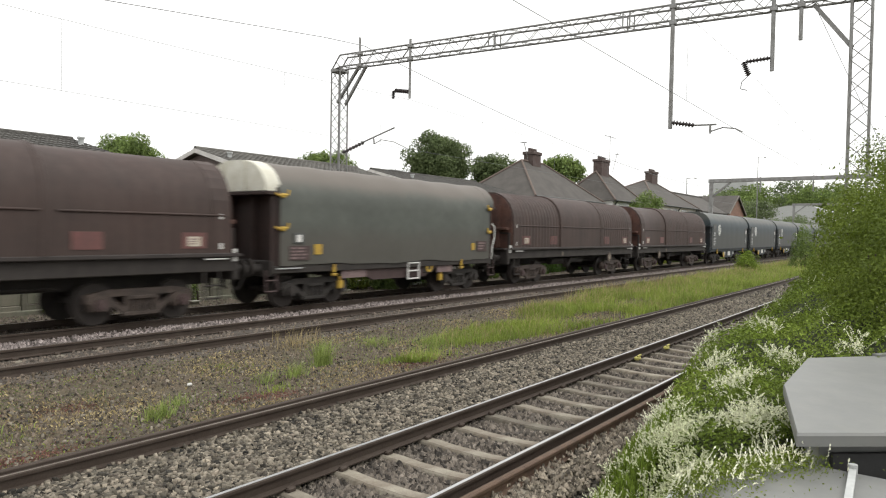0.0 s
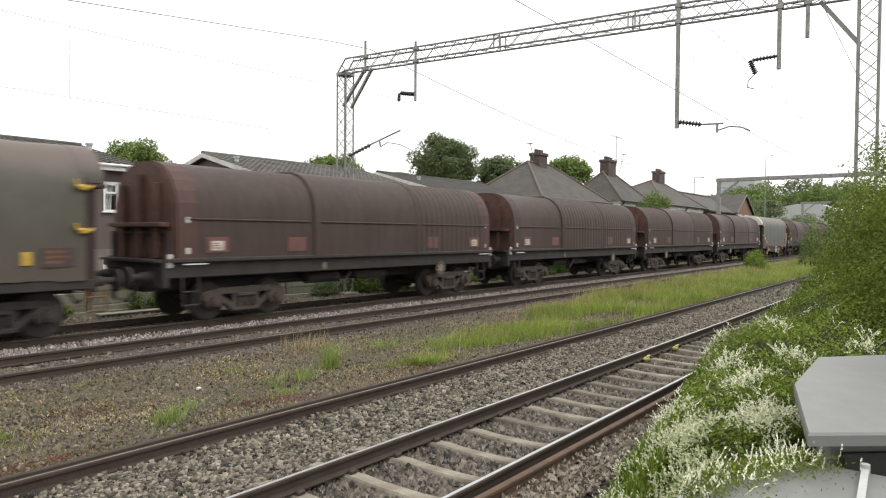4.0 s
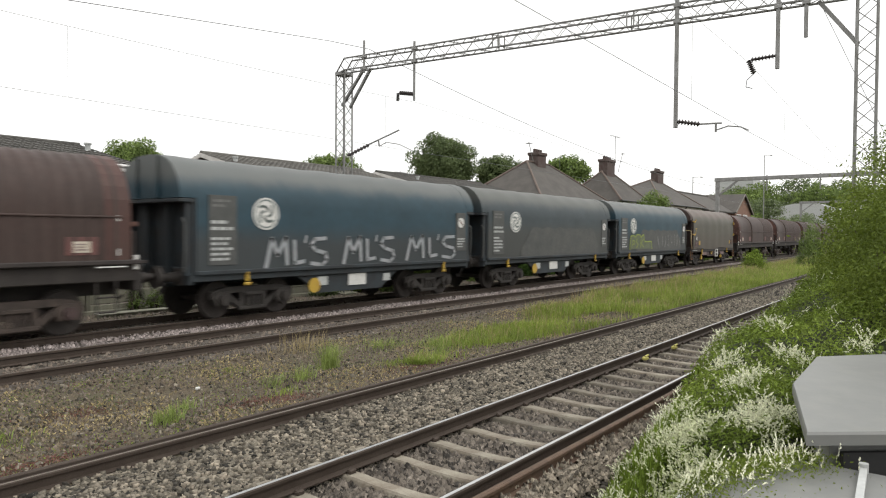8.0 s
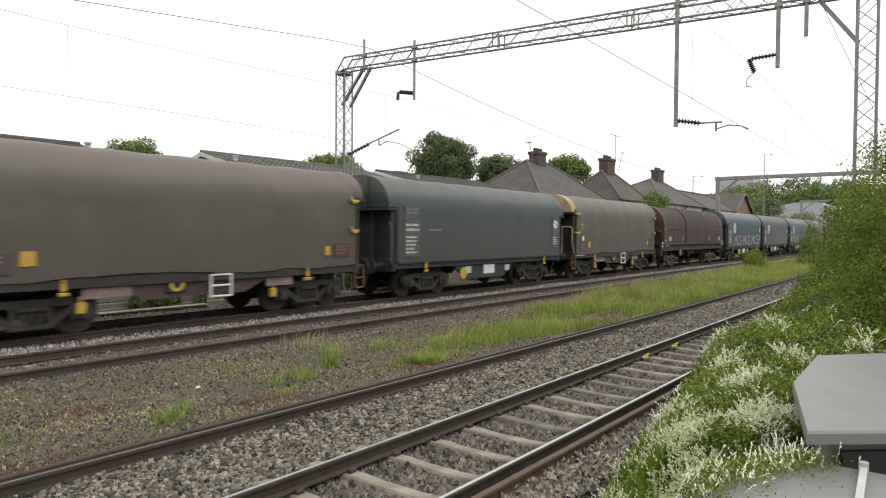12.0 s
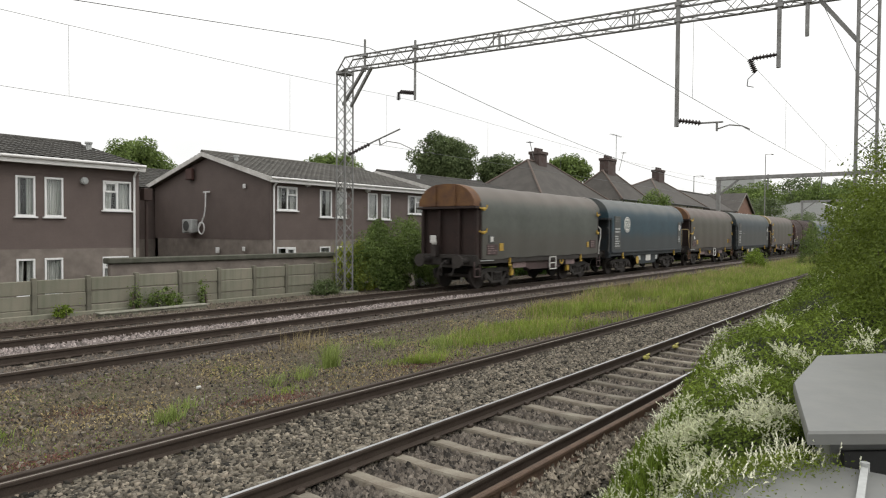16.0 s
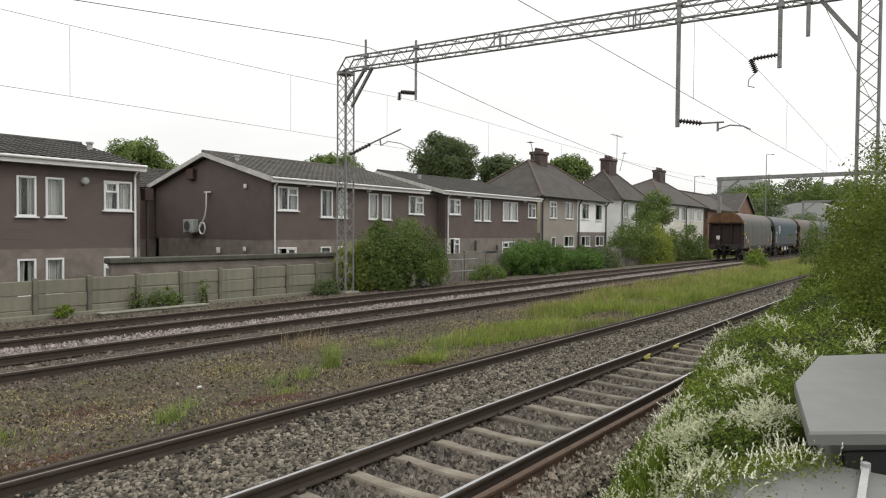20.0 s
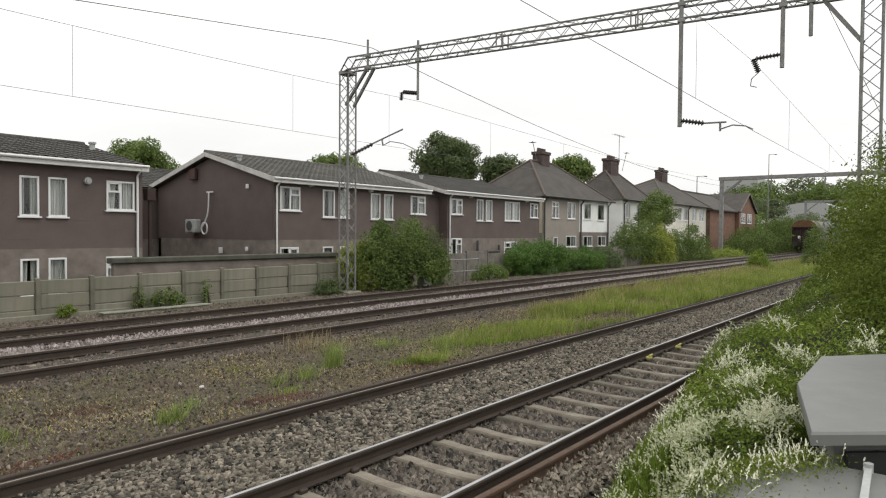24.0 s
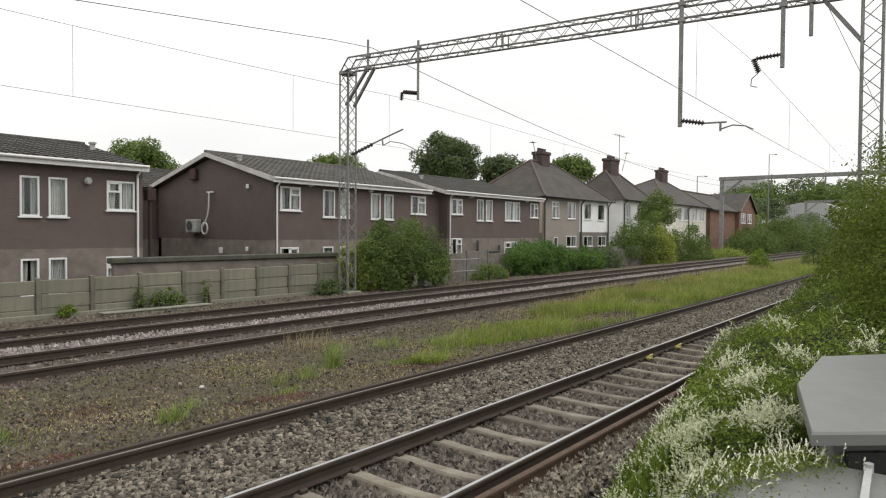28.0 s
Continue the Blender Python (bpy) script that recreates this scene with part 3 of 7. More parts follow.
GREY_MARK = mat("grey_green_marking", (0.16, 0.19, 0.18), 0.7, vary=0.2, bump=0.05)
PINK = mat("faded_pink_panel", (0.23, 0.165, 0.16), 0.65, vary=0.2, scale=4, fine=30, bump=0.05, c2=(0.13, 0.09, 0.088))
RED_PANEL = mat("faded_red_panel", (0.135, 0.056, 0.05), 0.6, vary=0.2, scale=4, fine=30, bump=0.05, c2=(0.1, 0.046, 0.042))
PANEL_GREY = mat("dark_grey_data_panel", (0.075, 0.077, 0.073), 0.65, vary=0.2, scale=3, fine=20, bump=0.05)
CREAM_PLATE = mat("grimy_cream_plate", (0.5, 0.46, 0.38), 0.65, vary=0.2, scale=6, fine=40, bump=0.05, c2=(0.4, 0.34, 0.27))
DULL_PLATE = mat("dirty_tan_plate", (0.2, 0.165, 0.125), 0.75, vary=0.35, scale=6, fine=25, bump=0.08, c2=(0.13, 0.11, 0.09))
LIGHT_GREY = mat("light_grey_plate", (0.42, 0.43, 0.42), 0.6, vary=0.2, scale=4, fine=20, bump=0.05)
SPRAY = mat("pale_spray_paint", (0.3, 0.3, 0.31), 0.75, vary=0.3, scale=6, fine=30, bump=0.03, c2=(0.26, 0.28, 0.29))
SPRAY_GREEN = mat("lime_spray_paint", (0.26, 0.32, 0.06), 0.75, vary=0.25, scale=5, fine=30, bump=0.03)
SPRAY_GREY = mat("grey_green_spray_fill", (0.12, 0.135, 0.085), 0.75, vary=0.25, scale=3, fine=20, bump=0.03)
SPRAY_DARK = mat("faded_grey_graffiti", (0.17, 0.165, 0.16), 0.75, vary=0.3, scale=5, fine=30, bump=0.03)
GRIMED = mat("overpainted_grey_patch", (0.078, 0.078, 0.073), 0.7, vary=0.2, scale=1.5, fine=12, bump=0.05, c2=(0.06, 0.062, 0.06))
END_DARK = mat("dark_end_steel", (0.045, 0.036, 0.033), 0.75, 0.1, vary=0.3, scale=2.5, fine=25, bump=0.15, c2=(0.03, 0.025, 0.023))
END_RUST = mat("rusty_red_end_steel", (0.105, 0.05, 0.037), 0.75, 0.1, vary=0.35, scale=2, fine=25, bump=0.15, c2=(0.06, 0.032, 0.026))
END_RED = mat("dark_red_end_steel", (0.036, 0.021, 0.018), 0.75, 0.1, vary=0.35, scale=2, fine=25, bump=0.15, c2=(0.026, 0.017, 0.015))


def blue_wagon(kind, seed, tag=""):
    """A telescopic tarpaulin wagon with fish-belly underframe and round emblem."""
    body = {"blue": TARP_BLUE, "dark": TARP_DARK}[kind]
    L = 10.5
    label = {"blue": "dirty blue tarpaulin-covered wagon with white emblem", "dark": "dark slate tarpaulin-covered wagon with white lettering"}[kind]
    label += {"mls": " and pale graffiti", "green": " and lime green graffiti", "patch": " and grey overpainted side"}.get(tag, "")
    w = thing("tarpaulin_wagon", label, "wagon", "wagons of the train")
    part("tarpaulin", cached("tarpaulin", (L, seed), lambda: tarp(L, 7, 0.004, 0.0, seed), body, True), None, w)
    for y in (-1.37, 1.37):
        part("hem_rail", cached("hem_rail", (L, y), lambda: Geo().box(0, L, y - 0.03, y + 0.03, 1.1, 1.2, 0.015), UNDER_BLUE), None, w)
    for x, d in ((0.0, -1), (L, 1)):
        end_frame(w, x, d, body, END_BLUE, 2.86, T_ARCH, "faded rounded end cap")
    part("underframe", cached("underframe", L, lambda: under_geo(-0.1, L + 0.1, -0.15, L + 0.15), UNDER_BLUE), None, w)
    for y in (-1.22, 1.22):
        part("side_trough", cached("side_trough", y, lambda: trough_geo(3.75, 6.2, 0.46, y), UNDER_BLUE), None, w)
    add_bogie(w, 1.75, frame_paint=BOGIE_DARK)
    add_bogie(w, 8.75, frame_paint=BOGIE_DARK)
    add_ends(w, -0.15, L + 0.15)
    plate(w, "data_panel", 0.3, 1.05, 1.32, 2.95, PANEL_GREY)
    bars(w, "lettering", 0.36, 1.0, 2.1, 2.4, 2, LIGHT_GREY, seed)
    bars(w, "lettering", 0.36, 0.95, 1.4, 2.0, 5, LIGHT_GREY, seed + 1)
    bars(w, "lettering", 0.4, 0.95, 2.65, 2.88, 2, SPRAY_DARK, seed + 2)
    white_disc(w, 1.9, 2.55, 0.4) if tag != "plain" else bars(w, "lettering", 1.5, 2.2, 2.1, 2.25, 1, SPRAY_DARK, seed)
    plate(w, "data_panel", 9.85, 10.4, 1.5, 2.8, PANEL_GREY)
    dd = part("warning_disc", disc_geo(0.17, SIDE - 0.008), WHITE, w, "white disc with a red stroke", pose(10.12, 0, 2.46))
    part("warning_stroke", stroke(Geo(), [(-0.08, 0.08), (0.08, -0.08)], 0.05, SIDE - 0.022), RED_PANEL, dd)
    bars(w, "lettering", 9.92, 10.33, 1.6, 1.95, 4, LIGHT_GREY, seed + 3)
    for x in (1.35, 9.15):
        part("yellow_hook", cached("yellow_hook", 0, yellow_hook_geo, YELLOW), None, w, at=pose(x, -1.36, 0.97))
    part("handbrake_disc", disc_geo(0.2, -1.3), YELLOW, w, "round yellow handbrake disc", pose(3.55, 0, 0.68))
    plate(w, "data_plate", 4.85, 5.55, 0.6, 0.93, WHITE, -1.27, "white data plate")
    plate(w, "data_plate", 3.7, 4.05, 0.66, 0.9, LIGHT_GREY, -1.27)
    plate(w, "data_plate", 6.3, 6.6, 0.66, 0.88, LIGHT_GREY, -1.27)
    for x in (-0.28, L + 0.28):
        part("grab_rail", cached("grab_rail", 0, lambda: Geo().tube([(0, -1.3, 1.2), (0, -1.34, 1.7), (0, -1.34, 2.3), (0, -1.25, 2.4)], 0.022), PANEL_GREY), None, w, at=pose(x, 0, 0))
    if tag == "mls":
        y = SIDE - 0.005
        for x, s, h in ((1.9, 1.0, 0.0), (4.55, 1.04, 0.02), (7.25, 1.25, 0.05)):
            z = 1.22 + h
            for width, glyph in ((0.11, [(0, 0), (0.18, 0.72), (0.36, 0.3), (0.62, 0.74), (0.66, 0.06)]), (0.1, [(0.9, 0.66), (0.92, 0.08), (1.22, 0.12)]), (0.06, [(1.3, 0.78), (1.26, 0.62)]),
                                 (0.1, [(1.98, 0.72), (1.6, 0.7), (1.46, 0.54), (1.62, 0.4), (1.98, 0.32), (2.02, 0.14), (1.86, 0), (1.46, 0.06)])):
                part("graffiti_letter", stroke(Geo(), [(x + a * s, z + b) for a, b in glyph], width, y), SPRAY, w, "pale spray-painted letter of MLS")
    if tag == "green":
        y = SIDE - 0.008
        fill = [(1.35, 1.3), (1.45, 2.0), (1.9, 2.05), (2.1, 1.95), (2.35, 2.1), (2.75, 2.08), (2.9, 1.95), (3.3, 2.1), (3.5, 1.7), (4.5, 1.72), (4.6, 1.3)]
        g = Geo()
        for a, b in zip(fill[1:-1], fill[2:-1]):
            g.add([(a[0], y, 1.32), (b[0], y, 1.32), (b[0], y, b[1]), (a[0], y, a[1]), (a[0], y + 0.01, 1.32), (b[0], y + 0.01, 1.32), (b[0], y + 0.01, b[1]), (a[0], y + 0.01, a[1])],
                  [(0, 1, 2, 3), (7, 6, 5, 4), (0, 4, 5, 1), (2, 6, 7, 3), (1, 5, 6, 2), (0, 3, 7, 4)])
        part("graffiti_fill", g, SPRAY_GREY, w)
        part("graffiti_outline", stroke(Geo(), fill, 0.06, y - 0.006), SPRAY_GREEN, w, "lime green outline of graffiti")
        for q in ([(1.7, 1.4), (1.75, 1.75), (2.0, 1.78), (2.0, 1.6), (1.75, 1.58)], [(2.4, 1.85), (2.2, 1.72), (2.55, 1.55), (2.3, 1.4)], [(2.9, 1.85), (2.9, 1.4)], [(3.3, 1.85), (2.95, 1.62), (3.35, 1.4)]):
            part("graffiti_stroke", stroke(Geo(), q, 0.04, y - 0.006), SPRAY_GREEN, w)
        rnd = random.Random(3)
        for k in range(8):
            x = 5.6 + k * 0.52
            part("graffiti_scrawl", stroke(Geo(), [(x + rnd.uniform(-0.1, 0.3), 1.35 + rnd.uniform(0, 0.75)) for _ in range(5)], 0.06, y), SPRAY_DARK, w, "faded grey scrawled graffiti")
    if tag in ("green", "patch"):
        g = Geo()
        y = SIDE - 0.002
        xs = [2.3 + 0.3 * k for k in range(25)]
        hs = [1.2 + 1.15 * min(1, (k + 1) / 4) * min(1, (25 - k) / 3) + 0.1 * noise.noise((k * 0.6, 1, 2)) for k in range(25)]
        for a, b, ha, hb in zip(xs, xs[1:], hs, hs[1:]):
            g.add([(a, y, 1.2), (b, y, 1.2), (b, y, hb), (a, y, ha)], [(0, 1, 2, 3)])
            g.add([(a, y + 0.014, 1.2), (b, y + 0.014, 1.2), (b, y + 0.014, hb), (a, y + 0.014, ha)], [(0, 1, 2, 3)])
        part("overpainted_patch", g, GRIMED, w, "grey overpainted patch")
    return w


def clamp_wagon(kind, cap, seed, last=False):
    """A tarpaulin wagon with loose hem, yellow clamps and an end platform."""
    body = {"grey": TARP_GREY, "brown": TARP_BROWN}[kind]
    capname = {RUST_CAP: "orange rusty", CREAM_CAP: "cream", WHITE_CAP: "chalky white", MAROON: "maroon"}[cap]
    w = thing("tarpaulin_wagon", f"grimy {'grey-green' if kind == 'grey' else 'brown'} tarpaulin-covered wagon with {capname} end cap and yellow clamps", "wagon", "wagons of the train")
    L = 9.75
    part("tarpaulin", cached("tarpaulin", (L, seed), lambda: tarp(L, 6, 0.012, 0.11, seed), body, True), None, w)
    end_frame(w, 0.0, -1, cap, END_RED, 3.06, T_ARCH, f"{capname} rounded end cap")
    end_frame(w, L, 1, body, END_RED, 3.06, T_ARCH, "rounded end cap under grime")
    part("underframe", cached("underframe", "c", lambda: under_geo(-0.2, L + 0.2, -0.25, L + 0.25), UNDER), None, w)
    for y in (-1.2, 1.2):
        part("side_trough", cached("side_trough", ("c", y), lambda: trough_geo(3.6, 6.1, 0.62, y), UNDER_RED), None, w)
    add_bogie(w, 1.45, frame_paint=BOGIE_DARK)
    add_bogie(w, 8.25, frame_paint=BOGIE_DARK)
    add_ends(w, -0.25, L + 0.25)
    part("hem_bar", cached("hem_bar", "c", lambda: Geo().box(-0.05, L + 0.05, -1.31, -1.27, 1.12, 1.2, 0.01), END_DARK), None, w)
    for x, m in ((0.0, 1), (L, -1)):
        for z in (2.95, 2.1):
            part("clamp", cached("clamp", 0, clamp_geo, YELLOW), None, w, "yellow clamp handle", pose(x + 0.05 * m, -1.38, z) @ Matrix.Diagonal((m, 1, 1, 1)))
    part("step_ladder", cached("step_ladder", 0, ladder_geo, WHITE), None, w, "white tubular step", pose(5.4, -1.33, 0.56))
    rail_pts = [(-0.2, -1.34, 1.2), (-0.42, -1.34, 1.6), (-0.42, -1.34, 2.3), (-0.5, -1.3, 2.38), (-0.55, -0.9, 2.38), (-0.55, -0.9, 1.2)]
    if kind == "brown":
        part("handrail", cached("handrail", "c", lambda: Geo().tube(rail_pts, 0.028, 8), CREAM_CAP), None, w, "tubular platform handrail")
    if kind == "grey":
        front_pts = [(L + 0.25, -1.32, 1.1), (L + 0.25, -1.34, 1.55), (L + 0.4, -1.34, 1.9), (L + 0.4, -1.34, 2.3), (L + 0.3, -1.28, 2.42)]
        part("handrail", cached("handrail", "f", lambda: Geo().tube(front_pts, 0.026, 8), WHITE), None, w, "white bent handrail")
    part("foot_step", cached("foot_step", 0, lambda: Geo().tube([(-0.4, -1.3, 1.05), (-0.4, -1.32, 0.5), (-0.05, -1.32, 0.5), (-0.05, -1.3, 1.05)], 0.024, 8).rod((-0.4, -1.32, 0.78), (-0.05, -1.32, 0.78), 0.02, 8),
                               RUST_CAP if kind == "brown" else UNDER_RED), None, w)
    part("foot_step", cached("foot_step", 0, None, RUST_CAP if kind == "brown" else UNDER_RED), None, w, at=pose(L + 0.45, 0, 0))
    plate(w, "white_panel", 0.42, 0.78, 1.72, 2.0, PANEL_GREY)
    plate(w, "white_panel", 0.52, 0.7, 1.76, 1.95, WHITE, SIDE - 0.01)
    plate(w, "data_panel", 0.3, 1.0, 1.28, 1.66, UNDER_RED)
    bars(w, "lettering", 0.34, 0.96, 1.3, 1.64, 4, PINK, seed)
    plate(w, "yellow_panel", 1.15, 1.42, 1.42, 1.7, YELLOW)
    plate(w, "yellow_panel", 8.6, 8.78, 1.45, 1.7, YELLOW)
    plate(w, "data_panel", 8.95, 9.55, 1.4, 1.78, UNDER_RED)
    bars(w, "lettering", 9.0, 9.5, 1.45, 1.75, 3, PINK if kind == "grey" else RUST_CAP, seed + 1)
    if kind == "brown":
        part("yellow_mark", stroke(stroke(Geo(), [(0.42, 2.5), (0.62, 2.5)], 0.06, SIDE), [(0.55, 2.5), (0.55, 2.32)], 0.06, SIDE), YELLOW, w)
    plate(w, "pink_plate", 6.75, 7.6, 0.72, 0.94, PINK, -1.25)
    plate(w, "pink_plate", 2.3, 3.3, 0.72, 0.94, PINK, -1.25)
    bw = 6.25 if kind == "grey" else 4.3
    part("brake_box", Geo().box(bw - 0.24, bw + 0.24, -1.29, -1.2, 0.72, 1.12, 0.03), UNDER, w)
    part("brake_wheel", disc_geo(0.17, -1.31, hole=0.1), YELLOW, w, "small yellow brake handwheel", pose(bw, 0, 0.92))
    for x in (2.3, 7.0):
        part("yellow_box", cached("yellow_box", 0, lambda: Geo().box(-0.09, 0.09, -0.07, 0.05, -0.13, 0.1, 0.02).rod((0, -0.01, 0.1), (0, -0.01, 0.22), 0.05, 8), YELLOW), None, w, at=pose(x, -1.17, 0.56))
    for x in (1.9, 8.0):
        part("yellow_hook", cached("yellow_hook", 0, yellow_hook_geo, YELLOW), None, w, at=pose(x, -1.34, 0.97))
    plate(w, "step_plate", -0.1, 0.75, 1.06, 1.09, LIGHT_GREY, -1.38)
    if last:
        t = part("tail_lamp", Geo().box(-0.5, -0.36, 0.42, 0.58, 1.62, 1.86, 0.03).box(-0.52, -0.48, 0.36, 0.64, 1.7, 1.98, 0.02).rod((-0.53, 0.5, 1.74), (-0.5, 0.5, 1.74), 0.06, 12), WHITE, w, "white battery tail lamp")
        part("lamp_bracket", Geo().box(-0.5, -0.25, 0.4, 0.6, 1.2, 1.64, 0.01), END_DARK, t)
    return w


def steel_wagon(ribs, seed, flip=False, red=False):
    """A covered coil wagon with three telescoping steel hoods."""
    w = thing("steel_hood_wagon", "grimy maroon coil wagon with three telescoping steel hoods" + (" and redder ends" if red else ""), "wagon", "wagons of the train")
    L = 12.3
    body = MAROON
    cuts = ((0.0, 3.95, ribs[0], 0.0), (8.2, L, ribs[2], 0.0), (3.9, 8.25, ribs[1], 0.045))
    for a, b, n, up in cuts:
        arc = [(y * (1 + up / 1.37), z + (up if z > 2.2 else 0)) for y, z in B_ARCH]
        part("hood", cached("hood", (a, b, n), lambda: ribbed_hood(a, b, arc, n, 0.02 if up else 0.008), body, True), None, w)
        for y in (-1.37 - up, 1.37 + up):
            part("hood_rail", cached("hood_rail", (a, b, y), lambda: Geo().box(a + 0.25, b - 0.15, y - 0.03, y + 0.03, 2.36, 2.41, 0.015), body), None, w)
    for x, d in ((0.0, -1), (L, 1)):
        a, b = sorted((x - d * 0.5, x + d * 0.01))
        rim = [(y * 1.008, z + 0.01) for y, z in B_ARCH]
        part("end_band", Geo().sweep([[(q, y, z) for y, z in rim] for q in (a, b)]), MAROON_RED if red else MAROON, w)
        a, b = sorted((x + d * 0.01, x + d * 0.06))
        part("end_wall", Geo().along_x([(y * 0.97, z * 0.99) for y, z in B_ARCH], a, b), END_RUST, w)
        for y in (-0.75, 0, 0.75):
            part("end_rib", Geo().box(*sorted((x + d * 0.06, x + d * 0.2)), y - 0.07, y + 0.07, 1.5, 3.42 - 0.3 * abs(y), 0.015), END_RUST, w)
        part("end_beam", Geo().box(*sorted((x + d * 0.06, x + d * 0.28)), -1.2, 1.2, 2.2, 2.3, 0.015), END_RUST, w)
        g = Geo()
        for y in (-1.25, 1.25):
            g.box(*sorted((x + d * 0.1, x + d * 0.16)), y - 0.05, y + 0.05, 1.2, 2.1, 0.01)
        g.box(*sorted((x + d * 0.02, x + d * 0.45)), -1.25, 1.25, 1.42, 1.48)
        g.bar((x + d * 0.13, -1.25, 2.08), (x + d * 0.13, 1.25, 2.08), 0.05, 0.05)
        part("end_platform", g, END_DARK, w)
        part("white_post", Geo().box(*sorted((x + d * 0.12, x + d * 0.2)), -1.36, -1.3, 1.3, 1.6, 0.01), WHITE, w)
    for y in (-1.365, 1.365):
        part("side_rail", cached("side_rail", y, lambda: Geo().box(-0.2, L + 0.2, y - 0.065, y + 0.065, 1.41, 1.51, 0.02), END_DARK), None, w)
    sole = lambda: Geo().box(-0.25, L + 0.25, -1.3, -1.16, 1.06, 1.42, 0.02).box(-0.25, L + 0.25, 1.16, 1.3, 1.06, 1.42, 0.02).box(-0.3, -0.15, -1.3, 1.3, 0.85, 1.42, 0.02).box(L + 0.15, L + 0.3, -1.3, 1.3, 0.85, 1.42, 0.02).box(0, L, -1.2, 1.2, 1.3, 1.45)
    part("underframe", cached("underframe", "b", sole, UNDER), None, w)
    part("centre_sill", cached("centre_sill", "b", lambda: Geo().box(-0.2, L + 0.2, -0.35, 0.35, 0.72, 1.3), UNDER), None, w)
    part("brake_gear", cached("brake_gear", "b", lambda: Geo().rod((4.2, -0.7, 0.85), (5.4, -0.7, 0.85), 0.16, 14).box(6.0, 7.3, -0.9, -0.5, 0.75, 1.0, 0.03).tube([(4.9, -1.15, 1.0), (5.2, -1.15, 0.6), (5.5, -1.15, 1.0)], 0.03).rod((3.4, -0.5, 0.8), (8.8, -0.5, 0.8), 0.03), UNDER), None, w)
    add_bogie(w, 2.0, True)
    add_bogie(w, L - 2.0, True)
    add_ends(w, -0.3, L + 0.3, 1.1)
    b = part("brake_disc", disc_geo(0.13, -1.335), DULL_PLATE, w, "round dirty tan handbrake disc with a notched rim", pose(3.1 if not flip else 9.5, 0, 0.96))
    for k in range(10):
        part("rim_notch", cached("rim_notch", 0, lambda: Geo().box(-0.028, 0.028, -1.342, -1.325, 0.175, 0.225, 0.008), DULL_PLATE), None, b, at=pose(0, 0, 0, 0, 36 * k, 0))
    part("disc_rim", disc_geo(0.24, -1.328, hole=0.12), BOGIE, b)
    for x, inner in ((1.0, WHITE), (3.35, None), (9.0, None), (L - 0.95, WHITE)):
        plate(w, "red_panel", x - 0.3, x + 0.3, 1.62, 1.98, RED_PANEL, label="faded red panel")
        if inner:
            plate(w, "data_plate", x - 0.17, x + 0.16, 1.67, 1.89, CREAM_PLATE, SIDE - 0.012)
            bars(w, "lettering", x - 0.14, x + 0.11, 1.7, 1.86, 3, PINK, seed, SIDE - 0.02)
    plate(w, "data_plate", 4.3, 4.42, 1.1, 1.3, DULL_PLATE, -1.315)
    for x in (0.25, L - 0.25):
        plate(w, "white_mark", x - 0.04, x + 0.04, 2.3, 2.42, WHITE)
        plate(w, "white_mark", x - 0.04, x + 0.04, 1.6, 1.74, WHITE)
    for x in (0.1, L - 0.7):
        plate(w, "step_edge", x, x + 0.6, 1.36, 1.385, WHITE, -1.445)
        part("foot_step", cached("foot_step", "b", lambda: Geo().tube([(0, -1.3, 1.1), (0, -1.34, 0.45), (0.4, -1.34, 0.45), (0.4, -1.3, 1.1)], 0.022).rod((0, -1.34, 0.75), (0.4, -1.34, 0.75), 0.018), UNDER), None, w, at=pose(x + 0.05, 0, 0))
    return w


TRAIN = [(blue_wagon("dark", 31), 98.3), (blue_wagon("dark", 32), 86.3), (blue_wagon("dark", 33), 74.4), (blue_wagon("dark", 34), 62.4), (blue_wagon("dark", 35), 50.5),
         (steel_wagon((0, 14, 14), 36), 36.4), (steel_wagon((14, 0, 14), 37, True), 22.6), (clamp_wagon("grey", WHITE_CAP, 38), 11.1),
         (steel_wagon((0, 0, 0), 39), -2.7), (steel_wagon((14, 0, 14), 40), -16.8), (steel_wagon((0, 14, 14), 41, True), -30.95), (steel_wagon((0, 0, 14), 42, True, True), -45.0),
         (clamp_wagon("brown", MAROON, 43), -56.7), (blue_wagon("blue", 44, "green"), -68.9), (blue_wagon("dark", 45, "patch"), -80.9), (blue_wagon("blue", 46, "mls"), -92.75),
         (steel_wagon((14, 16, 14), 47, False, True), -106.6), (clamp_wagon("brown", CREAM_CAP, 48), -118.0), (blue_wagon("dark", 49, "plain"), -130.2), (clamp_wagon("brown", RUST_CAP, 50), -141.8),
         (blue_wagon("blue", 51), -154.3), (clamp_wagon("grey", RUST_CAP, 52, True), -165.75)]

# ---- overhead line ----
PORTAL_X = 17.7


def lattice(a, b, side, r, pitch, across):
    """A square lattice girder from a to b: four corner bars, and zigzag lacing."""
    a, b = Vector(a), Vector(b)
    d = b - a
    n = max(2, round(d.length / pitch))
    e1, e2 = Vector(across[0]) * side / 2, Vector(across[1]) * side / 2
    cs = [e1 + e2, e1 - e2, -e1 - e2, -e1 + e2]
    bars_, lace = Geo(), Geo()
    for c in cs:
        bars_.rod(a + c, b + c, r, 6)
    for c, q in zip(cs, cs[1:] + cs[:1]):
        for k in range(n):
            p0, p1 = a + d * (k / n), a + d * ((k + 1) / n)
            u, v = (c, q) if k % 2 else (q, c)
            lace.rod(p0 + u, p1 + v, r * 0.42, 4, cap=False)
    return bars_, lace


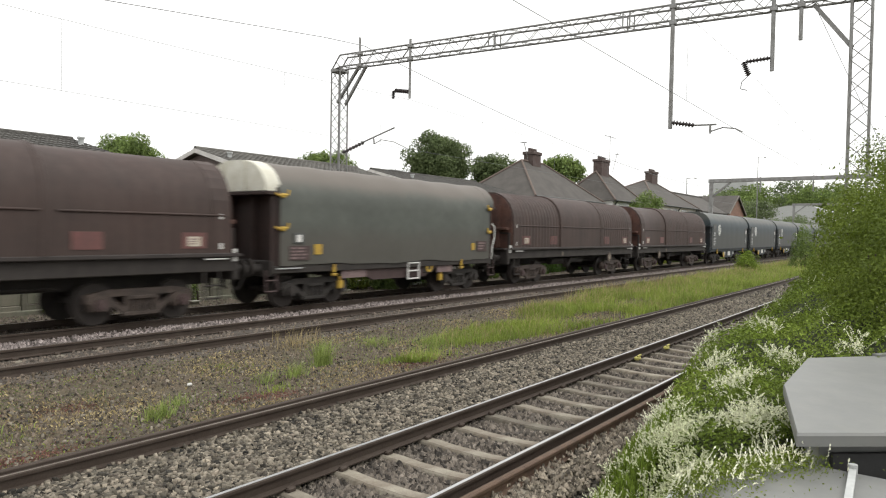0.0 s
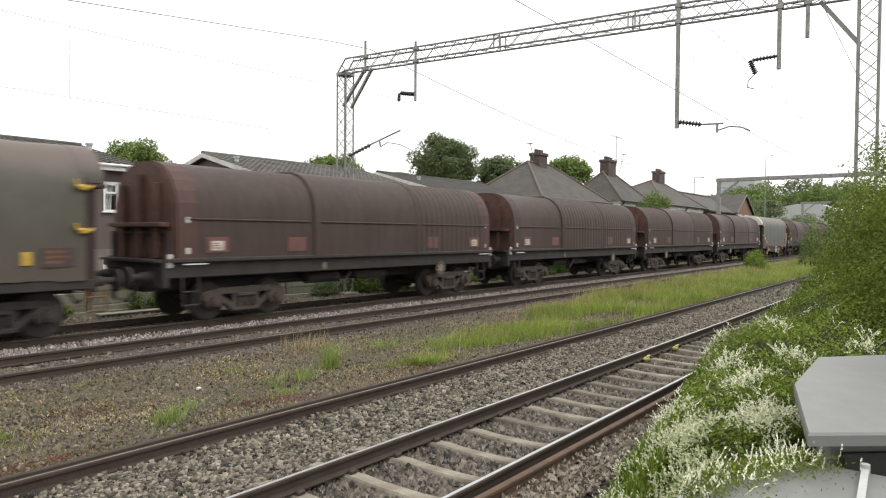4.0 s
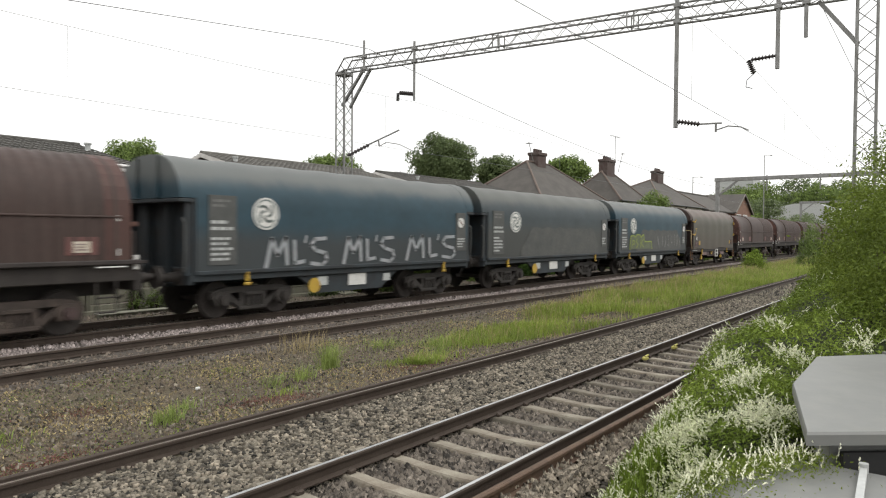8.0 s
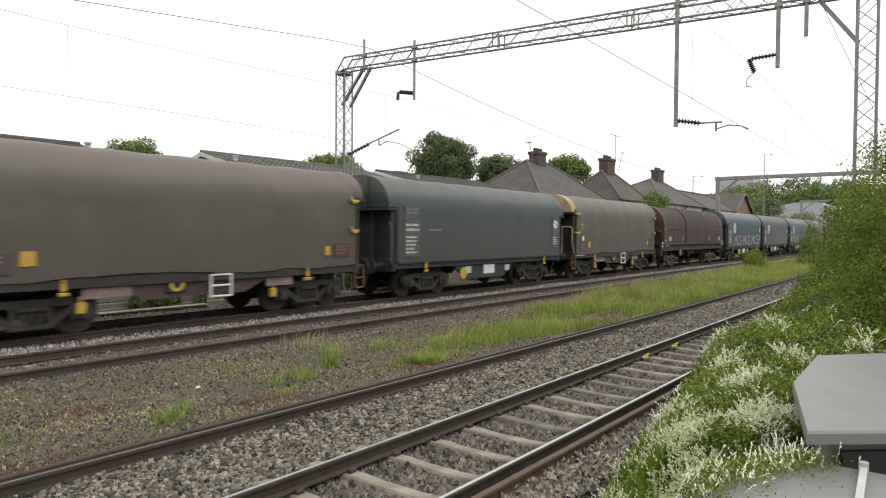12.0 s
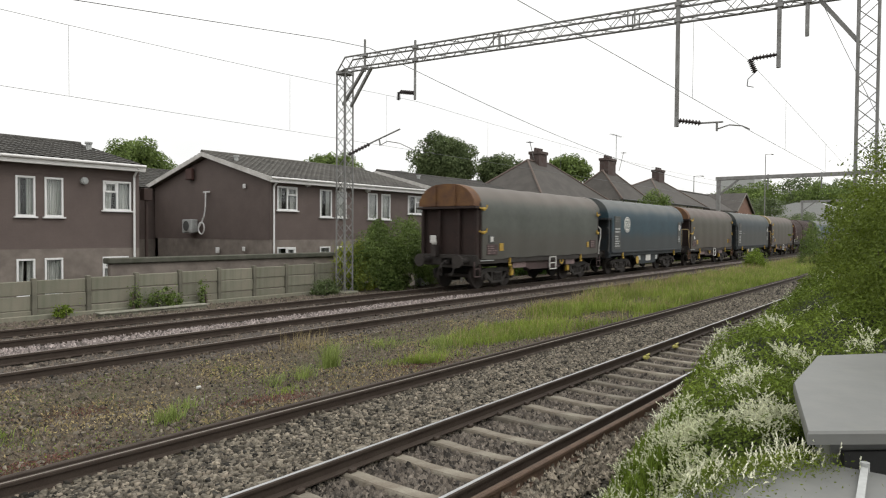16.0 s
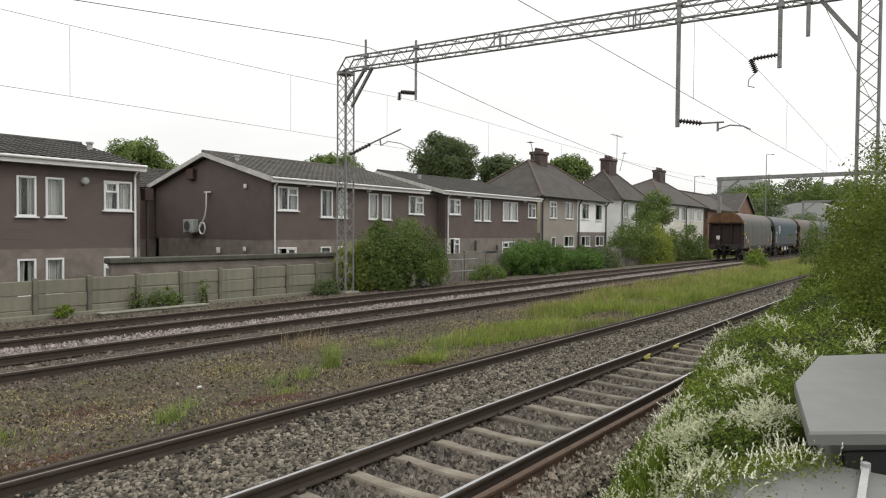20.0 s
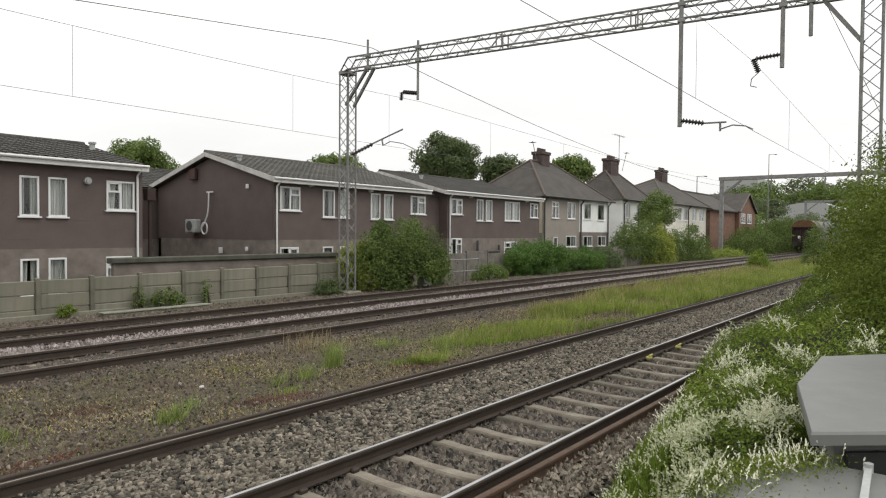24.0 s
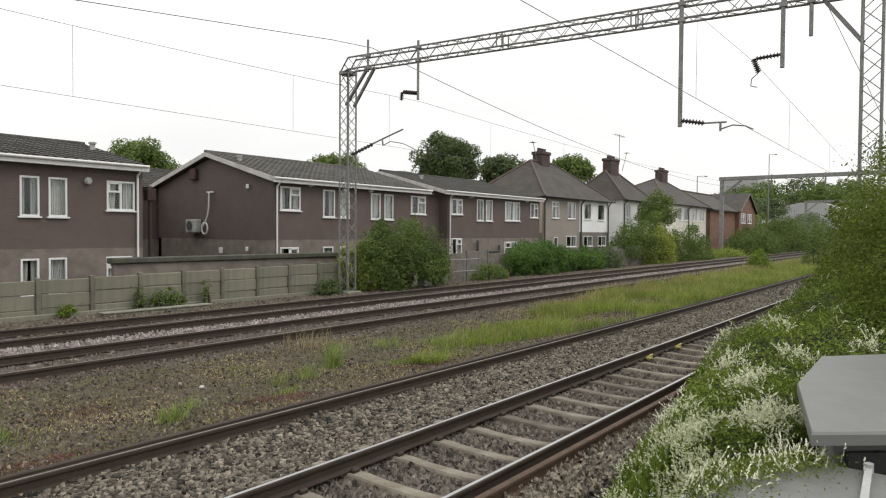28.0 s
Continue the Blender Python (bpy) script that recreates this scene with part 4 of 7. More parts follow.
def insulator_geo(a, b, r=0.08, sheds=7):
    a, b = Vector(a), Vector(b)
    g = Geo().rod(a, b, r * 0.45, 8)
    for k in range(sheds):
        p = a.lerp(b, (k + 0.6) / (sheds + 0.2))
        q = a.lerp(b, (k + 0.95) / (sheds + 0.2))
        g.rod(p, q, r, 12, r * 0.55)
    return g


def build_portal():
    p = thing("catenary_portal", "grey steel lattice portal spanning the tracks for the overhead wires", "catenary portal", at=pose(PORTAL_X, 18.5, 0, 0, 0, 4.1) @ Matrix.Translation((0, -18.5, 0)))
    for x, y, z0, z1, side in ((0.18, 18.5, -0.1, 8.42, 0.43), (0.0, 1.72, -0.5, 8.25, 0.42)):
        m, lace = lattice((x, y, z0), (x, y, z1), side, 0.035, 0.4, ((1, 0, 0), (0, 1, 0)))
        mast = part("mast", m, STEEL, p)
        tagged(part("lacing", lace, STEEL, mast), "thin zigzag steel lacing", kind="stuff")
        part("foot", Geo().box(x - 0.4, x + 0.4, y - 0.4, y + 0.4, z0 - 0.3, 0.12 if y > 9 else -0.3, 0.04), CONCRETE, mast)
        part("head_plate", Geo().box(x - 0.25, x + 0.25, y - 0.25, y + 0.25, z1 - 0.1, z1 + 0.03, 0.01), STEEL, mast)
    m, lace = lattice((0, 18.15, 8.64), (0, 1.4, 8.39), 0.43, 0.032, 0.41, ((1, 0, 0), (0, 0, 1)))
    beam = part("beam", m, STEEL, p)
    tagged(part("lacing", lace, STEEL, beam), "thin zigzag steel lacing", kind="stuff")
    for y in (11.75, 7.4):
        g = Geo()
        zc = 8.64 - 0.0149 * (18.15 - y)
        for x in (-0.215, 0.215):
            for dy in (-0.1, 0.1):
                g.bar((x, y + dy, zc - 0.22), (x, y + dy, zc + 0.22), 0.035, 0.035)
        part("joint_frame", g, STEEL, beam)
    g = Geo()
    for x in (-0.215, 0.215):
        g.rod((x, 18.15, 8.85), (x + 0.18, 18.7, 8.42), 0.03, 6)
        g.rod((x, 18.15, 8.43), (x + 0.18, 18.5, 8.43), 0.03, 6)
        g.rod((x, 18.15, 8.43), (x + 0.1, 18.4, 8.64), 0.02, 5)
    part("end_brace", g, STEEL, beam)
    for a, b in (((0.18, 18.2, 7.1), (0, 17.05, 8.38)), ((0.18, 18.6, 7.2), (0, 17.4, 8.38)), ((0, 1.9, 7.0), (0, 2.75, 8.18))):
        part("knee_brace", Geo().bar(a, b, 0.09, 0.09), STEEL, p)
    near_face = Matrix.Translation((-0.3, 0.0, 0.04)) @ Matrix.Diagonal((1, 0.983, 0.983, 1))

    def at_span(q):
        """Places along the turned span."""
        x, y, z = q
        k = 1 + (18.5 - y) * 0.0717 / PORTAL_X
        return (x, y * k - 0.0025 * (18.5 - y), 2.388 + (z - 2.388) * k)

    for y, z0, z1, r in ((17.33, 8.25, 9.45, 0.045), (14.92, 6.95, 9.08, 0.045), (5.92, 5.2, 9.0, 0.06), (3.5, 6.4, 9.0, 0.055), (2.9, 7.05, 9.0, 0.05)):
        y, z0k = at_span((0, y, z0))[1:]
        zt = 8.64 - 0.0149 * (18.15 - y)
        t = part("drop_tube", Geo().rod((0, y, z0k), (0, y, z1), r, 10), STEEL, p, "vertical steel drop tube", near_face)
        part("tube_clamp", Geo().box(-0.07, 0.08, y - 0.09, y + 0.09, zt - 0.26, zt - 0.16, 0.01).box(-0.07, 0.08, y - 0.09, y + 0.09, zt + 0.18, zt + 0.28, 0.01), STEEL, t)
    for a, b in (((0, 14.95, 7.18), (0, 15.6, 7.3)), ((0, 5.88, 5.36), (0, 5.3, 5.24)), ((0, 3.55, 6.72), (0, 4.1, 6.7)), ((0.04, 18.2, 5.28), (0.04, 17.1, 5.6)), ((0, 15.66, 7.3), (0, 15.68, 7.02)), ((0, 4.15, 6.7), (0, 4.02, 6.36))):
        part("insulator", insulator_geo(at_span(a), at_span(b)), INSUL, p, "dark ribbed insulator", near_face, smooth=True)
    part("registration_arm", Geo().rod(at_span((0, 5.3, 5.24)), at_span((0, 4.75, 5.22)), 0.025).rod(at_span((0, 4.9, 5.22)), at_span((0, 4.9, 5.0)), 0.03).tube([at_span((0, 4.9, 5.05)), at_span((0, 4.6, 5.13)), at_span((0, 4.3, 5.08)), at_span((0, 4.12, 4.98))], 0.018), STEEL, p, at=near_face)
    part("registration_arm", Geo().rod(at_span((0, 17.1, 5.6)), at_span((0, 15.6, 6.0)), 0.03).rod(at_span((0, 16.6, 5.74)), at_span((0, 16.55, 5.5)), 0.03).tube([at_span((0, 16.55, 5.5)), at_span((0, 16.2, 5.62)), at_span((0, 15.6, 5.5)), at_span((0, 15.0, 5.24))], 0.016), STEEL, p, at=near_face)
    part("jumper", Geo().tube([at_span((0, 4.02, 6.36)), at_span((0, 4.18, 6.22)), at_span((0, 4.2, 6.05)), at_span((0, 4.05, 6.0))], 0.012, 5), WIRE, p, at=near_face)
    return p


build_portal()


def wire(name, label, pts, r=0.009):
    g = Geo()
    r *= 0.75
    g.sweep([[(x + 0, y + r * math.cos(a), z + r * math.sin(a)) for a in (0.8, 2.37, 3.93, 5.5)] for x, y, z in pts])
    return tagged(new(name, g.mesh(name, WIRE)), label, "overhead wire")


def train_carrier(x):
    """Height of the carrying wire over the train's track, hung from the portal."""
    return 6.45 + 0.00075 * (x - 43) ** 2 if x > 17.7 else 6.7 + 0.0014 * (x - 5) ** 2 if x > 5 else 6.7 + 0.0003 * (5 - x) ** 2


def near_contact(x):
    return 5.02 - 0.0095 * (x - PORTAL_X) if x > PORTAL_X else 5.02 + 0.016 * (PORTAL_X - x)


def near_carrier(x):
    return max(6.73 - 0.057 * (x - 18), 5.0) if x > 18 else 6.73 + 0.003 * (18 - x)


def feeder(x):
    return 6.74 + 0.001605 * (x - 57) ** 2 if x > PORTAL_X else 9.22 - 0.1155 * (PORTAL_X - x)


xs = [-40 + 2.0 * k for k in range(61)]
wire("contact_wire", "thin overhead contact wire above the train's track", [(x, 14.94, 5.21) for x in xs], 0.008)
wire("carrier_wire", "sagging carrier wire above the train's track", [(x, 14.94, train_carrier(x)) for x in xs], 0.0085)
wire("contact_wire", "overhead contact wire above the near track", [(x, near_line(x) - 0.11, near_contact(x)) for x in xs if x < 80], 0.0075)
wire("carrier_wire", "sagging carrier wire above the near track", [(x, near_line(x) - 0.11, near_carrier(x)) for x in xs if x < 80], 0.006)
wire("feeder_wire", "dark feeder wire on top of the lattice portal", [(x, 17.35, feeder(x)) for x in xs], 0.018)
wire("stay_wire", "thin slanting stay wire below the end of the portal", [(18.75 + 3.25 * k, 2.672 - 0.973 * k, 7.93 - 2.482 * k) for k in (0, 0.5, 1, 2, 3)], 0.01)
for y, lo_of, hi_of, places in ((14.94, lambda x: 5.21, train_carrier, (0.5, 6.4, 12.3, 16.3, 22.3, 28.5, 34.7)), (None, near_contact, near_carrier, (4.5, 13.6, 22.6, 30.6))):
    for x in places:
        at_y = y or near_line(x) - 0.11
        tagged(new("dropper", Geo().rod((x, at_y, lo_of(x)), (x, at_y, hi_of(x)), 0.0045, 4).mesh("dropper", WIRE)), "thin vertical dropper between overhead wires", "overhead wire", "droppers")


def plain_gantry(x, y0, y1, h, label):
    p = thing("steel_gantry", label, "catenary portal", "plain gantries", at=pose(x, 0, 0))
    part("post", Geo().box(-0.2, 0.2, y1 - 0.2, y1 + 0.2, -0.5, h, 0.02), STEEL, p)
    part("post", Geo().box(-0.2, 0.2, y0 - 0.2, y0 + 0.2, -0.5, h, 0.02), STEEL, p)
    part("beam", Geo().box(-0.2, 0.2, y0 - 0.2, y1 + 0.3, h, h + 0.42, 0.02), STEEL, p)
    part("knee_brace", Geo().bar((0, y1 - 0.1, h - 1.6), (0, y1 - 2.1, h), 0.2, 0.2), STEEL, p)
    for q in (0.25, 0.5):
        y = y1 - (y1 - y0) * q
        part("drop_tube", Geo().rod((0, y, h - 1.2), (0, y, h + 0.5), 0.07, 8), STEEL, p)
    return p


plain_gantry(80.0, 1.0, 21.75, 8.5, "plain grey steel gantry over the tracks farther down the line")
plain_gantry(146.0, 1.0, 24.0, 8.6, "distant grey steel gantry with a knee brace")

# ---- houses ----
CLAD = mat("dark_brown_cladding", (0.124, 0.095, 0.085), 0.75, vary=0.14, scale=1.2, fine=25, bump=0.15, c2=(0.106, 0.081, 0.073))
BRICK_GREY = mat("grey_brown_brickwork", (0.225, 0.193, 0.168), 0.9, vary=0.15, scale=2, fine=40, bump=0.3, c2=(0.155, 0.132, 0.115))
ROOF_TILE = mat("grey_brown_roof_tile", (0.086, 0.081, 0.072), 0.85, vary=0.35, scale=1.2, fine=14, bump=0.3, c2=(0.05, 0.047, 0.042), island=0.3)
ROOF_PLAIN = mat("brown_grey_plain_tile", (0.074, 0.067, 0.059), 0.85, vary=0.2, scale=1.0, fine=16, bump=0.3, c2=(0.054, 0.048, 0.043))
UPVC = mat("white_upvc", (0.74, 0.74, 0.73), 0.4, vary=0.06, scale=2, fine=30, bump=0.02)
CURTAIN = mat("pale_net_curtain", (0.62, 0.61, 0.58), 0.9, vary=0.2, scale=3, fine=20, bump=0.2, stretch=(6, 1, 0.4))
# dark colour that stands in for the lack of light inside rooms
PAINTED_DIM_ROOM = mat("dim_room", (0.05, 0.045, 0.04), 0.9, vary=0.3, scale=1, bump=0)
WHITE_RENDER = mat("white_render", (0.85, 0.85, 0.83), 0.85, vary=0.08, scale=1.2, fine=30, bump=0.15, c2=(0.78, 0.78, 0.75))
BEIGE_RENDER = mat("beige_grey_render", (0.3, 0.27, 0.235), 0.85, vary=0.1, scale=1.2, fine=30, bump=0.15)
CREAM_RENDER = mat("cream_white_render", (0.72, 0.7, 0.62), 0.85, vary=0.1, scale=1.2, fine=30, bump=0.15, c2=(0.62, 0.6, 0.52))
CREAM = mat("cream_paint", (0.62, 0.55, 0.42), 0.8, vary=0.1, bump=0.1)
RED_BRICK = mat("red_brick", (0.22, 0.122, 0.085), 0.9, vary=0.2, scale=2, fine=30, bump=0.3, c2=(0.15, 0.085, 0.063))
CHIMNEY = mat("sooty_brick", (0.088, 0.07, 0.063), 0.9, vary=0.3, scale=3, fine=20, bump=0.3, c2=(0.07, 0.045, 0.04))
FASCIA = mat("white_fascia_board", (0.7, 0.69, 0.67), 0.55, vary=0.08, bump=0.03)
BARGE = mat("weathered_pale_board", (0.6, 0.58, 0.55), 0.7, vary=0.2, scale=2, fine=25, bump=0.1, c2=(0.45, 0.43, 0.4))
MOSSY = mat("dark_mossy_concrete", (0.1, 0.098, 0.08), 0.95, vary=0.35, scale=2, fine=30, bump=0.4, c2=(0.06, 0.062, 0.045))
TIMBER = mat("weathered_timber", (0.2, 0.18, 0.155), 0.9, vary=0.25, scale=3, fine=25, bump=0.3, c2=(0.13, 0.12, 0.105))


def glass_material():
    m = bpy.data.materials.new("window_glass")
    m.use_nodes = True
    b = m.node_tree.nodes["Principled BSDF"]
    b.inputs["Base Color"].default_value = (0.85, 0.88, 0.88, 1)
    b.inputs["Roughness"].default_value, b.inputs["Transmission Weight"].default_value, b.inputs["IOR"].default_value = 0.03, 1.0, 1.45
    return m


GLASS = glass_material()


def wall_cells(u0, u1, z0, z1, holes):
    """Rectangles of a wall round its openings."""
    us = sorted({u0, u1, *[q for h in holes for q in h[:2] if u0 < q < u1]})
    zs = sorted({z0, z1, *[q for h in holes for q in h[2:4] if z0 < q < z1]})
    for a, b in zip(us, us[1:]):
        for c, d in zip(zs, zs[1:]):
            if not any(h[0] <= (a + b) / 2 <= h[1] and h[2] <= (c + d) / 2 <= h[3] for h in holes):
                yield a, b, c, d


def wall_x(x0, x1, y, thick, z0, z1, holes):
    """A wall along x whose outer face is at y, with openings."""
    g = Geo()
    g.weld = True
    for a, b, c, d in wall_cells(x0, x1, z0, z1, holes):
        g.box(a, b, y, y + thick, c, d)
    return g


def clad_x(x0, x1, y, z0, z1, holes, lap=0.105):
    """Lapped boards on a wall along x."""
    g = Geo()
    n = round((z1 - z0) / lap)
    for k in range(n):
        a, b = z0 + (z1 - z0) * k / n, z0 + (z1 - z0) * (k + 1) / n
        cuts = sorted([(h[0], h[1]) for h in holes if h[2] < b and h[3] > a])
        x = x0
        for c0, c1 in cuts + [(x1, x1)]:
            if c0 - x > 0.02:
                g.along_x([(y - 0.014, a), (y, a), (y, b), (y - 0.005, b)], x, c0)
            x = max(x, c1)
    return g


def window(h, x0, x1, y, z0, z1, bars_x=(), transom=None, curtain=0.5, seed=0):
    """A white-framed window in an opening: frame, bars, pane, sill and a curtain behind it."""
    f = 0.065
    g = Geo().box(x0, x1, y - 0.03, y + 0.06, z0, z0 + f, 0.008).box(x0, x1, y - 0.03, y + 0.06, z1 - f, z1, 0.008)
    g.box(x0, x0 + f, y - 0.03, y + 0.06, z0 + f, z1 - f, 0.008).box(x1 - f, x1, y - 0.03, y + 0.06, z0 + f, z1 - f, 0.008)
    w = part("window", g, UPVC, h, "white plastic window frame")
    for b in bars_x:
        part("mullion", Geo().box(b - 0.04, b + 0.04, y - 0.025, y + 0.05, z0 + f, z1 - f, 0.008), UPVC, w)
    if transom:
        a, b, z = transom
        g = Geo().box(a, b, y - 0.03, y + 0.05, z - 0.035, z + 0.035, 0.008)
        g.box(a, a + 0.05, y - 0.035, y + 0.03, z, z1 - f, 0.006).box(b - 0.05, b, y - 0.035, y + 0.03, z, z1 - f, 0.006).box(a, b, y - 0.035, y + 0.03, z1 - f - 0.05, z1 - f, 0.006)
        part("top_light", g, UPVC, w)
    p = part("pane", Geo().box(x0 + f, x1 - f, y + 0.015, y + 0.027, z0 + f, z1 - f), GLASS, w)
    p.visible_shadow = False
    part("sill", Geo().box(x0 - 0.06, x1 + 0.06, y - 0.09, y + 0.02, z0 - 0.05, z0 + 0.005, 0.01), UPVC, w)
    # added dark sheet behind the pane, painted as the shade of a room
    part("dim_room", Geo().box(x0 - 0.02, x1 + 0.02, y + 0.5, y + 0.52, z0 - 0.02, z1 + 0.02), PAINTED_DIM_ROOM, w)
    if curtain:
        g = Geo()
        rnd = random.Random(seed)
        for side in (0, 1):
            span = (x1 - x0) * curtain * rnd.uniform(0.8, 1.1) / 2
            a = x0 + 0.03 if side == 0 else x1 - 0.03 - span
            n = 10
            ring = []
            for k in range(n + 1):
                xx = a + span * k / n
                yy = y + 0.12 + 0.025 * math.sin(k * 2.4 + seed)
                ring.append([(xx, yy, z0), (xx + (0.25 * span if side == 0 and seed % 3 == 0 else 0), yy, z1 - 0.05), (xx, yy + 0.01, z1 - 0.05), (xx, yy + 0.01, z0)])
            g.sweep(ring)
        part("curtain", g, CURTAIN, w, "pale curtain behind the pane")
    return w


def tiled_slope(x0, x1, ya, za, yb, zb, rib=0.3, row=0.34):
    """A roof slope from the eave (ya, za) to the ridge (yb, zb), rippled by its tile columns and stepped by its rows."""
    nx, ny = round((x1 - x0) / rib) * 4, max(3, round(math.hypot(yb - ya, zb - za) / row))
    vs, fs = [], []
    for j in range(ny):
        for e in (0, 1):
            t = (j + e) / ny
            for i in range(nx + 1):
                x = x0 + (x1 - x0) * i / nx
                up = (0.0, 0.028, 0.036, 0.028)[i % 4] + (0.03 if e == 0 else 0.0)
                vs.append((x, ya + (yb - ya) * t, za + (zb - za) * t + up))
    w = nx + 1
    for r in range(2 * ny - 1):
        for i in range(nx):
            fs.append((r * w + i, r * w + i + 1, (r + 1) * w + i + 1, (r + 1) * w + i))
    g = Geo()
    g.v, g.f = vs, fs
    return g


HY = 23.6


def terrace_block(x0, x1, lower, upper, pipes, label, depth=9.5, eave=4.62, ridge=6.0, seed=0, over=(0.1, 0.1), split=1.92):
    """A terrace house: brick up to split, boards above, tiled roof; over: the eaves' overhang at either end."""
    xa, xb = x0 - over[0], x1 + over[1]
    h = thing("terrace_house", label, "house", "brown terrace houses")
    y1 = HY + depth
    lo = [w[:4] for w in lower]
    up = [w[:4] for w in upper]
    part("lower_wall", wall_x(x0, x1, HY, 0.25, -0.7, split, lo), BRICK_GREY, h)
    part("upper_wall", wall_x(x0, x1, HY + 0.02, 0.23, split, eave, up), CLAD, h)
    part("cladding", clad_x(x0, x1, HY + 0.012, split - 0.02, eave, up), CLAD, h, "dark brown lapped boards")
    for x, s in ((x0, 1), (x1 - 0.25, -1)):
        part("side_wall", Geo().box(x, x + 0.25, HY + 0.25, y1, -0.7, split), BRICK_GREY, h)
        part("gable_wall", Geo().along_x([(HY + 0.25, split), (y1, split), (y1, eave), (HY + depth / 2, ridge - 0.12), (HY + 0.25, eave)], x, x + 0.25), CLAD, h)
        n = 38
        g = Geo()
        for k in range(n):
            a, b = (split - 0.02 + (ridge - 0.13 - split) * q_ / n for q_ in (k, k + 1))
            q = max(0.0, (b - eave) / (ridge - 0.12 - eave)) * depth / 2
            xo = x if s > 0 else x + 0.25
            prof = [(xo - s * 0.014, a), (xo, a), (xo, b), (xo - s * 0.005, b)]
            g.along_y(prof, HY + 0.1 + q, y1 - q)
        part("cladding", g, CLAD, h, "dark brown lapped boards")
    part("back_wall", Geo().box(x0, x1, y1 - 0.25, y1, -0.7, eave), BRICK_GREY, h)
    # floor in the same dark colour, painting the house's inside dim
    part("upper_floor", Geo().box(x0 + 0.25, x1 - 0.25, HY + 0.3, y1 - 0.3, 1.85, 1.95), PAINTED_DIM_ROOM, h)
    ym = HY + depth / 2
    for ya in (HY - 0.35, y1 + 0.35):
        za = eave - 0.02
        r = part("roof_slope", tiled_slope(xa - 0.02, xb + 0.02, ya, za + 0.1, ym, ridge + 0.1), ROOF_TILE, h, "ribbed grey-brown tiles")
        part("roof_board", Geo().along_x([(ya, za - 0.02), (ym, ridge - 0.03), (ym, ridge + 0.09), (ya, za + 0.09)], xa, xb), TIMBER, h)
    part("ridge_tile", Geo().rod((xa - 0.02, ym, ridge + 0.1), (xb + 0.02, ym, ridge + 0.1), 0.12, 10), ROOF_TILE, h)
    part("fascia", Geo().box(xa, xb, HY - 0.38, HY - 0.34, eave - 0.14, eave + 0.1, 0.01), FASCIA, h, "white fascia board")
    part("gutter", Geo().rod((xa, HY - 0.43, eave + 0.05), (xb, HY - 0.43, eave + 0.05), 0.05, 8), FASCIA, h)
    part("soffit", Geo().box(x0, x1, HY - 0.34, HY + 0.02, eave - 0.12, eave - 0.09), FASCIA, h)
    for x in (xa - 0.02, xb + 0.02):
        for ya in (HY - 0.35, y1 + 0.35):
            part("barge_board", Geo().along_x([(ya, eave - 0.12), (ym, ridge - 0.1), (ym, ridge + 0.1), (ya, eave + 0.1)], x - 0.02, x + 0.02), BARGE, h, "pale weathered sloping barge board")
    for x in pipes:
        d = part("downpipe", Geo().tube([(x, HY - 0.4, eave - 0.02), (x, HY - 0.08, eave - 0.3), (x, HY - 0.08, -0.6)], 0.04, 10), UPVC, h, "white plastic downpipe", smooth=True)
    for k, (a, b, c, d, kind) in enumerate(upper + lower):
        mid = (a + b) / 2
        if kind == "wide":
            window(h, a, b, HY, c, d, (mid,), (a + 0.06, mid - 0.03, d - 0.38), 0.7, seed + k)
        elif kind == "duo":
            window(h, a, b, HY, c, d, (mid,), (mid + 0.04, b - 0.06, d - 0.36), 0.5, seed + k)
        else:
            window(h, a, b, HY, c, d, (), None, 0.62 if (seed + k) % 5 == 1 else 1.0, seed + k)
    return h


terrace_block(-8.0, 12.5, [(8.48, 9.03, 0.2, 1.44, "tall"), (9.31, 9.88, 0.2, 1.45, "tall"), (11.18, 12.1, 0.4, 1.45, "wide"), (2.0, 2.6, 0.2, 1.46, "tall"), (5.0, 6.0, 0.5, 1.5, "wide")],
              [(8.47, 9.05, 2.8, 4.1, "tall"), (9.32, 9.9, 2.8, 4.1, "tall"), (11.2, 12.2, 3.07, 4.11, "wide"), (2.0, 2.6, 2.8, 4.1, "tall"), (5.0, 6.0, 3.05, 4.1, "wide")],
              (12.28,), "two-storey house with dark brown cladding above grey brick", seed=1, ridge=5.75, over=(0.1, 0.04), split=1.77)
block_b = terrace_block(18.4, 28.85, [(18.72, 19.76, 0.8, 1.67, "duo"), (22.3, 22.9, 0.8, 1.67, "tall"), (21.2, 21.85, 0.8, 1.67, "tall"), (27.5, 28.7, 0.7, 1.7, "duo")],
              [(18.72, 19.85, 3.3, 4.36, "duo"), (21.2, 21.95, 3.05, 4.35, "tall"), (22.2, 22.9, 3.05, 4.35, "tall"), (24.4, 25.1, 3.02, 4.34, "tall"), (25.4, 26.08, 3.02, 4.34, "tall"), (27.5, 28.75, 3.36, 4.36, "duo")],
              (18.5,), "brown clad terrace house with a gable end and air unit", seed=20, over=(0.3, 0.02), split=2.02)
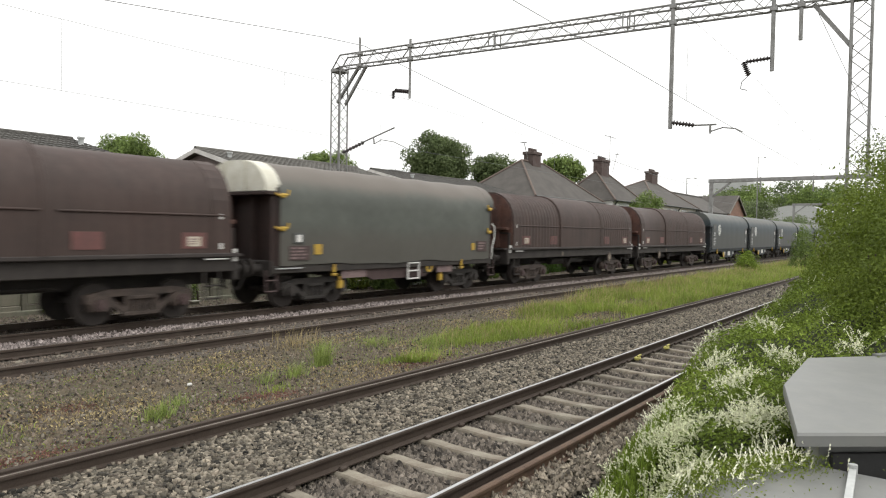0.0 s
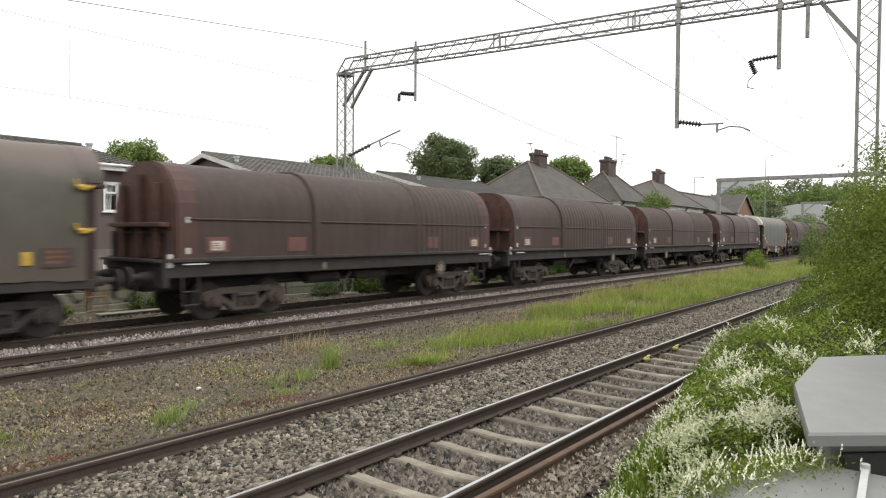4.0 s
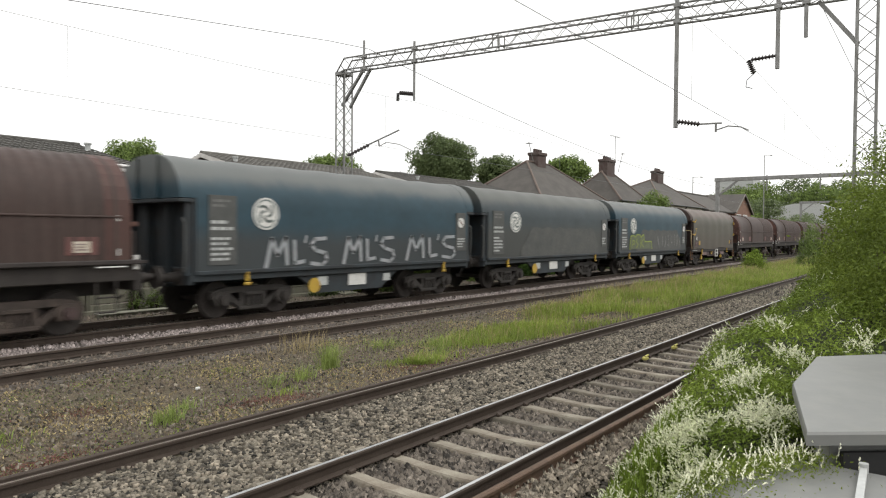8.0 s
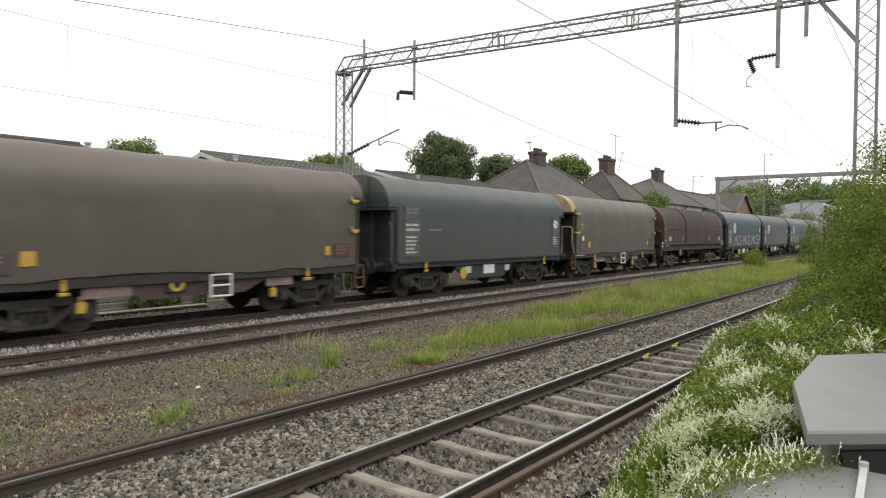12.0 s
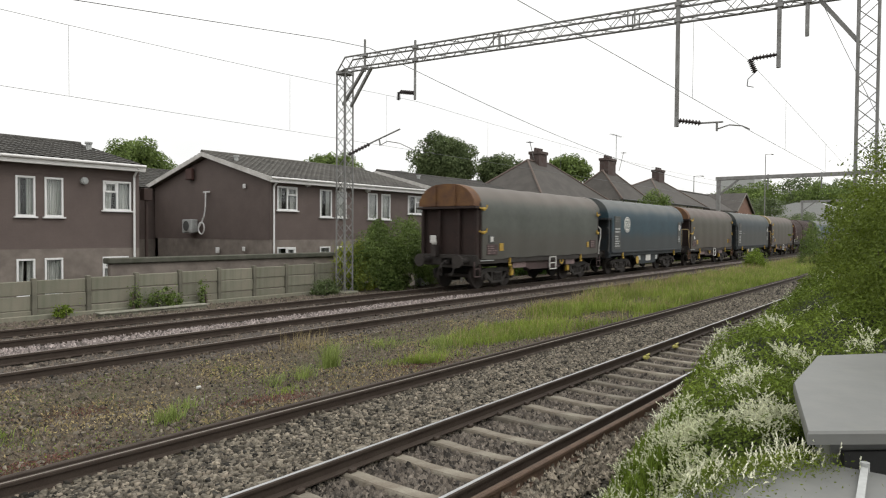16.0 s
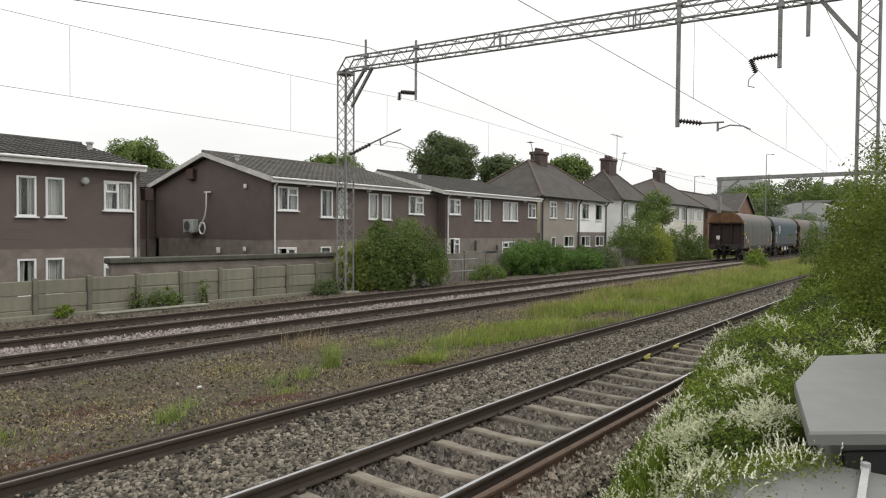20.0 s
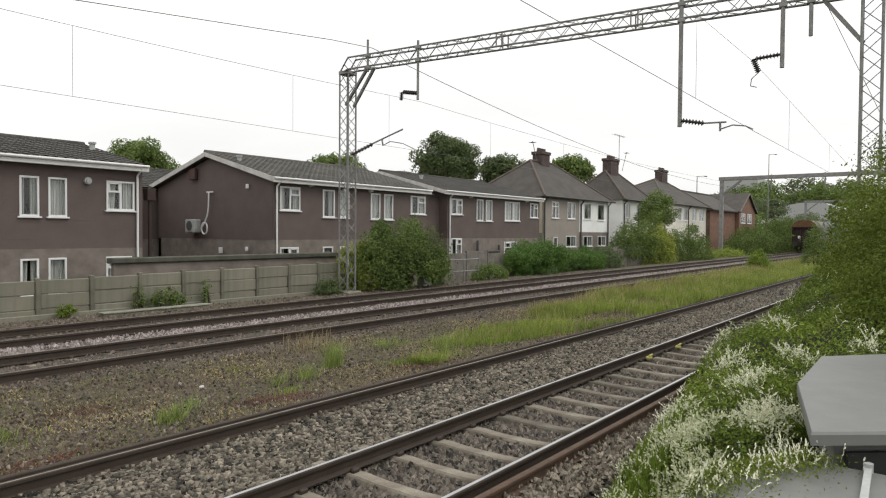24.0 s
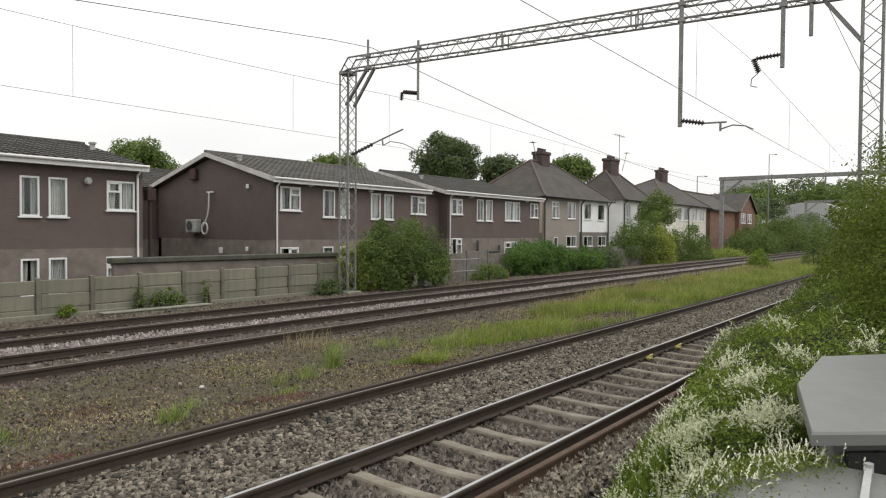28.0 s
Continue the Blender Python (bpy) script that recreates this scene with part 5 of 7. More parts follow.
terrace_block(30.8, 41.5, [(31.18, 32.2, 0.92, 2.04, "duo"), (36.9, 38.5, 0.9, 1.8, "wide")],
              [(31.14, 32.24, 3.44, 4.37, "duo"), (33.74, 34.45, 3.11, 4.44, "tall"), (34.74, 35.46, 3.11, 4.44, "tall"), (36.96, 37.96, 3.17, 4.43, "tall"), (38.0, 38.8, 3.17, 4.43, "tall"), (40.2, 41.25, 3.44, 4.44, "duo")],
              (30.95,), "brown clad terrace house beyond the bush", seed=40, eave=4.7, ridge=6.03, over=(0.68, 0.0), split=2.05)
part("link_wall", Geo().box(28.85, 30.8, HY + 0.6, HY + 6, -0.7, 4.5), CLAD, block_b)
part("link_roof", Geo().box(28.88, 30.1, HY + 0.4, HY + 6.2, 4.5, 4.62), ROOF_TILE, block_b)
for px, pz in ((20.4, 4.5), (22.5, 4.4), (24.3, 4.45), (33.0, 4.55), (39.6, 4.55)):
    tagged(new("security_light", Geo().box(px - 0.12, px + 0.12, HY - 0.2, HY - 0.02, pz - 0.06, pz + 0.06, 0.02).rod((px, HY - 0.05, pz - 0.1), (px, HY - 0.05, pz + 0.1), 0.03).mesh("security_light", UPVC)), "small white security light on the wall", "lamp", "wall lights")
for vx, vy, vz in ((12.1, 26.6, 5.5), (18.75, 26.6, 5.62), (32.0, 26.6, 5.65)):
    tagged(new("roof_vent", Geo().rod((vx, vy, vz - 0.35), (vx, vy, vz + 0.2), 0.1, 10).rod((vx, vy, vz + 0.2), (vx, vy, vz + 0.27), 0.14, 10).box(vx - 0.3, vx + 0.3, vy - 0.22, vy + 0.22, vz - 0.1, vz - 0.04, 0.02).mesh("roof_vent", LIGHT_GREY, True)), "pale vent pipe on the tiled roof", "roof vent", "roof vents")

# things on the gable end
tagged(new("wall_lamp", Geo().rod((10.55, 23.6, 4.05), (10.55, 23.48, 4.05), 0.12, 16).rod((10.55, 23.48, 4.05), (10.55, 23.43, 4.05), 0.08, 16).mesh("wall_lamp", LIGHT_GREY)), "small round pale lamp on the brown boards", "lamp", "wall lights")
GX = 18.32
ac = thing("air_conditioner", "grey air conditioning unit with white coiled hose on brown wall", "air conditioner", at=pose(GX, 29.48, 2.3))
part("casing", Geo().box(-0.34, 0.0, -0.42, 0.42, 0.0, 0.62, 0.03), LIGHT_GREY, ac)
part("grille", Geo().rod((-0.345, 0.05, 0.31), (-0.36, 0.05, 0.31), 0.24, 20), PANEL_GREY, ac)
part("bracket", Geo().bar((-0.02, -0.3, -0.02), (-0.36, -0.3, -0.02), 0.04, 0.04).bar((-0.02, 0.3, -0.02), (-0.36, 0.3, -0.02), 0.04, 0.04), LIGHT_GREY, ac)
coil = [(-0.1, -0.86 + 0.25 * math.cos(k * 0.5), 0.2 + 0.28 * math.sin(k * 0.5)) for k in range(26)]
part("hose", Geo().tube([(-0.1, -1.22, 1.9), (-0.1, -1.2, 1.2), (-0.1, -1.1, 0.8), (-0.1, -0.9, 0.5), *coil], 0.035, 8), UPVC, ac, "white looped hose", smooth=True)
part("wall_bracket", Geo().bar((-0.06, -1.0, 1.92), (-0.06, -1.5, 1.92), 0.05, 0.06), UPVC, ac)
tagged(new("burglar_alarm", Geo().box(GX - 0.16, GX, 29.35, 29.9, 4.85, 5.4, 0.03).mesh("burglar_alarm", MAROON_RED)), "dark red alarm box high on the gable", "alarm box")
for y, z, s in ((25.36, 4.39, 0.1), (25.41, 1.57, 0.1), (27.41, 1.47, 0.14)):
    tagged(new("wall_vent", Geo().box(GX - 0.05, GX, y - s, y + s, z - s, z + s, 0.015).box(GX - 0.06, GX - 0.04, y - s * 0.6, y + s * 0.6, z - s * 0.6, z + s * 0.6).mesh("wall_vent", UPVC)), "small white vent on the gable wall", "wall vent", "wall vents")
tagged(new("soil_pipe", Geo().rod((13.1, HY + 0.6, -0.6), (13.1, HY + 0.6, 3.5), 0.06, 10).box(12.93, 13.27, HY + 0.45, HY + 0.75, 3.5, 3.95, 0.02).mesh("soil_pipe", MAROON)), "dark brown rainwater pipe with hopper on house corner", "pipe")


HIP_TILE = mat("reddish_hip_tile", (0.115, 0.088, 0.075), 0.85, vary=0.3, scale=2, fine=20, bump=0.3, c2=(0.12, 0.09, 0.075))


def hip_house(x0, x1, y0, y1, eave, apex, ridge_x, parts, windows, chimneys, label, roof=None, group="older houses"):
    """A house under a hipped roof."""
    h = thing("hipped_house", label, "house", group)
    holes = [w[:4] for w in windows]
    for a, b, material, z0, z1 in parts:
        part("front_wall", wall_x(a, b, y0, 0.25, z0, z1, holes), material, h)
        if a == x0:
            part("side_wall", Geo().box(x0, x0 + 0.25, y0 + 0.25, y1, z0, z1), material, h)
        if b == x1:
            part("side_wall", Geo().box(x1 - 0.25, x1, y0 + 0.25, y1, z0, z1), material, h)
    part("back_wall", Geo().box(x0, x1, y1 - 0.25, y1, -0.7, eave), WHITE_RENDER, h)
    o, ym = 0.4, (y0 + y1) / 2
    a, b = ridge_x
    vs = [(x0 - o, y0 - o, eave), (x1 + o, y0 - o, eave), (x1 + o, y1 + o, eave), (x0 - o, y1 + o, eave), (a, ym, apex), (b, ym, apex)]
    part("roof", Geo().add(vs, [(0, 1, 5, 4), (1, 2, 5), (2, 3, 4, 5), (3, 0, 4), (3, 2, 1, 0)]), roof or ROOF_PLAIN, h, "brown-grey tiled hipped roof")
    for p, q in ((0, 4), (1, 5), (2, 5), (3, 4), (4, 5)):
        part("hip_tile", Geo().rod(Vector(vs[p]) + Vector((0, 0, 0.03)), Vector(vs[q]) + Vector((0, 0, 0.03)), 0.09, 8), HIP_TILE, h)
    part("gutter", Geo().rod((x0 - o, y0 - o - 0.05, eave), (x1 + o, y0 - o - 0.05, eave), 0.07, 8), PANEL_GREY, h)
    for px in (x0 + 0.15, x0 + (x1 - x0) * 0.53, x1 - 0.2):
        part("downpipe", Geo().tube([(px, y0 - 0.35, eave - 0.05), (px, y0 - 0.09, eave - 0.4), (px, y0 - 0.09, -0.6)], 0.06, 8), PANEL_GREY, h, "dark rainwater pipe")
    for cx, cy, w, z0, z1 in chimneys:
        c = part("chimney", Geo().box(cx - w / 2, cx + w / 2, cy - 0.45, cy + 0.45, z0, z1, 0.02).box(cx - w / 2 - 0.08, cx + w / 2 + 0.08, cy - 0.53, cy + 0.53, z1 - 0.25, z1, 0.02), CHIMNEY, h, "sooty brick chimney stack")
        for k in range(4):
            px = cx - w / 2 + w * (k + 0.5) / 4
            part("chimney_pot", cached("chimney_pot", 0, lambda: Geo().rod((0, 0, 0), (0, 0, 0.3), 0.13, 10, 0.11), CHIMNEY), None, c, at=pose(px, cy, z1))
    for k, (wa, wb, wc, wd, kind) in enumerate(windows):
        mid = (wa + wb) / 2
        window(h, wa, wb, y0, wc, wd, (mid,) if kind != "tall" else (), (wa + 0.06, wb - 0.06, wd - 0.4) if kind == "top" else None, 0.4, k)
    return h


PY = 24.6
older = hip_house(43.75, 55.4, PY, PY + 6.6, 5.12, 8.3, (47.5, 51.2),
          [(43.75, 49.75, BEIGE_RENDER, -0.7, 5.12), (49.75, 55.4, WHITE_RENDER, 2.48, 5.12), (49.75, 55.4, BRICK_GREY, -0.7, 2.48)],
          [(45.13, 46.24, 3.52, 4.8, "top"), (47.7, 49.0, 3.52, 4.84, "duo"), (50.6, 51.9, 3.54, 4.86, "tall"), (53.2, 54.5, 3.5, 4.87, "tall"), (45.46, 46.11, 1.3, 2.07, "tall"),
           (47.45, 49.2, 1.3, 2.17, "duo"), (50.45, 52.2, 1.3, 2.17, "duo"), (53.3, 54.9, 1.3, 2.17, "duo")],
          [(49.25, PY + 3.3, 1.35, 7.6, 9.15)], "semi-detached house with beige and white render under hipped roof")
part("side_render", Geo().box(43.72, 43.75, PY + 0.05, PY + 6.6, 2.4, 5.1), CREAM, older, "cream painted side wall")
hip_house(58.6, 65.4, PY, PY + 5.4, 5.5, 8.45, (60.7, 63.2), [(58.6, 65.4, WHITE_RENDER, -0.7, 5.5)],
          [(59.15, 60.3, 3.85, 5.2, "duo"), (61.87, 63.5, 3.85, 5.2, "duo")], [(61.9, PY + 2.7, 1.8, 7.9, 9.7)], "white rendered house with hipped roof and chimney")
hip_house(69.3, 84.0, PY, PY + 9, 5.6, 8.9, (78.6, 81.6), [(69.3, 84.0, CREAM_RENDER, -0.7, 5.6)],
          [(73.45, 74.85, 3.9, 5.35, "tall"), (75.5, 77.3, 3.9, 5.35, "duo"), (78.5, 80.2, 3.9, 5.35, "duo"), (81.2, 83.0, 3.9, 5.35, "duo")], [(80.9, PY + 4.5, 1.9, 7.9, 10.15)], "cream-white rendered house farther along the line")
g_h = thing("gabled_house", "red brick house with a front gable and tiled roof", "house", "older houses")
part("front_wall", Geo().box(85.6, 97.2, PY, PY + 0.3, -0.7, 5.6), RED_BRICK, g_h)
part("side_wall", Geo().box(85.6, 85.9, PY + 0.3, PY + 9, -0.7, 5.6), RED_BRICK, g_h)
part("back_wall", Geo().box(85.6, 106.0, PY + 8.7, PY + 9, -0.7, 5.6), RED_BRICK, g_h)
part("main_roof", Geo().along_x([(PY - 0.45, 5.5), (PY + 4.4, 8.0), (PY + 9.4, 5.5), (PY + 9.4, 5.35), (PY - 0.45, 5.35)], 85.2, 102.0), ROOF_PLAIN, g_h, "brown-grey tiled roof slope")
part("ridge_tile", Geo().rod((85.2, PY + 4.4, 8.02), (102.0, PY + 4.4, 8.02), 0.14, 8), ROOF_PLAIN, g_h)
gable_holes = [(98.1, 100.5, 3.95, 5.3), (101.7, 104.0, 3.95, 5.3)]
part("gable_front", wall_x(97.2, 106.2, PY - 0.5, 0.3, -0.7, 5.6, gable_holes), RED_BRICK, g_h)
part("gable_top", Geo().along_y([(97.2, 5.6), (106.2, 5.6), (101.7, 8.1)], PY - 0.5, PY - 0.2), RED_BRICK, g_h)
for x in (97.2, 105.9):
    part("side_wall", Geo().box(x, x + 0.3, PY - 0.2, PY + 8.7, -0.7, 5.6), RED_BRICK, g_h)
for xe, xr in ((96.8, 101.7), (106.6, 101.7)):
    part("gable_slope", Geo().along_y([(xe, 5.38), (xr, 8.1), (xr, 8.25), (xe, 5.53)], PY - 0.75, PY + 6), ROOF_PLAIN, g_h)
    part("barge_board", Geo().bar((xe, PY - 0.8, 5.42), (xr, PY - 0.8, 8.16), 0.08, 0.2), TIMBER, g_h)
for a, b, c, d in gable_holes:
    window(g_h, a, b, PY - 0.5, c, d, ((a + b) / 2,), None, 0.0)
# lower wing that closes the gap between the first two brown houses
wing = thing("rear_wing", "set-back brown clad wing between two terrace houses", "house", "brown houses")
part("lower_wall", Geo().box(12.7, 24.0, 33.5, 33.75, -0.7, 1.92), BRICK_GREY, wing)
part("upper_wall", Geo().box(12.7, 24.0, 33.5, 33.75, 1.92, 4.5), CLAD, wing)
part("cladding", clad_x(12.7, 24.0, 33.49, 1.92, 4.5, []), CLAD, wing, "dark brown lapped boards")
part("roof_slope", tiled_slope(12.6, 24.2, 33.1, 4.55, 37.0, 5.95), ROOF_TILE, wing, "ribbed grey-brown tiles")
part("back_wall", Geo().box(12.7, 24.0, 36.8, 37.0, -0.7, 5.6), BRICK_GREY, wing)
def tv_aerial(x, y, z, h, lean, boom):
    """A mast leaning off a chimney, with a boom and its short elements."""
    top = Vector((x + lean, y, z + h))
    g = Geo().rod((x, y, z), top, 0.03, 6).rod(top - Vector((boom / 2, 0, 0.1)), top + Vector((boom / 2, 0, -0.1)), 0.022, 5)
    for k in range(7):
        q = top + Vector((boom * (k / 6 - 0.5), 0, -0.1))
        g.rod(q - Vector((0, 0.25, 0)), q + Vector((0, 0.25, 0)), 0.012, 4)
    tagged(new("tv_aerial", g.mesh("tv_aerial", STEEL)), "thin metal television aerial on a chimney", "aerial", "aerials")


tv_aerial(63.9, PY + 2.7, 9.3, 3.0, 0.0, 2.6)
tv_aerial(63.5, PY + 2.2, 8.6, 2.0, 1.1, 0.5)
tv_aerial(48.6, PY + 3.3, 8.3, 1.6, -0.8, 0.5)
tv_aerial(34.2, HY + 6.5, 5.6, 1.0, 0.2, 1.2)


# ---- concrete fence ----
POST = mat("darker_concrete_post", (0.175, 0.165, 0.128), 0.9, vary=0.25, scale=2, fine=50, bump=0.35, c2=(0.12, 0.115, 0.09), island=0.1)


def build_fence():
    f = thing("concrete_fence", "weathered concrete post and panel fence beside the track", "fence")
    fx = [7.3 + 1.388 * k for k in range(-5, 9)]
    fy = 19.2
    post = Geo().box(-0.06, 0.06, -0.08, 0.08, -0.3, 1.22, 0.015).mesh("post", POST)
    slab = Geo().box(0.065, 1.325, -0.03, 0.03, 0.0, 0.37, 0.016).mesh("panel", CONCRETE)
    for k, x in enumerate(fx):
        up = 0.013 * (x - 16.5)
        part("post", post, None, f, at=pose(x, fy, up))
        if k < len(fx) - 1:
            for r in range(3):
                part("panel", slab, None, f, at=pose(x, fy + (0.014 if (r + k) % 2 else -0.008), up + 0.02 + r * 0.387, 0, 0.25 * ((k * 3 + r * 2) % 4 - 1.5), 0))
    part("base_board", Geo().box(2.0, 18.2, fy - 0.12, fy - 0.05, -0.12, 0.14, 0.02), CONCRETE, f, "low concrete base board")
    return f


build_fence()
wall_g = thing("garden_wall", "brick garden wall with dark mossy coping behind the fence", "wall")
part("wall", Geo().box(10.0, 19.3, 20.6, 20.8, -0.6, 1.34, 0.02), BRICK_GREY, wall_g)
part("coping", Geo().box(9.9, 19.4, 20.5, 20.9, 1.34, 1.52, 0.03), MOSSY, wall_g)
trough_t = thing("cable_trough", "pale concrete cable trough lying beside the track", "trough")
part("trough", Geo().box(8.6, 11.8, 18.2, 18.5, -0.05, 0.1, 0.02), CONCRETE, trough_t)
part("lid", Geo().box(8.55, 11.85, 18.17, 18.53, 0.1, 0.14, 0.01), TROUGH_LID, trough_t)
fence2 = thing("garden_fence", "grey timber garden fence panels behind bushes", "fence")
for k in range(16):
    x = 24.0 + k * 1.9
    part("fence_panel", Geo().box(x, x + 1.82, 20.0, 20.05, -0.4, 1.25 + 0.08 * (k % 3), 0.01), TIMBER, fence2)
    part("fence_post", Geo().box(x - 0.09, x, 19.96, 20.08, -0.4, 1.45, 0.01), TIMBER, fence2)
rail2 = thing("metal_railing", "low rusty tubular railing beside the track", "railing", at=pose(24.4, 18.6, 0))
part("top_rail", Geo().rod((0, 0, 1.1), (2.4, 0, 1.1), 0.03), STEEL, rail2)
part("middle_rail", Geo().rod((0, 0, 0.55), (2.4, 0, 0.55), 0.03), STEEL, rail2)
for x in (0, 1.2, 2.4):
    part("railing_post", Geo().rod((x, 0, -0.1), (x, 0, 1.1), 0.03), STEEL, rail2)
tagged(new("trackside_cabinet", Geo().box(22.6, 23.2, 18.6, 19.0, -0.1, 1.05, 0.03).box(22.56, 23.24, 18.56, 19.04, 1.05, 1.1, 0.01).mesh("trackside_cabinet", LIGHT_GREY)), "pale grey trackside cabinet beside the bush", "cabinet")
tagged(new("wall_pipework", Geo().tube([(33.6, HY - 0.2, 1.9), (33.6, HY - 0.2, 1.2), (36.0, HY - 0.2, 1.2), (36.0, HY - 0.2, 1.6)], 0.08, 8).mesh("wall_pipework", PANEL_GREY)), "dark pipework on the lower house wall", "pipe")

# ---- far things ----
for x, y, h in ((152.0, 32.0, 19.6), (120.0, 36.8, 13.0)):
    l = thing("street_lamp", "tall thin grey street lamp behind the houses", "street lamp", "street lamps", at=pose(x, y, -0.5))
    part("column", Geo().rod((0, 0, 0), (0, 0, h), 0.12, 8, 0.07), STEEL, l)
    part("arm", Geo().rod((0, 0, h), (1.6, -0.8, h + 0.15), 0.05, 6), STEEL, l)
    part("lantern", Geo().box(1.5, 2.3, -1.1, -0.7, h + 0.05, h + 0.2, 0.04), LIGHT_GREY, l)
shed = thing("industrial_shed", "long pale grey industrial shed with a rounded roof", "industrial building", at=pose(215, 37, 0))
part("roof", Geo().along_x([(-9, 4), (-9, 10.2), (-6, 11.6), (0, 11.6), (5.5, 10.4), (8, 8.6), (8, 4)], 0, 70), LIGHT_GREY, shed, smooth=True)
part("wall", Geo().box(0, 70, -8.8, 7.8, -1, 4.2), PANEL_GREY, shed)
block_t = thing("apartment_building", "distant grey apartment block over the trees", "building", at=pose(330, 74, 0))
part("wall", Geo().box(0, 30, 0, 16, 0, 28.5, 0.1), LIGHT_GREY, block_t)
for i in range(8):
    for j in range(4):
        part("window", cached("far_window", 0, lambda: Geo().box(0, 2.0, -0.1, 0.15, 0, 1.8), PANEL_GREY), None, block_t, at=pose(1.6 + i * 3.6, 0, 14 + j * 3.4))

# ---- plants and stones: many small pieces, made in bulk ----
RNG = np.random.default_rng(7)


def bulk_mesh(name, verts, faces, material, smooth=False):
    """A mesh from arrays: verts (n, 3), faces (m, 3)."""
    me = bpy.data.meshes.new(name)
    me.vertices.add(len(verts))
    me.vertices.foreach_set("co", np.asarray(verts, dtype=np.float32).ravel())
    k = faces.shape[1]
    me.loops.add(faces.size)
    me.loops.foreach_set("vertex_index", faces.astype(np.int32).ravel())
    me.polygons.add(len(faces))
    me.polygons.foreach_set("loop_start", np.arange(0, faces.size, k, dtype=np.int32))
    me.polygons.foreach_set("loop_total", np.full(len(faces), k, dtype=np.int32))
    me.update(calc_edges=True)
    me.materials.append(material)
    if smooth:
        me.shade_smooth()
    return me


def leaf_arrays(p, size, droop=0.3, wide=0.5, out=None):
    """Folded leaves at points p: four corners and two triangles each, turned at random, facing outwards on the whole."""
    n = len(p)
    d = RNG.normal(size=(n, 3))
    if out is not None:
        d = d * 0.75 + out
    d[:, 2] -= droop
    d /= np.linalg.norm(d, axis=1, keepdims=True)
    s = np.cross(d, RNG.normal(size=(n, 3)))
    s /= np.linalg.norm(s, axis=1, keepdims=True) + 1e-9
    up = np.cross(s, d)
    L = size * RNG.uniform(0.6, 1.35, (n, 1))
    base = p
    tip = p + d * L
    mid = p + d * L * 0.45 + up * L * 0.08
    a, b = mid + s * L * wide * 0.5, mid - s * L * wide * 0.5
    v = np.stack([base, a, tip, b], 1).reshape(-1, 3)
    i = np.arange(n)[:, None] * 4
    f = np.concatenate([i + np.array([[0, 1, 2]]), i + np.array([[0, 2, 3]])], 0)
    return v, f


def facing_leaves(p, size, out, droop=0.3, wide=0.55, loose=0.55):
    """Folded leaves at points p that lie over one another like shingles, their faces turned outwards and to the sky."""
    n = len(p)
    o = out / (np.linalg.norm(out, axis=1, keepdims=True) + 1e-9)
    nrm = o + np.array([[0, 0, 0.35]]) + RNG.normal(size=(n, 3)) * loose
    nrm /= np.linalg.norm(nrm, axis=1, keepdims=True) + 1e-9
    d = np.cross(nrm, RNG.normal(size=(n, 3)))
    d /= np.linalg.norm(d, axis=1, keepdims=True) + 1e-9
    d[:, 2] -= droop
    d /= np.linalg.norm(d, axis=1, keepdims=True) + 1e-9
    s = np.cross(nrm, d)
    s /= np.linalg.norm(s, axis=1, keepdims=True) + 1e-9
    L = size * RNG.uniform(0.6, 1.35, (n, 1))
    mid = p + d * L * 0.45 + nrm * L * 0.1
    v = np.stack([p, mid + s * L * wide * 0.5, p + d * L, mid - s * L * wide * 0.5], 1).reshape(-1, 3)
    i = np.arange(n)[:, None] * 4
    return v, np.concatenate([i + np.array([[0, 1, 2]]), i + np.array([[0, 2, 3]])], 0)


def leaf_material(name, c, c2, trans=0.3, island=0.28, rough=0.62):
    m = mat(name, c, rough, vary=0.12, scale=0.9, fine=6, bump=0, c2=c2, island=island, spec=0.16)
    b = m.node_tree.nodes["Principled BSDF"]
    n, l = m.node_tree.nodes, m.node_tree.links
    t = n.new("ShaderNodeBsdfTranslucent")
    src = b.inputs["Base Color"].links[0].from_socket
    l.new(src, t.inputs["Color"])
    mix = n.new("ShaderNodeMixShader")
    mix.inputs[0].default_value = trans
    l.new(b.outputs[0], mix.inputs[1])
    l.new(t.outputs[0], mix.inputs[2])
    l.new(mix.outputs[0], n["Material Output"].inputs["Surface"])
    return m


LEAF = leaf_material("mid_green_leaf", (0.17, 0.23, 0.062), (0.12, 0.17, 0.05))
LEAF_DARK = leaf_material("dark_green_leaf", (0.125, 0.16, 0.066), (0.09, 0.122, 0.05))
LEAF_BRIGHT = leaf_material("bright_green_leaf", (0.215, 0.29, 0.045), (0.14, 0.2, 0.03), island=0.35)
LEAF_HEDGE = leaf_material("hedge_leaf", (0.15, 0.195, 0.03), (0.09, 0.125, 0.02), island=0.35)
LEAF_BUSH = leaf_material("glossy_bush_leaf", (0.15, 0.205, 0.055), (0.085, 0.125, 0.035), island=0.3)
IVY = leaf_material("ivy_leaf", (0.125, 0.22, 0.048), (0.08, 0.145, 0.035))
LEAF_YELLOW = leaf_material("yellow_green_leaf", (0.33, 0.37, 0.07), (0.22, 0.26, 0.05))
LEAF_GREY = leaf_material("dull_distant_leaf", (0.15, 0.19, 0.085), (0.11, 0.14, 0.07))
GRASS = leaf_material("grass_blade", (0.28, 0.345, 0.07), (0.18, 0.24, 0.05), island=0.3, trans=0.4)
TUFT = leaf_material("tuft_blade", (0.28, 0.34, 0.1), (0.19, 0.25, 0.07), island=0.3, trans=0.35)
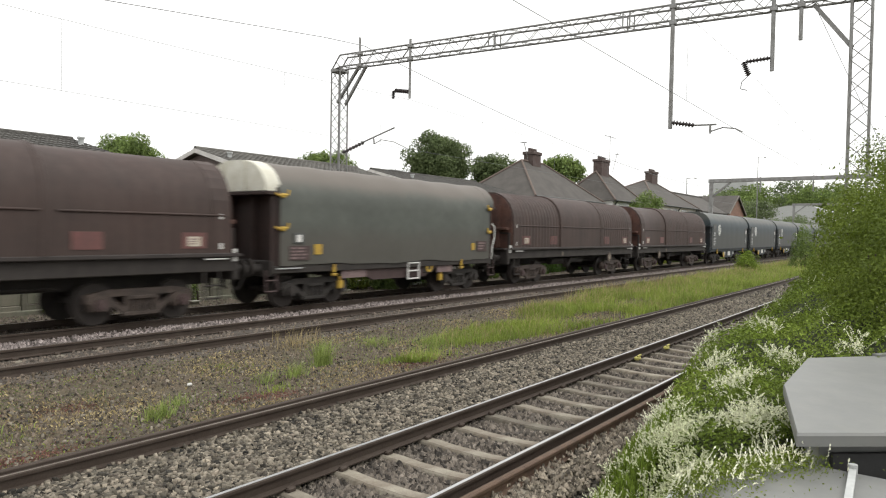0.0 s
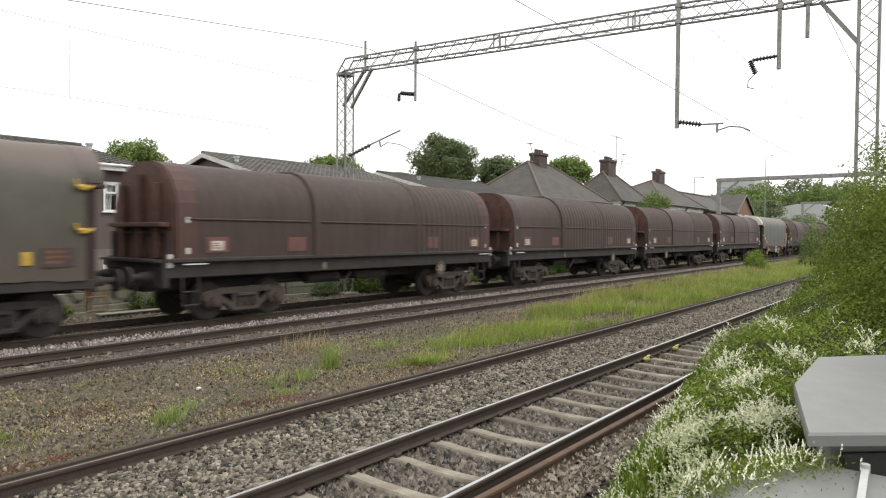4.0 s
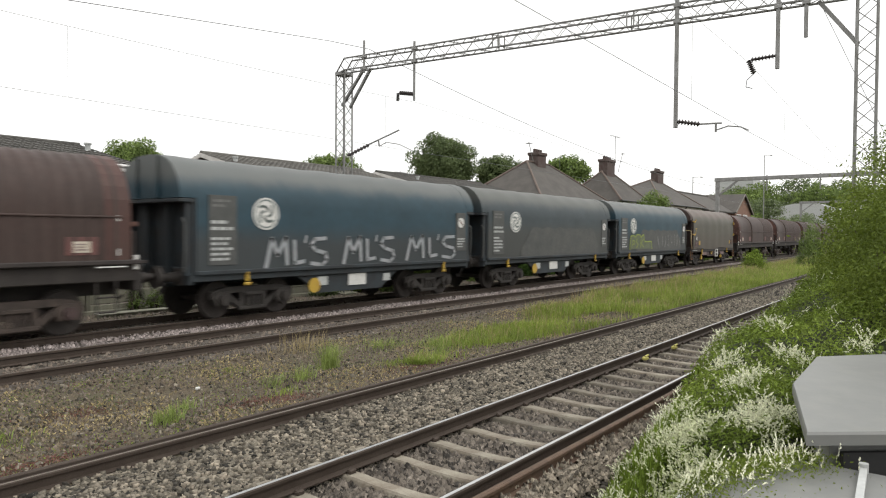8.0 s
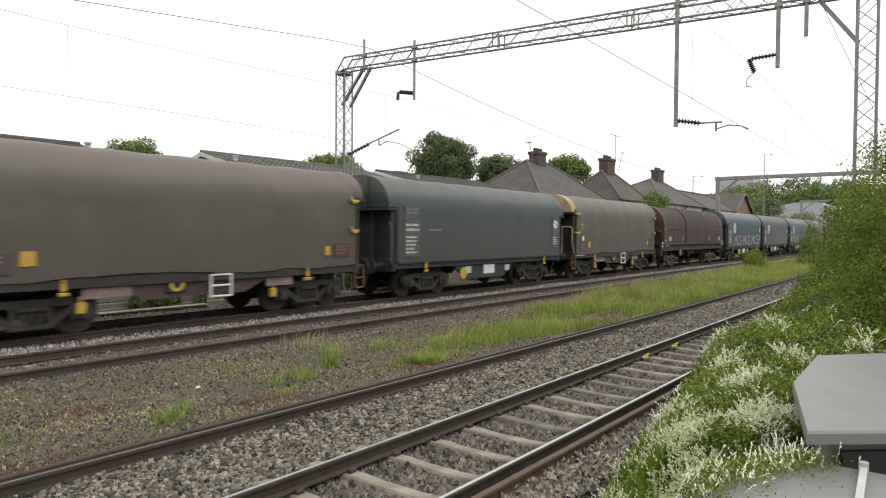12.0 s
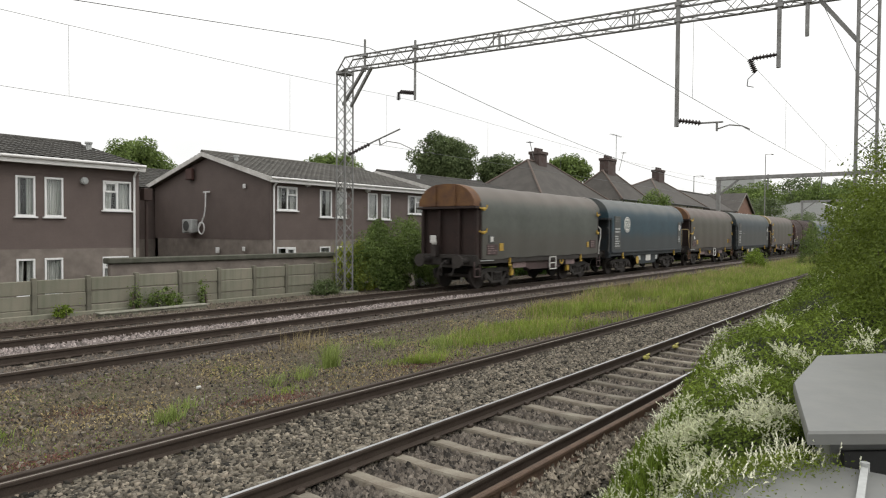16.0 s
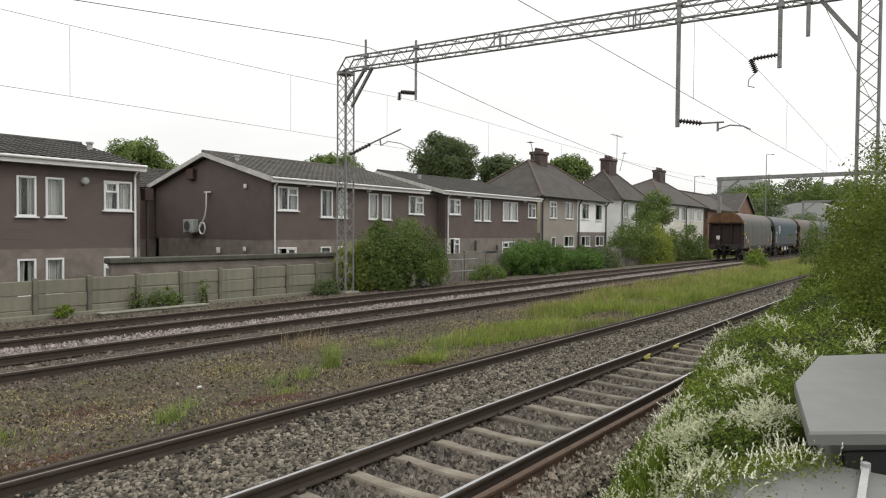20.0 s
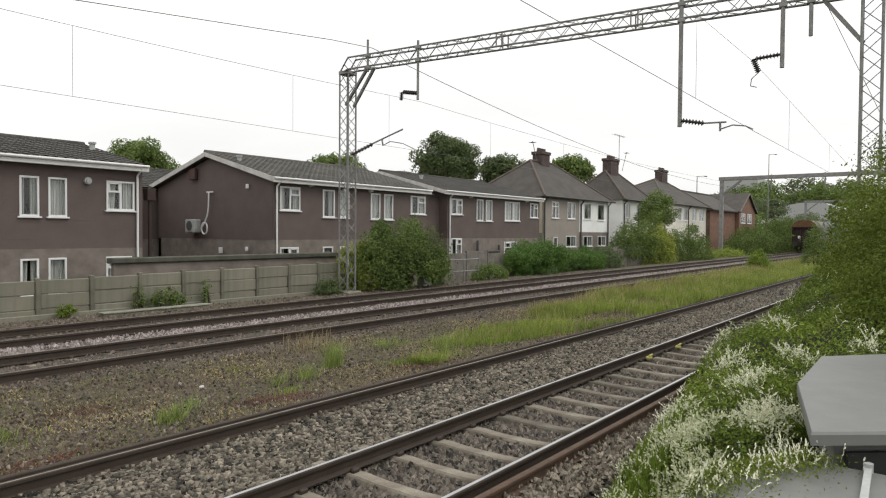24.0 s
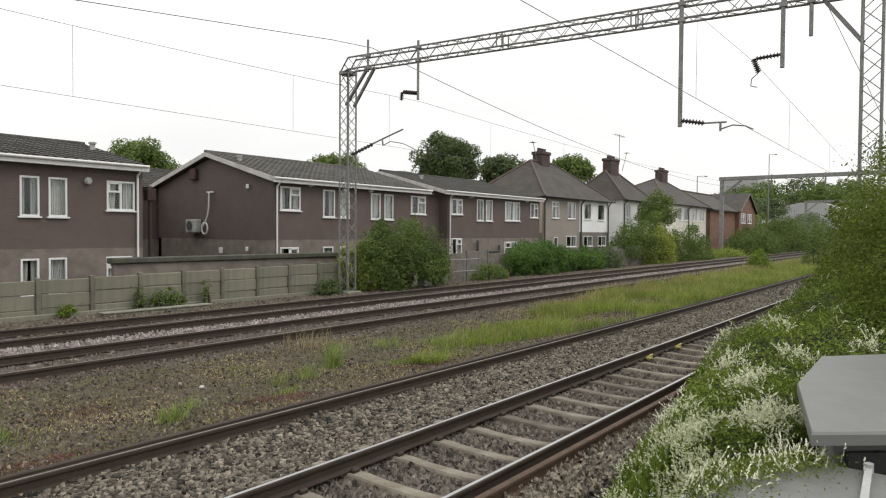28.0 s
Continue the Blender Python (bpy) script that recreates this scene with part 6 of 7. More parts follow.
GRASS_DRY = leaf_material("dry_grass_blade", (0.44, 0.36, 0.19), (0.3, 0.24, 0.12), island=0.3)
PETAL = leaf_material("cream_white_petal", (0.8, 0.79, 0.64), (0.56, 0.58, 0.39), trans=0.3, island=0.3)
RED_WEED = leaf_material("reddish_weed", (0.2, 0.1, 0.08), (0.13, 0.068, 0.055))
BARK = mat("brown_bark", (0.09, 0.07, 0.055), 0.95, vary=0.3, scale=5, fine=30, bump=0.6, c2=(0.05, 0.04, 0.032))


def clump_points(n, clumps, r):
    """Points in shells round clump centres; each clump: x, y, z, radius. Gives the points and the outward ways."""
    c = np.array(clumps)
    w = c[:, 3] ** 2
    k = RNG.choice(len(c), n, p=w / w.sum())
    d = RNG.normal(size=(n, 3))
    d /= np.linalg.norm(d, axis=1, keepdims=True)
    q = RNG.uniform(0.35, 1.0, (n, 1)) ** 0.4
    return c[k, :3] + d * q * c[k, 3:4] * np.array([[1, 1, r]]), d


def crown_clumps(n, size, seed, base=0.3):
    """Clump centres for an uneven crown, size (rx, ry, rz)."""
    rng = np.random.default_rng(seed)
    out = []
    for _ in range(n):
        d = rng.normal(size=3)
        d /= np.linalg.norm(d)
        q = rng.uniform(0.0, 1.0) ** 0.35 * 0.86
        if d[2] < -0.55:
            d[2] *= 0.4
        lump = 1 + 0.05 * math.sin(d[0] * 5 + seed) + 0.05 * math.sin(d[1] * 6 + d[2] * 4 + seed)
        out.append((d[0] * size[0] * q * lump, d[1] * size[1] * q * lump, d[2] * size[2] * q * lump, min(size) * rng.uniform(0.18, 0.3)))
    return out


def tree(x, y, z, height, crown, leaf, n, size, label, seed, ground=-0.55, category="tree", name="tree", clumps=80, trunk_r=0.22):
    """A tree: tapered trunk with limbs, and a crown of many leaves in uneven clumps. z: middle of the crown."""
    t = thing(name, label, category, at=pose(x, y, ground))
    rng = random.Random(seed)
    zc = z - ground
    g = Geo()
    pts = [Vector((0, 0, -0.2)), Vector((rng.uniform(-0.1, 0.1), rng.uniform(-0.1, 0.1), zc * 0.5)), Vector((rng.uniform(-0.2, 0.2), rng.uniform(-0.2, 0.2), zc))]
    rr = [trunk_r, trunk_r * 0.75, trunk_r * 0.4]
    for a, b, ra, rb in zip(pts, pts[1:], rr, rr[1:]):
        g.rod(a, b, ra, 9, rb)
    part("trunk", g, BARK, t)
    cl = crown_clumps(clumps, crown, seed)
    for c in cl[:9]:
        q = Vector(c[:3]) + Vector((0, 0, zc))
        part("limb", Geo().rod(pts[1].lerp(pts[2], rng.uniform(0.1, 0.9)), q, trunk_r * 0.3, 6, trunk_r * 0.08), BARK, t)
    p, d = clump_points(n, cl, 0.85)
    v, f = facing_leaves(p + np.array([0, 0, zc]), size, d + 0.5 * p / np.array([crown]))
    part("crown", bulk_mesh("crown", v, f, leaf), None, t)
    return t


# trees behind the houses
tree(20.8, 39.5, 6.0, 9, (2.45, 2.4, 2.15), LEAF, 24000, 0.165, "round green tree behind the brown houses", 3, clumps=170)
tree(52.0, 40.0, 8.9, 12, (3.6, 3.5, 3.2), LEAF_DARK, 30000, 0.24, "dark green tree rising over the roofs", 4, clumps=190)
tree(62.2, 40.0, 8.9, 11, (2.8, 2.7, 2.4), LEAF_DARK, 16000, 0.26, "smaller dark tree over the roofs", 5, clumps=150)
tree(37.3, 40.0, 7.0, 9, (2.6, 2.5, 1.9), LEAF, 14000, 0.22, "green tree showing over the roof ridge", 6, clumps=150)
tree(91.5, 47.0, 11.4, 13, (4.4, 4.0, 3.1), LEAF, 9000, 0.42, "broad green tree behind the chimneys", 7, clumps=150)
tree(28.8, 38.0, 6.5, 8, (0.8, 0.7, 0.8), LEAF, 1600, 0.18, "small treetop just over the ridge", 8, clumps=12)
for k, (x, y, z, s) in enumerate(((150, 40, 5.5, 7), (170, 46, 7, 8), (195, 52, 9, 9), (225, 58, 11, 11), (262, 62, 13, 12), (185, 30, 5, 6), (300, 70, 15, 14), (250, 40, 8, 9), (345, 84, 18, 16), (330, 55, 14, 13),
                                  (132, 30, 4.0, 5), (140, 26, 2.6, 4), (420, 95, 20, 18), (400, 70, 16, 16), (480, 60, 16, 18), (560, 40, 15, 20), (420, 36, 10, 14), (275, 66, 16, 11), (268, 57, 17, 10), (285, 48, 18, 12), (270, 40, 16, 10), (285, 34, 17, 11), (270, 29, 16, 10), (160, 34, 7.5, 6), (172, 40, 8.5, 6.5))):
    tree(x, y, z, z + s * 0.6, (s, s * 0.9, s * 0.6), LEAF_GREY if k % 2 else LEAF, 3200, 0.075 * s, "distant green tree beyond the houses", 20 + k, name="distant_tree", clumps=110)


def bush(name, x, y, z0, crown, leaf, n, size, label, seed, clumps=26, low=0.0, category="bush", square=0.42):
    """A bush: stems from the ground and an uneven crown that reaches down to it; square: small for a clipped, upright outline."""
    t = thing(name, label, category, at=pose(x, y, z0))
    rng = random.Random(seed)
    for k in range(5):
        a = rng.uniform(0, math.tau)
        part("stem", Geo().rod((0.15 * math.cos(a), 0.15 * math.sin(a), -0.1), (crown[0] * 0.5 * math.cos(a), crown[1] * 0.5 * math.sin(a), crown[2] * 1.1), 0.035, 6, 0.012), BARK, t)
    cr = np.random.default_rng(seed)
    cl = []
    H = crown[2] * 1.85

    def dome(u, w_):
        q = np.clip(1 - (u * u + w_ * w_), 0.0, 1.0)
        lumps = np.sin(u * 7 + seed) * np.cos(w_ * 5 + seed) + 0.6 * np.sin(u * crown[0] * 3.1 + 2 * w_ + seed) + 0.5 * np.sin(u * crown[0] * 6.3 - 5 * w_ + seed)
        return H * q ** square * (0.87 + 0.11 * lumps)

    while len(cl) < clumps * 2:
        u, w_ = cr.uniform(-1, 1, 2)
        if u * u + w_ * w_ > 1:
            continue
        r_ = min(crown) * cr.uniform(0.14, 0.34)
        cl.append((u * (crown[0] - 0.4 * r_), w_ * (crown[1] - 0.4 * r_), max(r_ * 0.4, (cr.uniform(0, 1) ** 0.6) * float(dome(u, w_)) - 0.5 * r_), r_))
    inner = n * 7 // 10
    p, d = clump_points(inner, cl, 0.9)
    # loose leaves and shoots over the whole outline
    a = RNG.uniform(0, math.tau, n - inner)
    q = RNG.uniform(0, 1, len(a)) ** 0.5
    u, w_ = q * np.cos(a), q * np.sin(a)
    hz = dome(u, w_) * RNG.uniform(0, 1, len(a)) ** 0.35
    shoot = np.abs(RNG.normal(0, 1, len(a))) ** 2 * size * 0.7
    d2 = np.stack([u, w_, np.full_like(u, 0.6)], 1)
    p2 = np.stack([u * crown[0], w_ * crown[1], hz], 1) + d2 * shoot[:, None]
    p, d = np.concatenate([p, p2]), np.concatenate([d, d2])
    p[:, 2] = np.abs(p[:, 2] - low) + low
    v, f = facing_leaves(p, size, d, wide=0.45, loose=0.85)
    part("foliage", bulk_mesh("foliage", v, f, leaf), None, t)
    return t


bush("large_bush", 21.2, 18.6, 0.0, (2.9, 1.3, 1.78), LEAF_BUSH, 46000, 0.1, "large green bush beside the lattice mast", 41, 46)
bush("yellow_shrub", 18.95, 19.1, 0.0, (1.1, 0.7, 1.3), LEAF_YELLOW, 16000, 0.075, "yellow-green shrub at the foot of the mast", 42)
bush("low_bush", 16.9, 18.5, 0.0, (0.6, 0.4, 0.4), LEAF_DARK, 2600, 0.08, "low dark bush at the fence", 43)
bush("ivy_hedge", 33.9, 19.4, 0.0, (3.2, 1.0, 1.12), IVY, 30000, 0.1, "ivy-covered garden hedge beside the far track", 44, 50, category="hedge", square=0.14)
bush("ivy_hedge", 39.8, 19.4, 0.0, (2.7, 1.0, 0.82), IVY, 17000, 0.1, "green garden hedge beside the far track", 45, 40, category="hedge", square=0.2)
bush("low_bush", 43.8, 19.6, -0.1, (2.0, 0.9, 0.95), LEAF_GREY, 9000, 0.13, "dull grey-green shrub between the hedges", 67, 30)
bush("low_bush", 28.0, 18.7, 0.0, (1.6, 0.5, 0.5), LEAF, 6000, 0.09, "low green weeds in front of the garden fence", 46)
bush("arching_shrub", 52.6, 20.4, -0.2, (5.6, 1.6, 2.2), LEAF_BUSH, 28000, 0.13, "tall arching green shrub beside the line", 47, 60, square=0.3)
bush("arching_shrub", 54.0, 19.7, -0.2, (2.9, 1.3, 2.0), LEAF_YELLOW, 13000, 0.13, "yellowish hanging shrub beside the line", 48, 40, square=0.32)
tree(60.0, 22.0, 4.3, 6, (2.4, 2.0, 2.3), LEAF, 8000, 0.17, "small garden tree in front of the white houses", 49, 0)
bush("trackside_shrub", 63.0, 20.2, -0.2, (5.2, 1.8, 1.95), LEAF_BUSH, 22000, 0.14, "green trackside shrub beside the line", 50, 34)
bush("trackside_shrub", 75.5, 20.2, -0.2, (5.5, 1.6, 0.6), GRASS, 9000, 0.17, "low pale weeds beside the line", 51, 30)
bush("trackside_shrub", 90.0, 20.5, -0.2, (8.0, 3.0, 2.15), LEAF_BUSH, 22000, 0.19, "tall trackside shrub beyond the gantry", 52, 34)
bush("trackside_shrub", 105.0, 20.0, -0.2, (9, 3.2, 3.0), LEAF_BUSH, 22000, 0.21, "dense dark shrub beyond the gantry", 53, 34)
bush("trackside_shrub", 120.0, 19.5, -0.2, (9.0, 3.2, 3.1), LEAF_GREY, 13000, 0.28, "dense dark shrub along the curve", 54, 34)
bush("trackside_shrub", 138.0, 22.0, -0.2, (10.0, 4.0, 3.6), LEAF_GREY, 13000, 0.32, "dark scrub at the end of the view", 55, 34)
bush("sapling", 46.3, 10.25, -0.05, (0.95, 0.75, 0.88), LEAF_BRIGHT, 5600, 0.1, "small bright green sapling in the grass strip", 56, 16)
bush("strip_shrub", 56.0, 8.5, -0.1, (1.05, 0.9, 2.0), LEAF, 8000, 0.1, "straggly brown-green shrub in the grass strip", 68, 26)
bush("fence_weed", 10.8, 18.95, 0.05, (0.6, 0.14, 0.36), LEAF, 1500, 0.08, "bright green weed against the concrete fence", 57, 12, category="weed")
bush("fence_weed", 9.9, 18.95, 0.05, (0.2, 0.1, 0.45), LEAF, 420, 0.08, "climbing weed against the concrete fence", 58, 10, category="weed")
bush("fence_weed", 12.1, 18.95, 0.05, (0.14, 0.08, 0.5), LEAF, 300, 0.08, "thin climbing weed on the concrete fence", 59, 10, category="weed")
bush("fence_weed", 7.9, 18.9, 0.05, (0.25, 0.12, 0.2), LEAF_BRIGHT, 600, 0.07, "small weed at the fence foot", 60, 8, category="weed")



# ---- hedge and flowers on the camera's side ----
def mound_edge(x):
    return np.interp(x, [2.0, 4.0, 5.0, 6.0, 7.0, 8.0, 10.0, 13.0, 20.0, 40.0], [2.1, 2.35, 2.48, 2.65, 2.78, 2.82, 2.85, 2.95, 3.2, 3.4])


def mound_height(x, y):
    """Height of the tangle over the ground, from the track's edge towards the camera's side."""
    e = mound_edge(x) - y
    lumps = 0.075 * np.sin(x * 4.3 + 1.9 * np.sin(y * 3.1)) * np.sin(y * 5.2 + 1.6 * np.sin(x * 2.2)) + 0.035 * np.sin(x * 9.1 + y * 3) * np.sin(y * 10.3 - x * 2)
    bumps = lumps + 0.09 * np.sin(x * 2.1 + y * 1.3) + 0.08 * np.sin(x * 0.9 - y * 3.1 + 1.0) + 0.05 * np.sin(x * 5.3 + y * 4.1)
    top = np.interp(x, [2, 5, 8, 11, 16, 30], [0.62, 0.9, 1.5, 1.85, 2.0, 2.0])
    return -0.4 + (0.2 + top * (1 - np.exp(-2.0 * np.clip(e, 0, 9)))) * np.clip(e * 3.5, 0, 1) + bumps * np.clip(e * 1.5, 0, 1)


def in_cabinet(x, y):
    return ((x > 3.85) & (x < 7.15) & (y < 0.9)) | ((x > 1.0) & (x < 4.0) & (y < 0.86))


# near-black sheet added below the leaves; its colour paints shade into their gaps
HEDGE_GAP_SHADE = mat("shaded_hedge_litter", (0.035, 0.045, 0.015), 0.95, vary=0.4, scale=6, fine=30, bump=0.8, c2=(0.02, 0.022, 0.01))
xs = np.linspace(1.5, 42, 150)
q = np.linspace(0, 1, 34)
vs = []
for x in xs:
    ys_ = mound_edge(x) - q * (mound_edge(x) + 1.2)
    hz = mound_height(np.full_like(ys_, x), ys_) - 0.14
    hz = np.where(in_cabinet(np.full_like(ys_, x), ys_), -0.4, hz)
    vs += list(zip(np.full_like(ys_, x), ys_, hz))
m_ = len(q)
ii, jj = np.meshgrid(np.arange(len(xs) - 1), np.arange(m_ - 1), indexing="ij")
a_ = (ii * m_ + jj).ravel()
tagged(new("hedge_bank", bulk_mesh("hedge_bank", np.array(vs), np.stack([a_, a_ + m_, a_ + m_ + 1, a_ + 1], 1), HEDGE_GAP_SHADE, True)), "added dark sheet painting shade into the gaps of the flowering hedge", "bank", kind="structure")


def mound_points(n, x0, x1, y_of, spread=0.06, power=1.6):
    x = x0 + (x1 - x0) * RNG.uniform(0, 1, n) ** power
    y = y_of(x, n)
    keep = ~in_cabinet(x, y)
    x, y = x[keep], y[keep]
    z = mound_height(x, y) + RNG.normal(0, spread, len(x))
    return np.stack([x, y, z], 1)


def whole(x, n):
    e = mound_edge(x)
    return e + 0.05 - (e + 1.0) * RNG.uniform(0, 1, n) ** 1.1


def mound_normal(p):
    e = 0.05
    gx = (mound_height(p[:, 0] + e, p[:, 1]) - mound_height(p[:, 0] - e, p[:, 1])) / (2 * e)
    gy = (mound_height(p[:, 0], p[:, 1] + e) - mound_height(p[:, 0], p[:, 1] - e)) / (2 * e)
    return np.stack([-gx, -gy, np.ones(len(p))], 1)


for name, label, leaf, n, size, x0, x1, pw in (("hedge_leaves", "tangled bright green leaves of the climbing hedge", LEAF_BRIGHT, 80000, 0.043, 2.2, 15, 1.6),
                                               ("hedge_leaves", "tangled mid green leaves of the climbing hedge", LEAF_HEDGE, 70000, 0.045, 2.2, 16, 1.4),
                                               ("far_hedge_leaves", "green hedge leaves along the near track", LEAF_HEDGE, 22000, 0.11, 14, 42, 1.2)):
    p = mound_points(n, x0, x1, whole, 0.05, pw)
    v, f = facing_leaves(p, size, mound_normal(p), 0.2, 0.42, 0.7)
    tagged(new(name, bulk_mesh(name, v, f, leaf)), label, "hedge", kind="stuff")

# flower sprays: upright tapering spikes of small petals
p = np.concatenate([mound_points(17000, 3.15, 8.6, lambda x, n: mound_edge(x) - 0.25 - 2.0 * RNG.beta(1.3, 1.4, n), 0.03, 1.2),
                    mound_points(4600, 8.2, 20, lambda x, n: mound_edge(x) - 0.15 - 2.4 * RNG.uniform(0, 1, n), 0.03, 1.4)])
patch = np.sin(p[:, 0] * 6.1 + 0.5 + p[:, 1] * 3) + np.sin(p[:, 1] * 8.7 - p[:, 0] * 3.7) + RNG.normal(0, 1.0, len(p))
p = p[patch > np.interp(p[:, 0], [3, 4, 5, 6, 7, 10], [0.0, -0.5, -0.2, 1.0, 1.9, 2.3])]
p[:, 2] += 0.05
k = 9
n = len(p)
lean = RNG.normal(0, 0.85, (n, 1, 3))
lean[:, :, 2] = 1.0
lean /= np.linalg.norm(lean, axis=2, keepdims=True)
length = RNG.uniform(0.05, 0.12, (n, 1, 1))
s_ = np.linspace(0, 1, k).reshape(1, k, 1)
pts = p[:, None, :] + lean * length * s_ + RNG.normal(0, 1, (n, k, 3)) * 0.005 * (1.25 - s_)
v, f = leaf_arrays(pts.reshape(-1, 3), 0.024, 0.0, 0.5, np.repeat(lean[:, 0, :] * 2.2, k, 0))
tagged(new("flower_sprays", bulk_mesh("flower_sprays", v, f, PETAL)), "cream-white flower sprays over the climbing hedge", "flowers", kind="stuff")


def spikes(name, label, x0, x1, n, h, material, y_of, category="grass"):
    """Upright thin blades on the mound."""
    p = mound_points(n, x0, x1, y_of, 0.02, 1.0)
    v, f = blade_arrays(p, h)
    tagged(new(name, bulk_mesh(name, v, f, material)), label, category, kind="stuff")


def blade_arrays(p, h, lean=0.35, w=0.006):
    """Grass blades: a bent narrow strip of two pieces each."""
    n = len(p)
    a = RNG.uniform(0, math.tau, n)
    d = np.stack([np.cos(a), np.sin(a), np.zeros(n)], 1)
    s = np.stack([-np.sin(a + 0.8), np.cos(a + 0.8), np.zeros(n)], 1)
    H = (h * RNG.uniform(0.45, 1.25, n))[:, None] if np.isscalar(h) else (h * RNG.uniform(0.6, 1.2, n))[:, None]
    L = RNG.uniform(0.1, 1.0, (n, 1)) * lean
    W = w * RNG.uniform(0.7, 1.5, (n, 1))
    up = np.array([[0, 0, 1.0]])
    b0, b1 = p - s * W, p + s * W
    m = p + up * H * 0.6 + d * H * L * 0.35
    m0, m1 = m - s * W * 0.8, m + s * W * 0.8
    t = p + up * H * (1 - 0.3 * L) + d * H * L
    v = np.stack([b0, b1, m0, m1, t], 1).reshape(-1, 3)
    i = np.arange(n)[:, None] * 5
    f = np.concatenate([i + np.array([[0, 1, 3]]), i + np.array([[0, 3, 2]]), i + np.array([[2, 3, 4]])], 0)
    return v, f


spikes("hedge_grass", "fresh green grass at the edge of the hedge", 2.6, 6.5, 7000, 0.13, LEAF_BRIGHT, lambda x, n: mound_edge(x) - 0.02 - 0.75 * RNG.uniform(0, 1, n) ** 1.5)

bush("hedge_bush", 13.2, 0.68, -0.4, (2.2, 1.38, 2.65), LEAF_HEDGE, 90000, 0.05, "tall leafy green hedge bush beside the near track", 61, 80, 0.3)
bush("hedge_bush", 10.2, 0.25, -0.4, (1.7, 1.12, 2.35), LEAF_HEDGE, 80000, 0.046, "tall leafy hedge bush behind the grey cabinet", 62, 70, 0.3)
bush("hedge_bush", 18.8, 1.3, -0.4, (2.8, 1.45, 2.8), LEAF_HEDGE, 24000, 0.1, "leafy hedge bush farther along the near track", 63, 50, 0.2)
bush("hedge_bush", 26.0, 1.6, -0.4, (4.4, 1.2, 2.4), LEAF, 28000, 0.13, "leafy hedge bush farther along the near track", 64, 50, 0.2)
bush("hedge_bush", 36.0, 1.6, -0.4, (6.0, 1.2, 2.4), LEAF, 20000, 0.17, "leafy hedge far along the near track", 65, 46, 0.2)

# ---- grey cabinets by the camera ----
CAB = mat("grey_painted_steel", (0.16, 0.162, 0.155), 0.5, vary=0.06, scale=1.5, fine=25, bump=0.05, c2=(0.138, 0.14, 0.134), streak=((0.185, 0.185, 0.165), 0.35))
# near-black colour painting the shade of the gap under the lid
CAB_GAP_SHADE = mat("dark_cabinet_gap", (0.03, 0.03, 0.03), 0.8, vary=0.2, bump=0.05)
c1 = thing("equipment_cabinet", "grey painted steel trackside equipment cabinet with overhanging lid", "cabinet", at=pose(0, 0, 0))
LID = [(5.6, -1.1), (8.6, -0.3), (7.35, 0.5), (6.8, 0.97), (5.45, 0.93), (4.13, 0.63)]
MID = Vector((6.2, 0.25))
part("body", Geo().sweep([[(MID.x + (x - MID.x) * 0.87, MID.y + (y - MID.y) * 0.8, z) for x, y in LID] for z in (-0.45, 1.24)]), CAB, c1)
part("lid", Geo().sweep([[(MID.x + (x - MID.x) * k, MID.y + (y - MID.y) * k, z) for x, y in LID] for z, k in ((1.225, 1.0), (1.285, 1.0), (1.3, 0.992))]), CAB, c1, "flat grey lid")
part("back_strip", Geo().bar((7.33, 0.49, 1.305), (8.55, -0.29, 1.305), 0.06, 0.03), CAB, c1)
# added dark panel below the lid's front edge, shade put into its colour
part("door", Geo().bar((4.4, 0.49, 0.6), (5.5, -0.76, 0.6), 0.03, 1.1), CAB_GAP_SHADE, c1)
c2 = thing("equipment_cabinet", "lower grey steel cabinet with a raised metal seam", "cabinet", at=pose(0, 0, 0))
part("body", Geo().box(1.6, 3.9, -1.3, 0.6, -0.45, 1.03, 0.02), CAB, c2)
part("lid", Geo().sweep([[(x, y, z) for x, y in ((1.5, -1.5), (4.27, -1.5), (4.27, 0.66), (3.6, 1.02), (1.5, 1.06))] for z in (1.05, 1.1)]), CAB, c2, "flat grey lid")
part("seam", Geo().bar((1.6, 0.22, 1.115), (4.26, 0.37, 1.115), 0.035, 0.03).rod((4.26, 0.37, 1.0), (4.26, 0.37, 1.15), 0.024, 10), LIGHT_GREY, c2, "raised pale metal seam")
part("edge_strip", Geo().bar((1.5, 1.07, 1.09), (3.58, 1.03, 1.09), 0.03, 0.045), LIGHT_GREY, c2)


# creeping shoots over the edge of the lower lid
u = np.floor(RNG.uniform(0, 1, 6000) * 55) / 55
edge = np.stack([3.3 + 0.97 * u, np.interp(u, [0, 0.4, 1], [1.04, 0.98, 0.66]), np.full(6000, 1.105)], 1)
edge += np.stack([-np.abs(RNG.normal(0, 0.06, 6000)), -np.abs(RNG.normal(0, 0.17, 6000)) * RNG.uniform(0, 1, 6000), RNG.uniform(0, 0.09, 6000)], 1)
v, f = leaf_arrays(edge[:3600], 0.02, -0.2, 0.42)
tagged(new("creeping_shoots", bulk_mesh("creeping_shoots", v, f, LEAF_HEDGE)), "green shoots creeping over the edge of a grey lid", "creeper", kind="stuff")
pick = edge[RNG.uniform(0, 1, 6000) < 0.035]
way = RNG.normal(0, 0.5, (len(pick), 1, 3)) + np.array([[[0, 0, 1.0]]])
pts = pick[:, None, :] + way * RNG.uniform(0.03, 0.06, (len(pick), 1, 1)) * np.linspace(0, 1, 9).reshape(1, 9, 1)
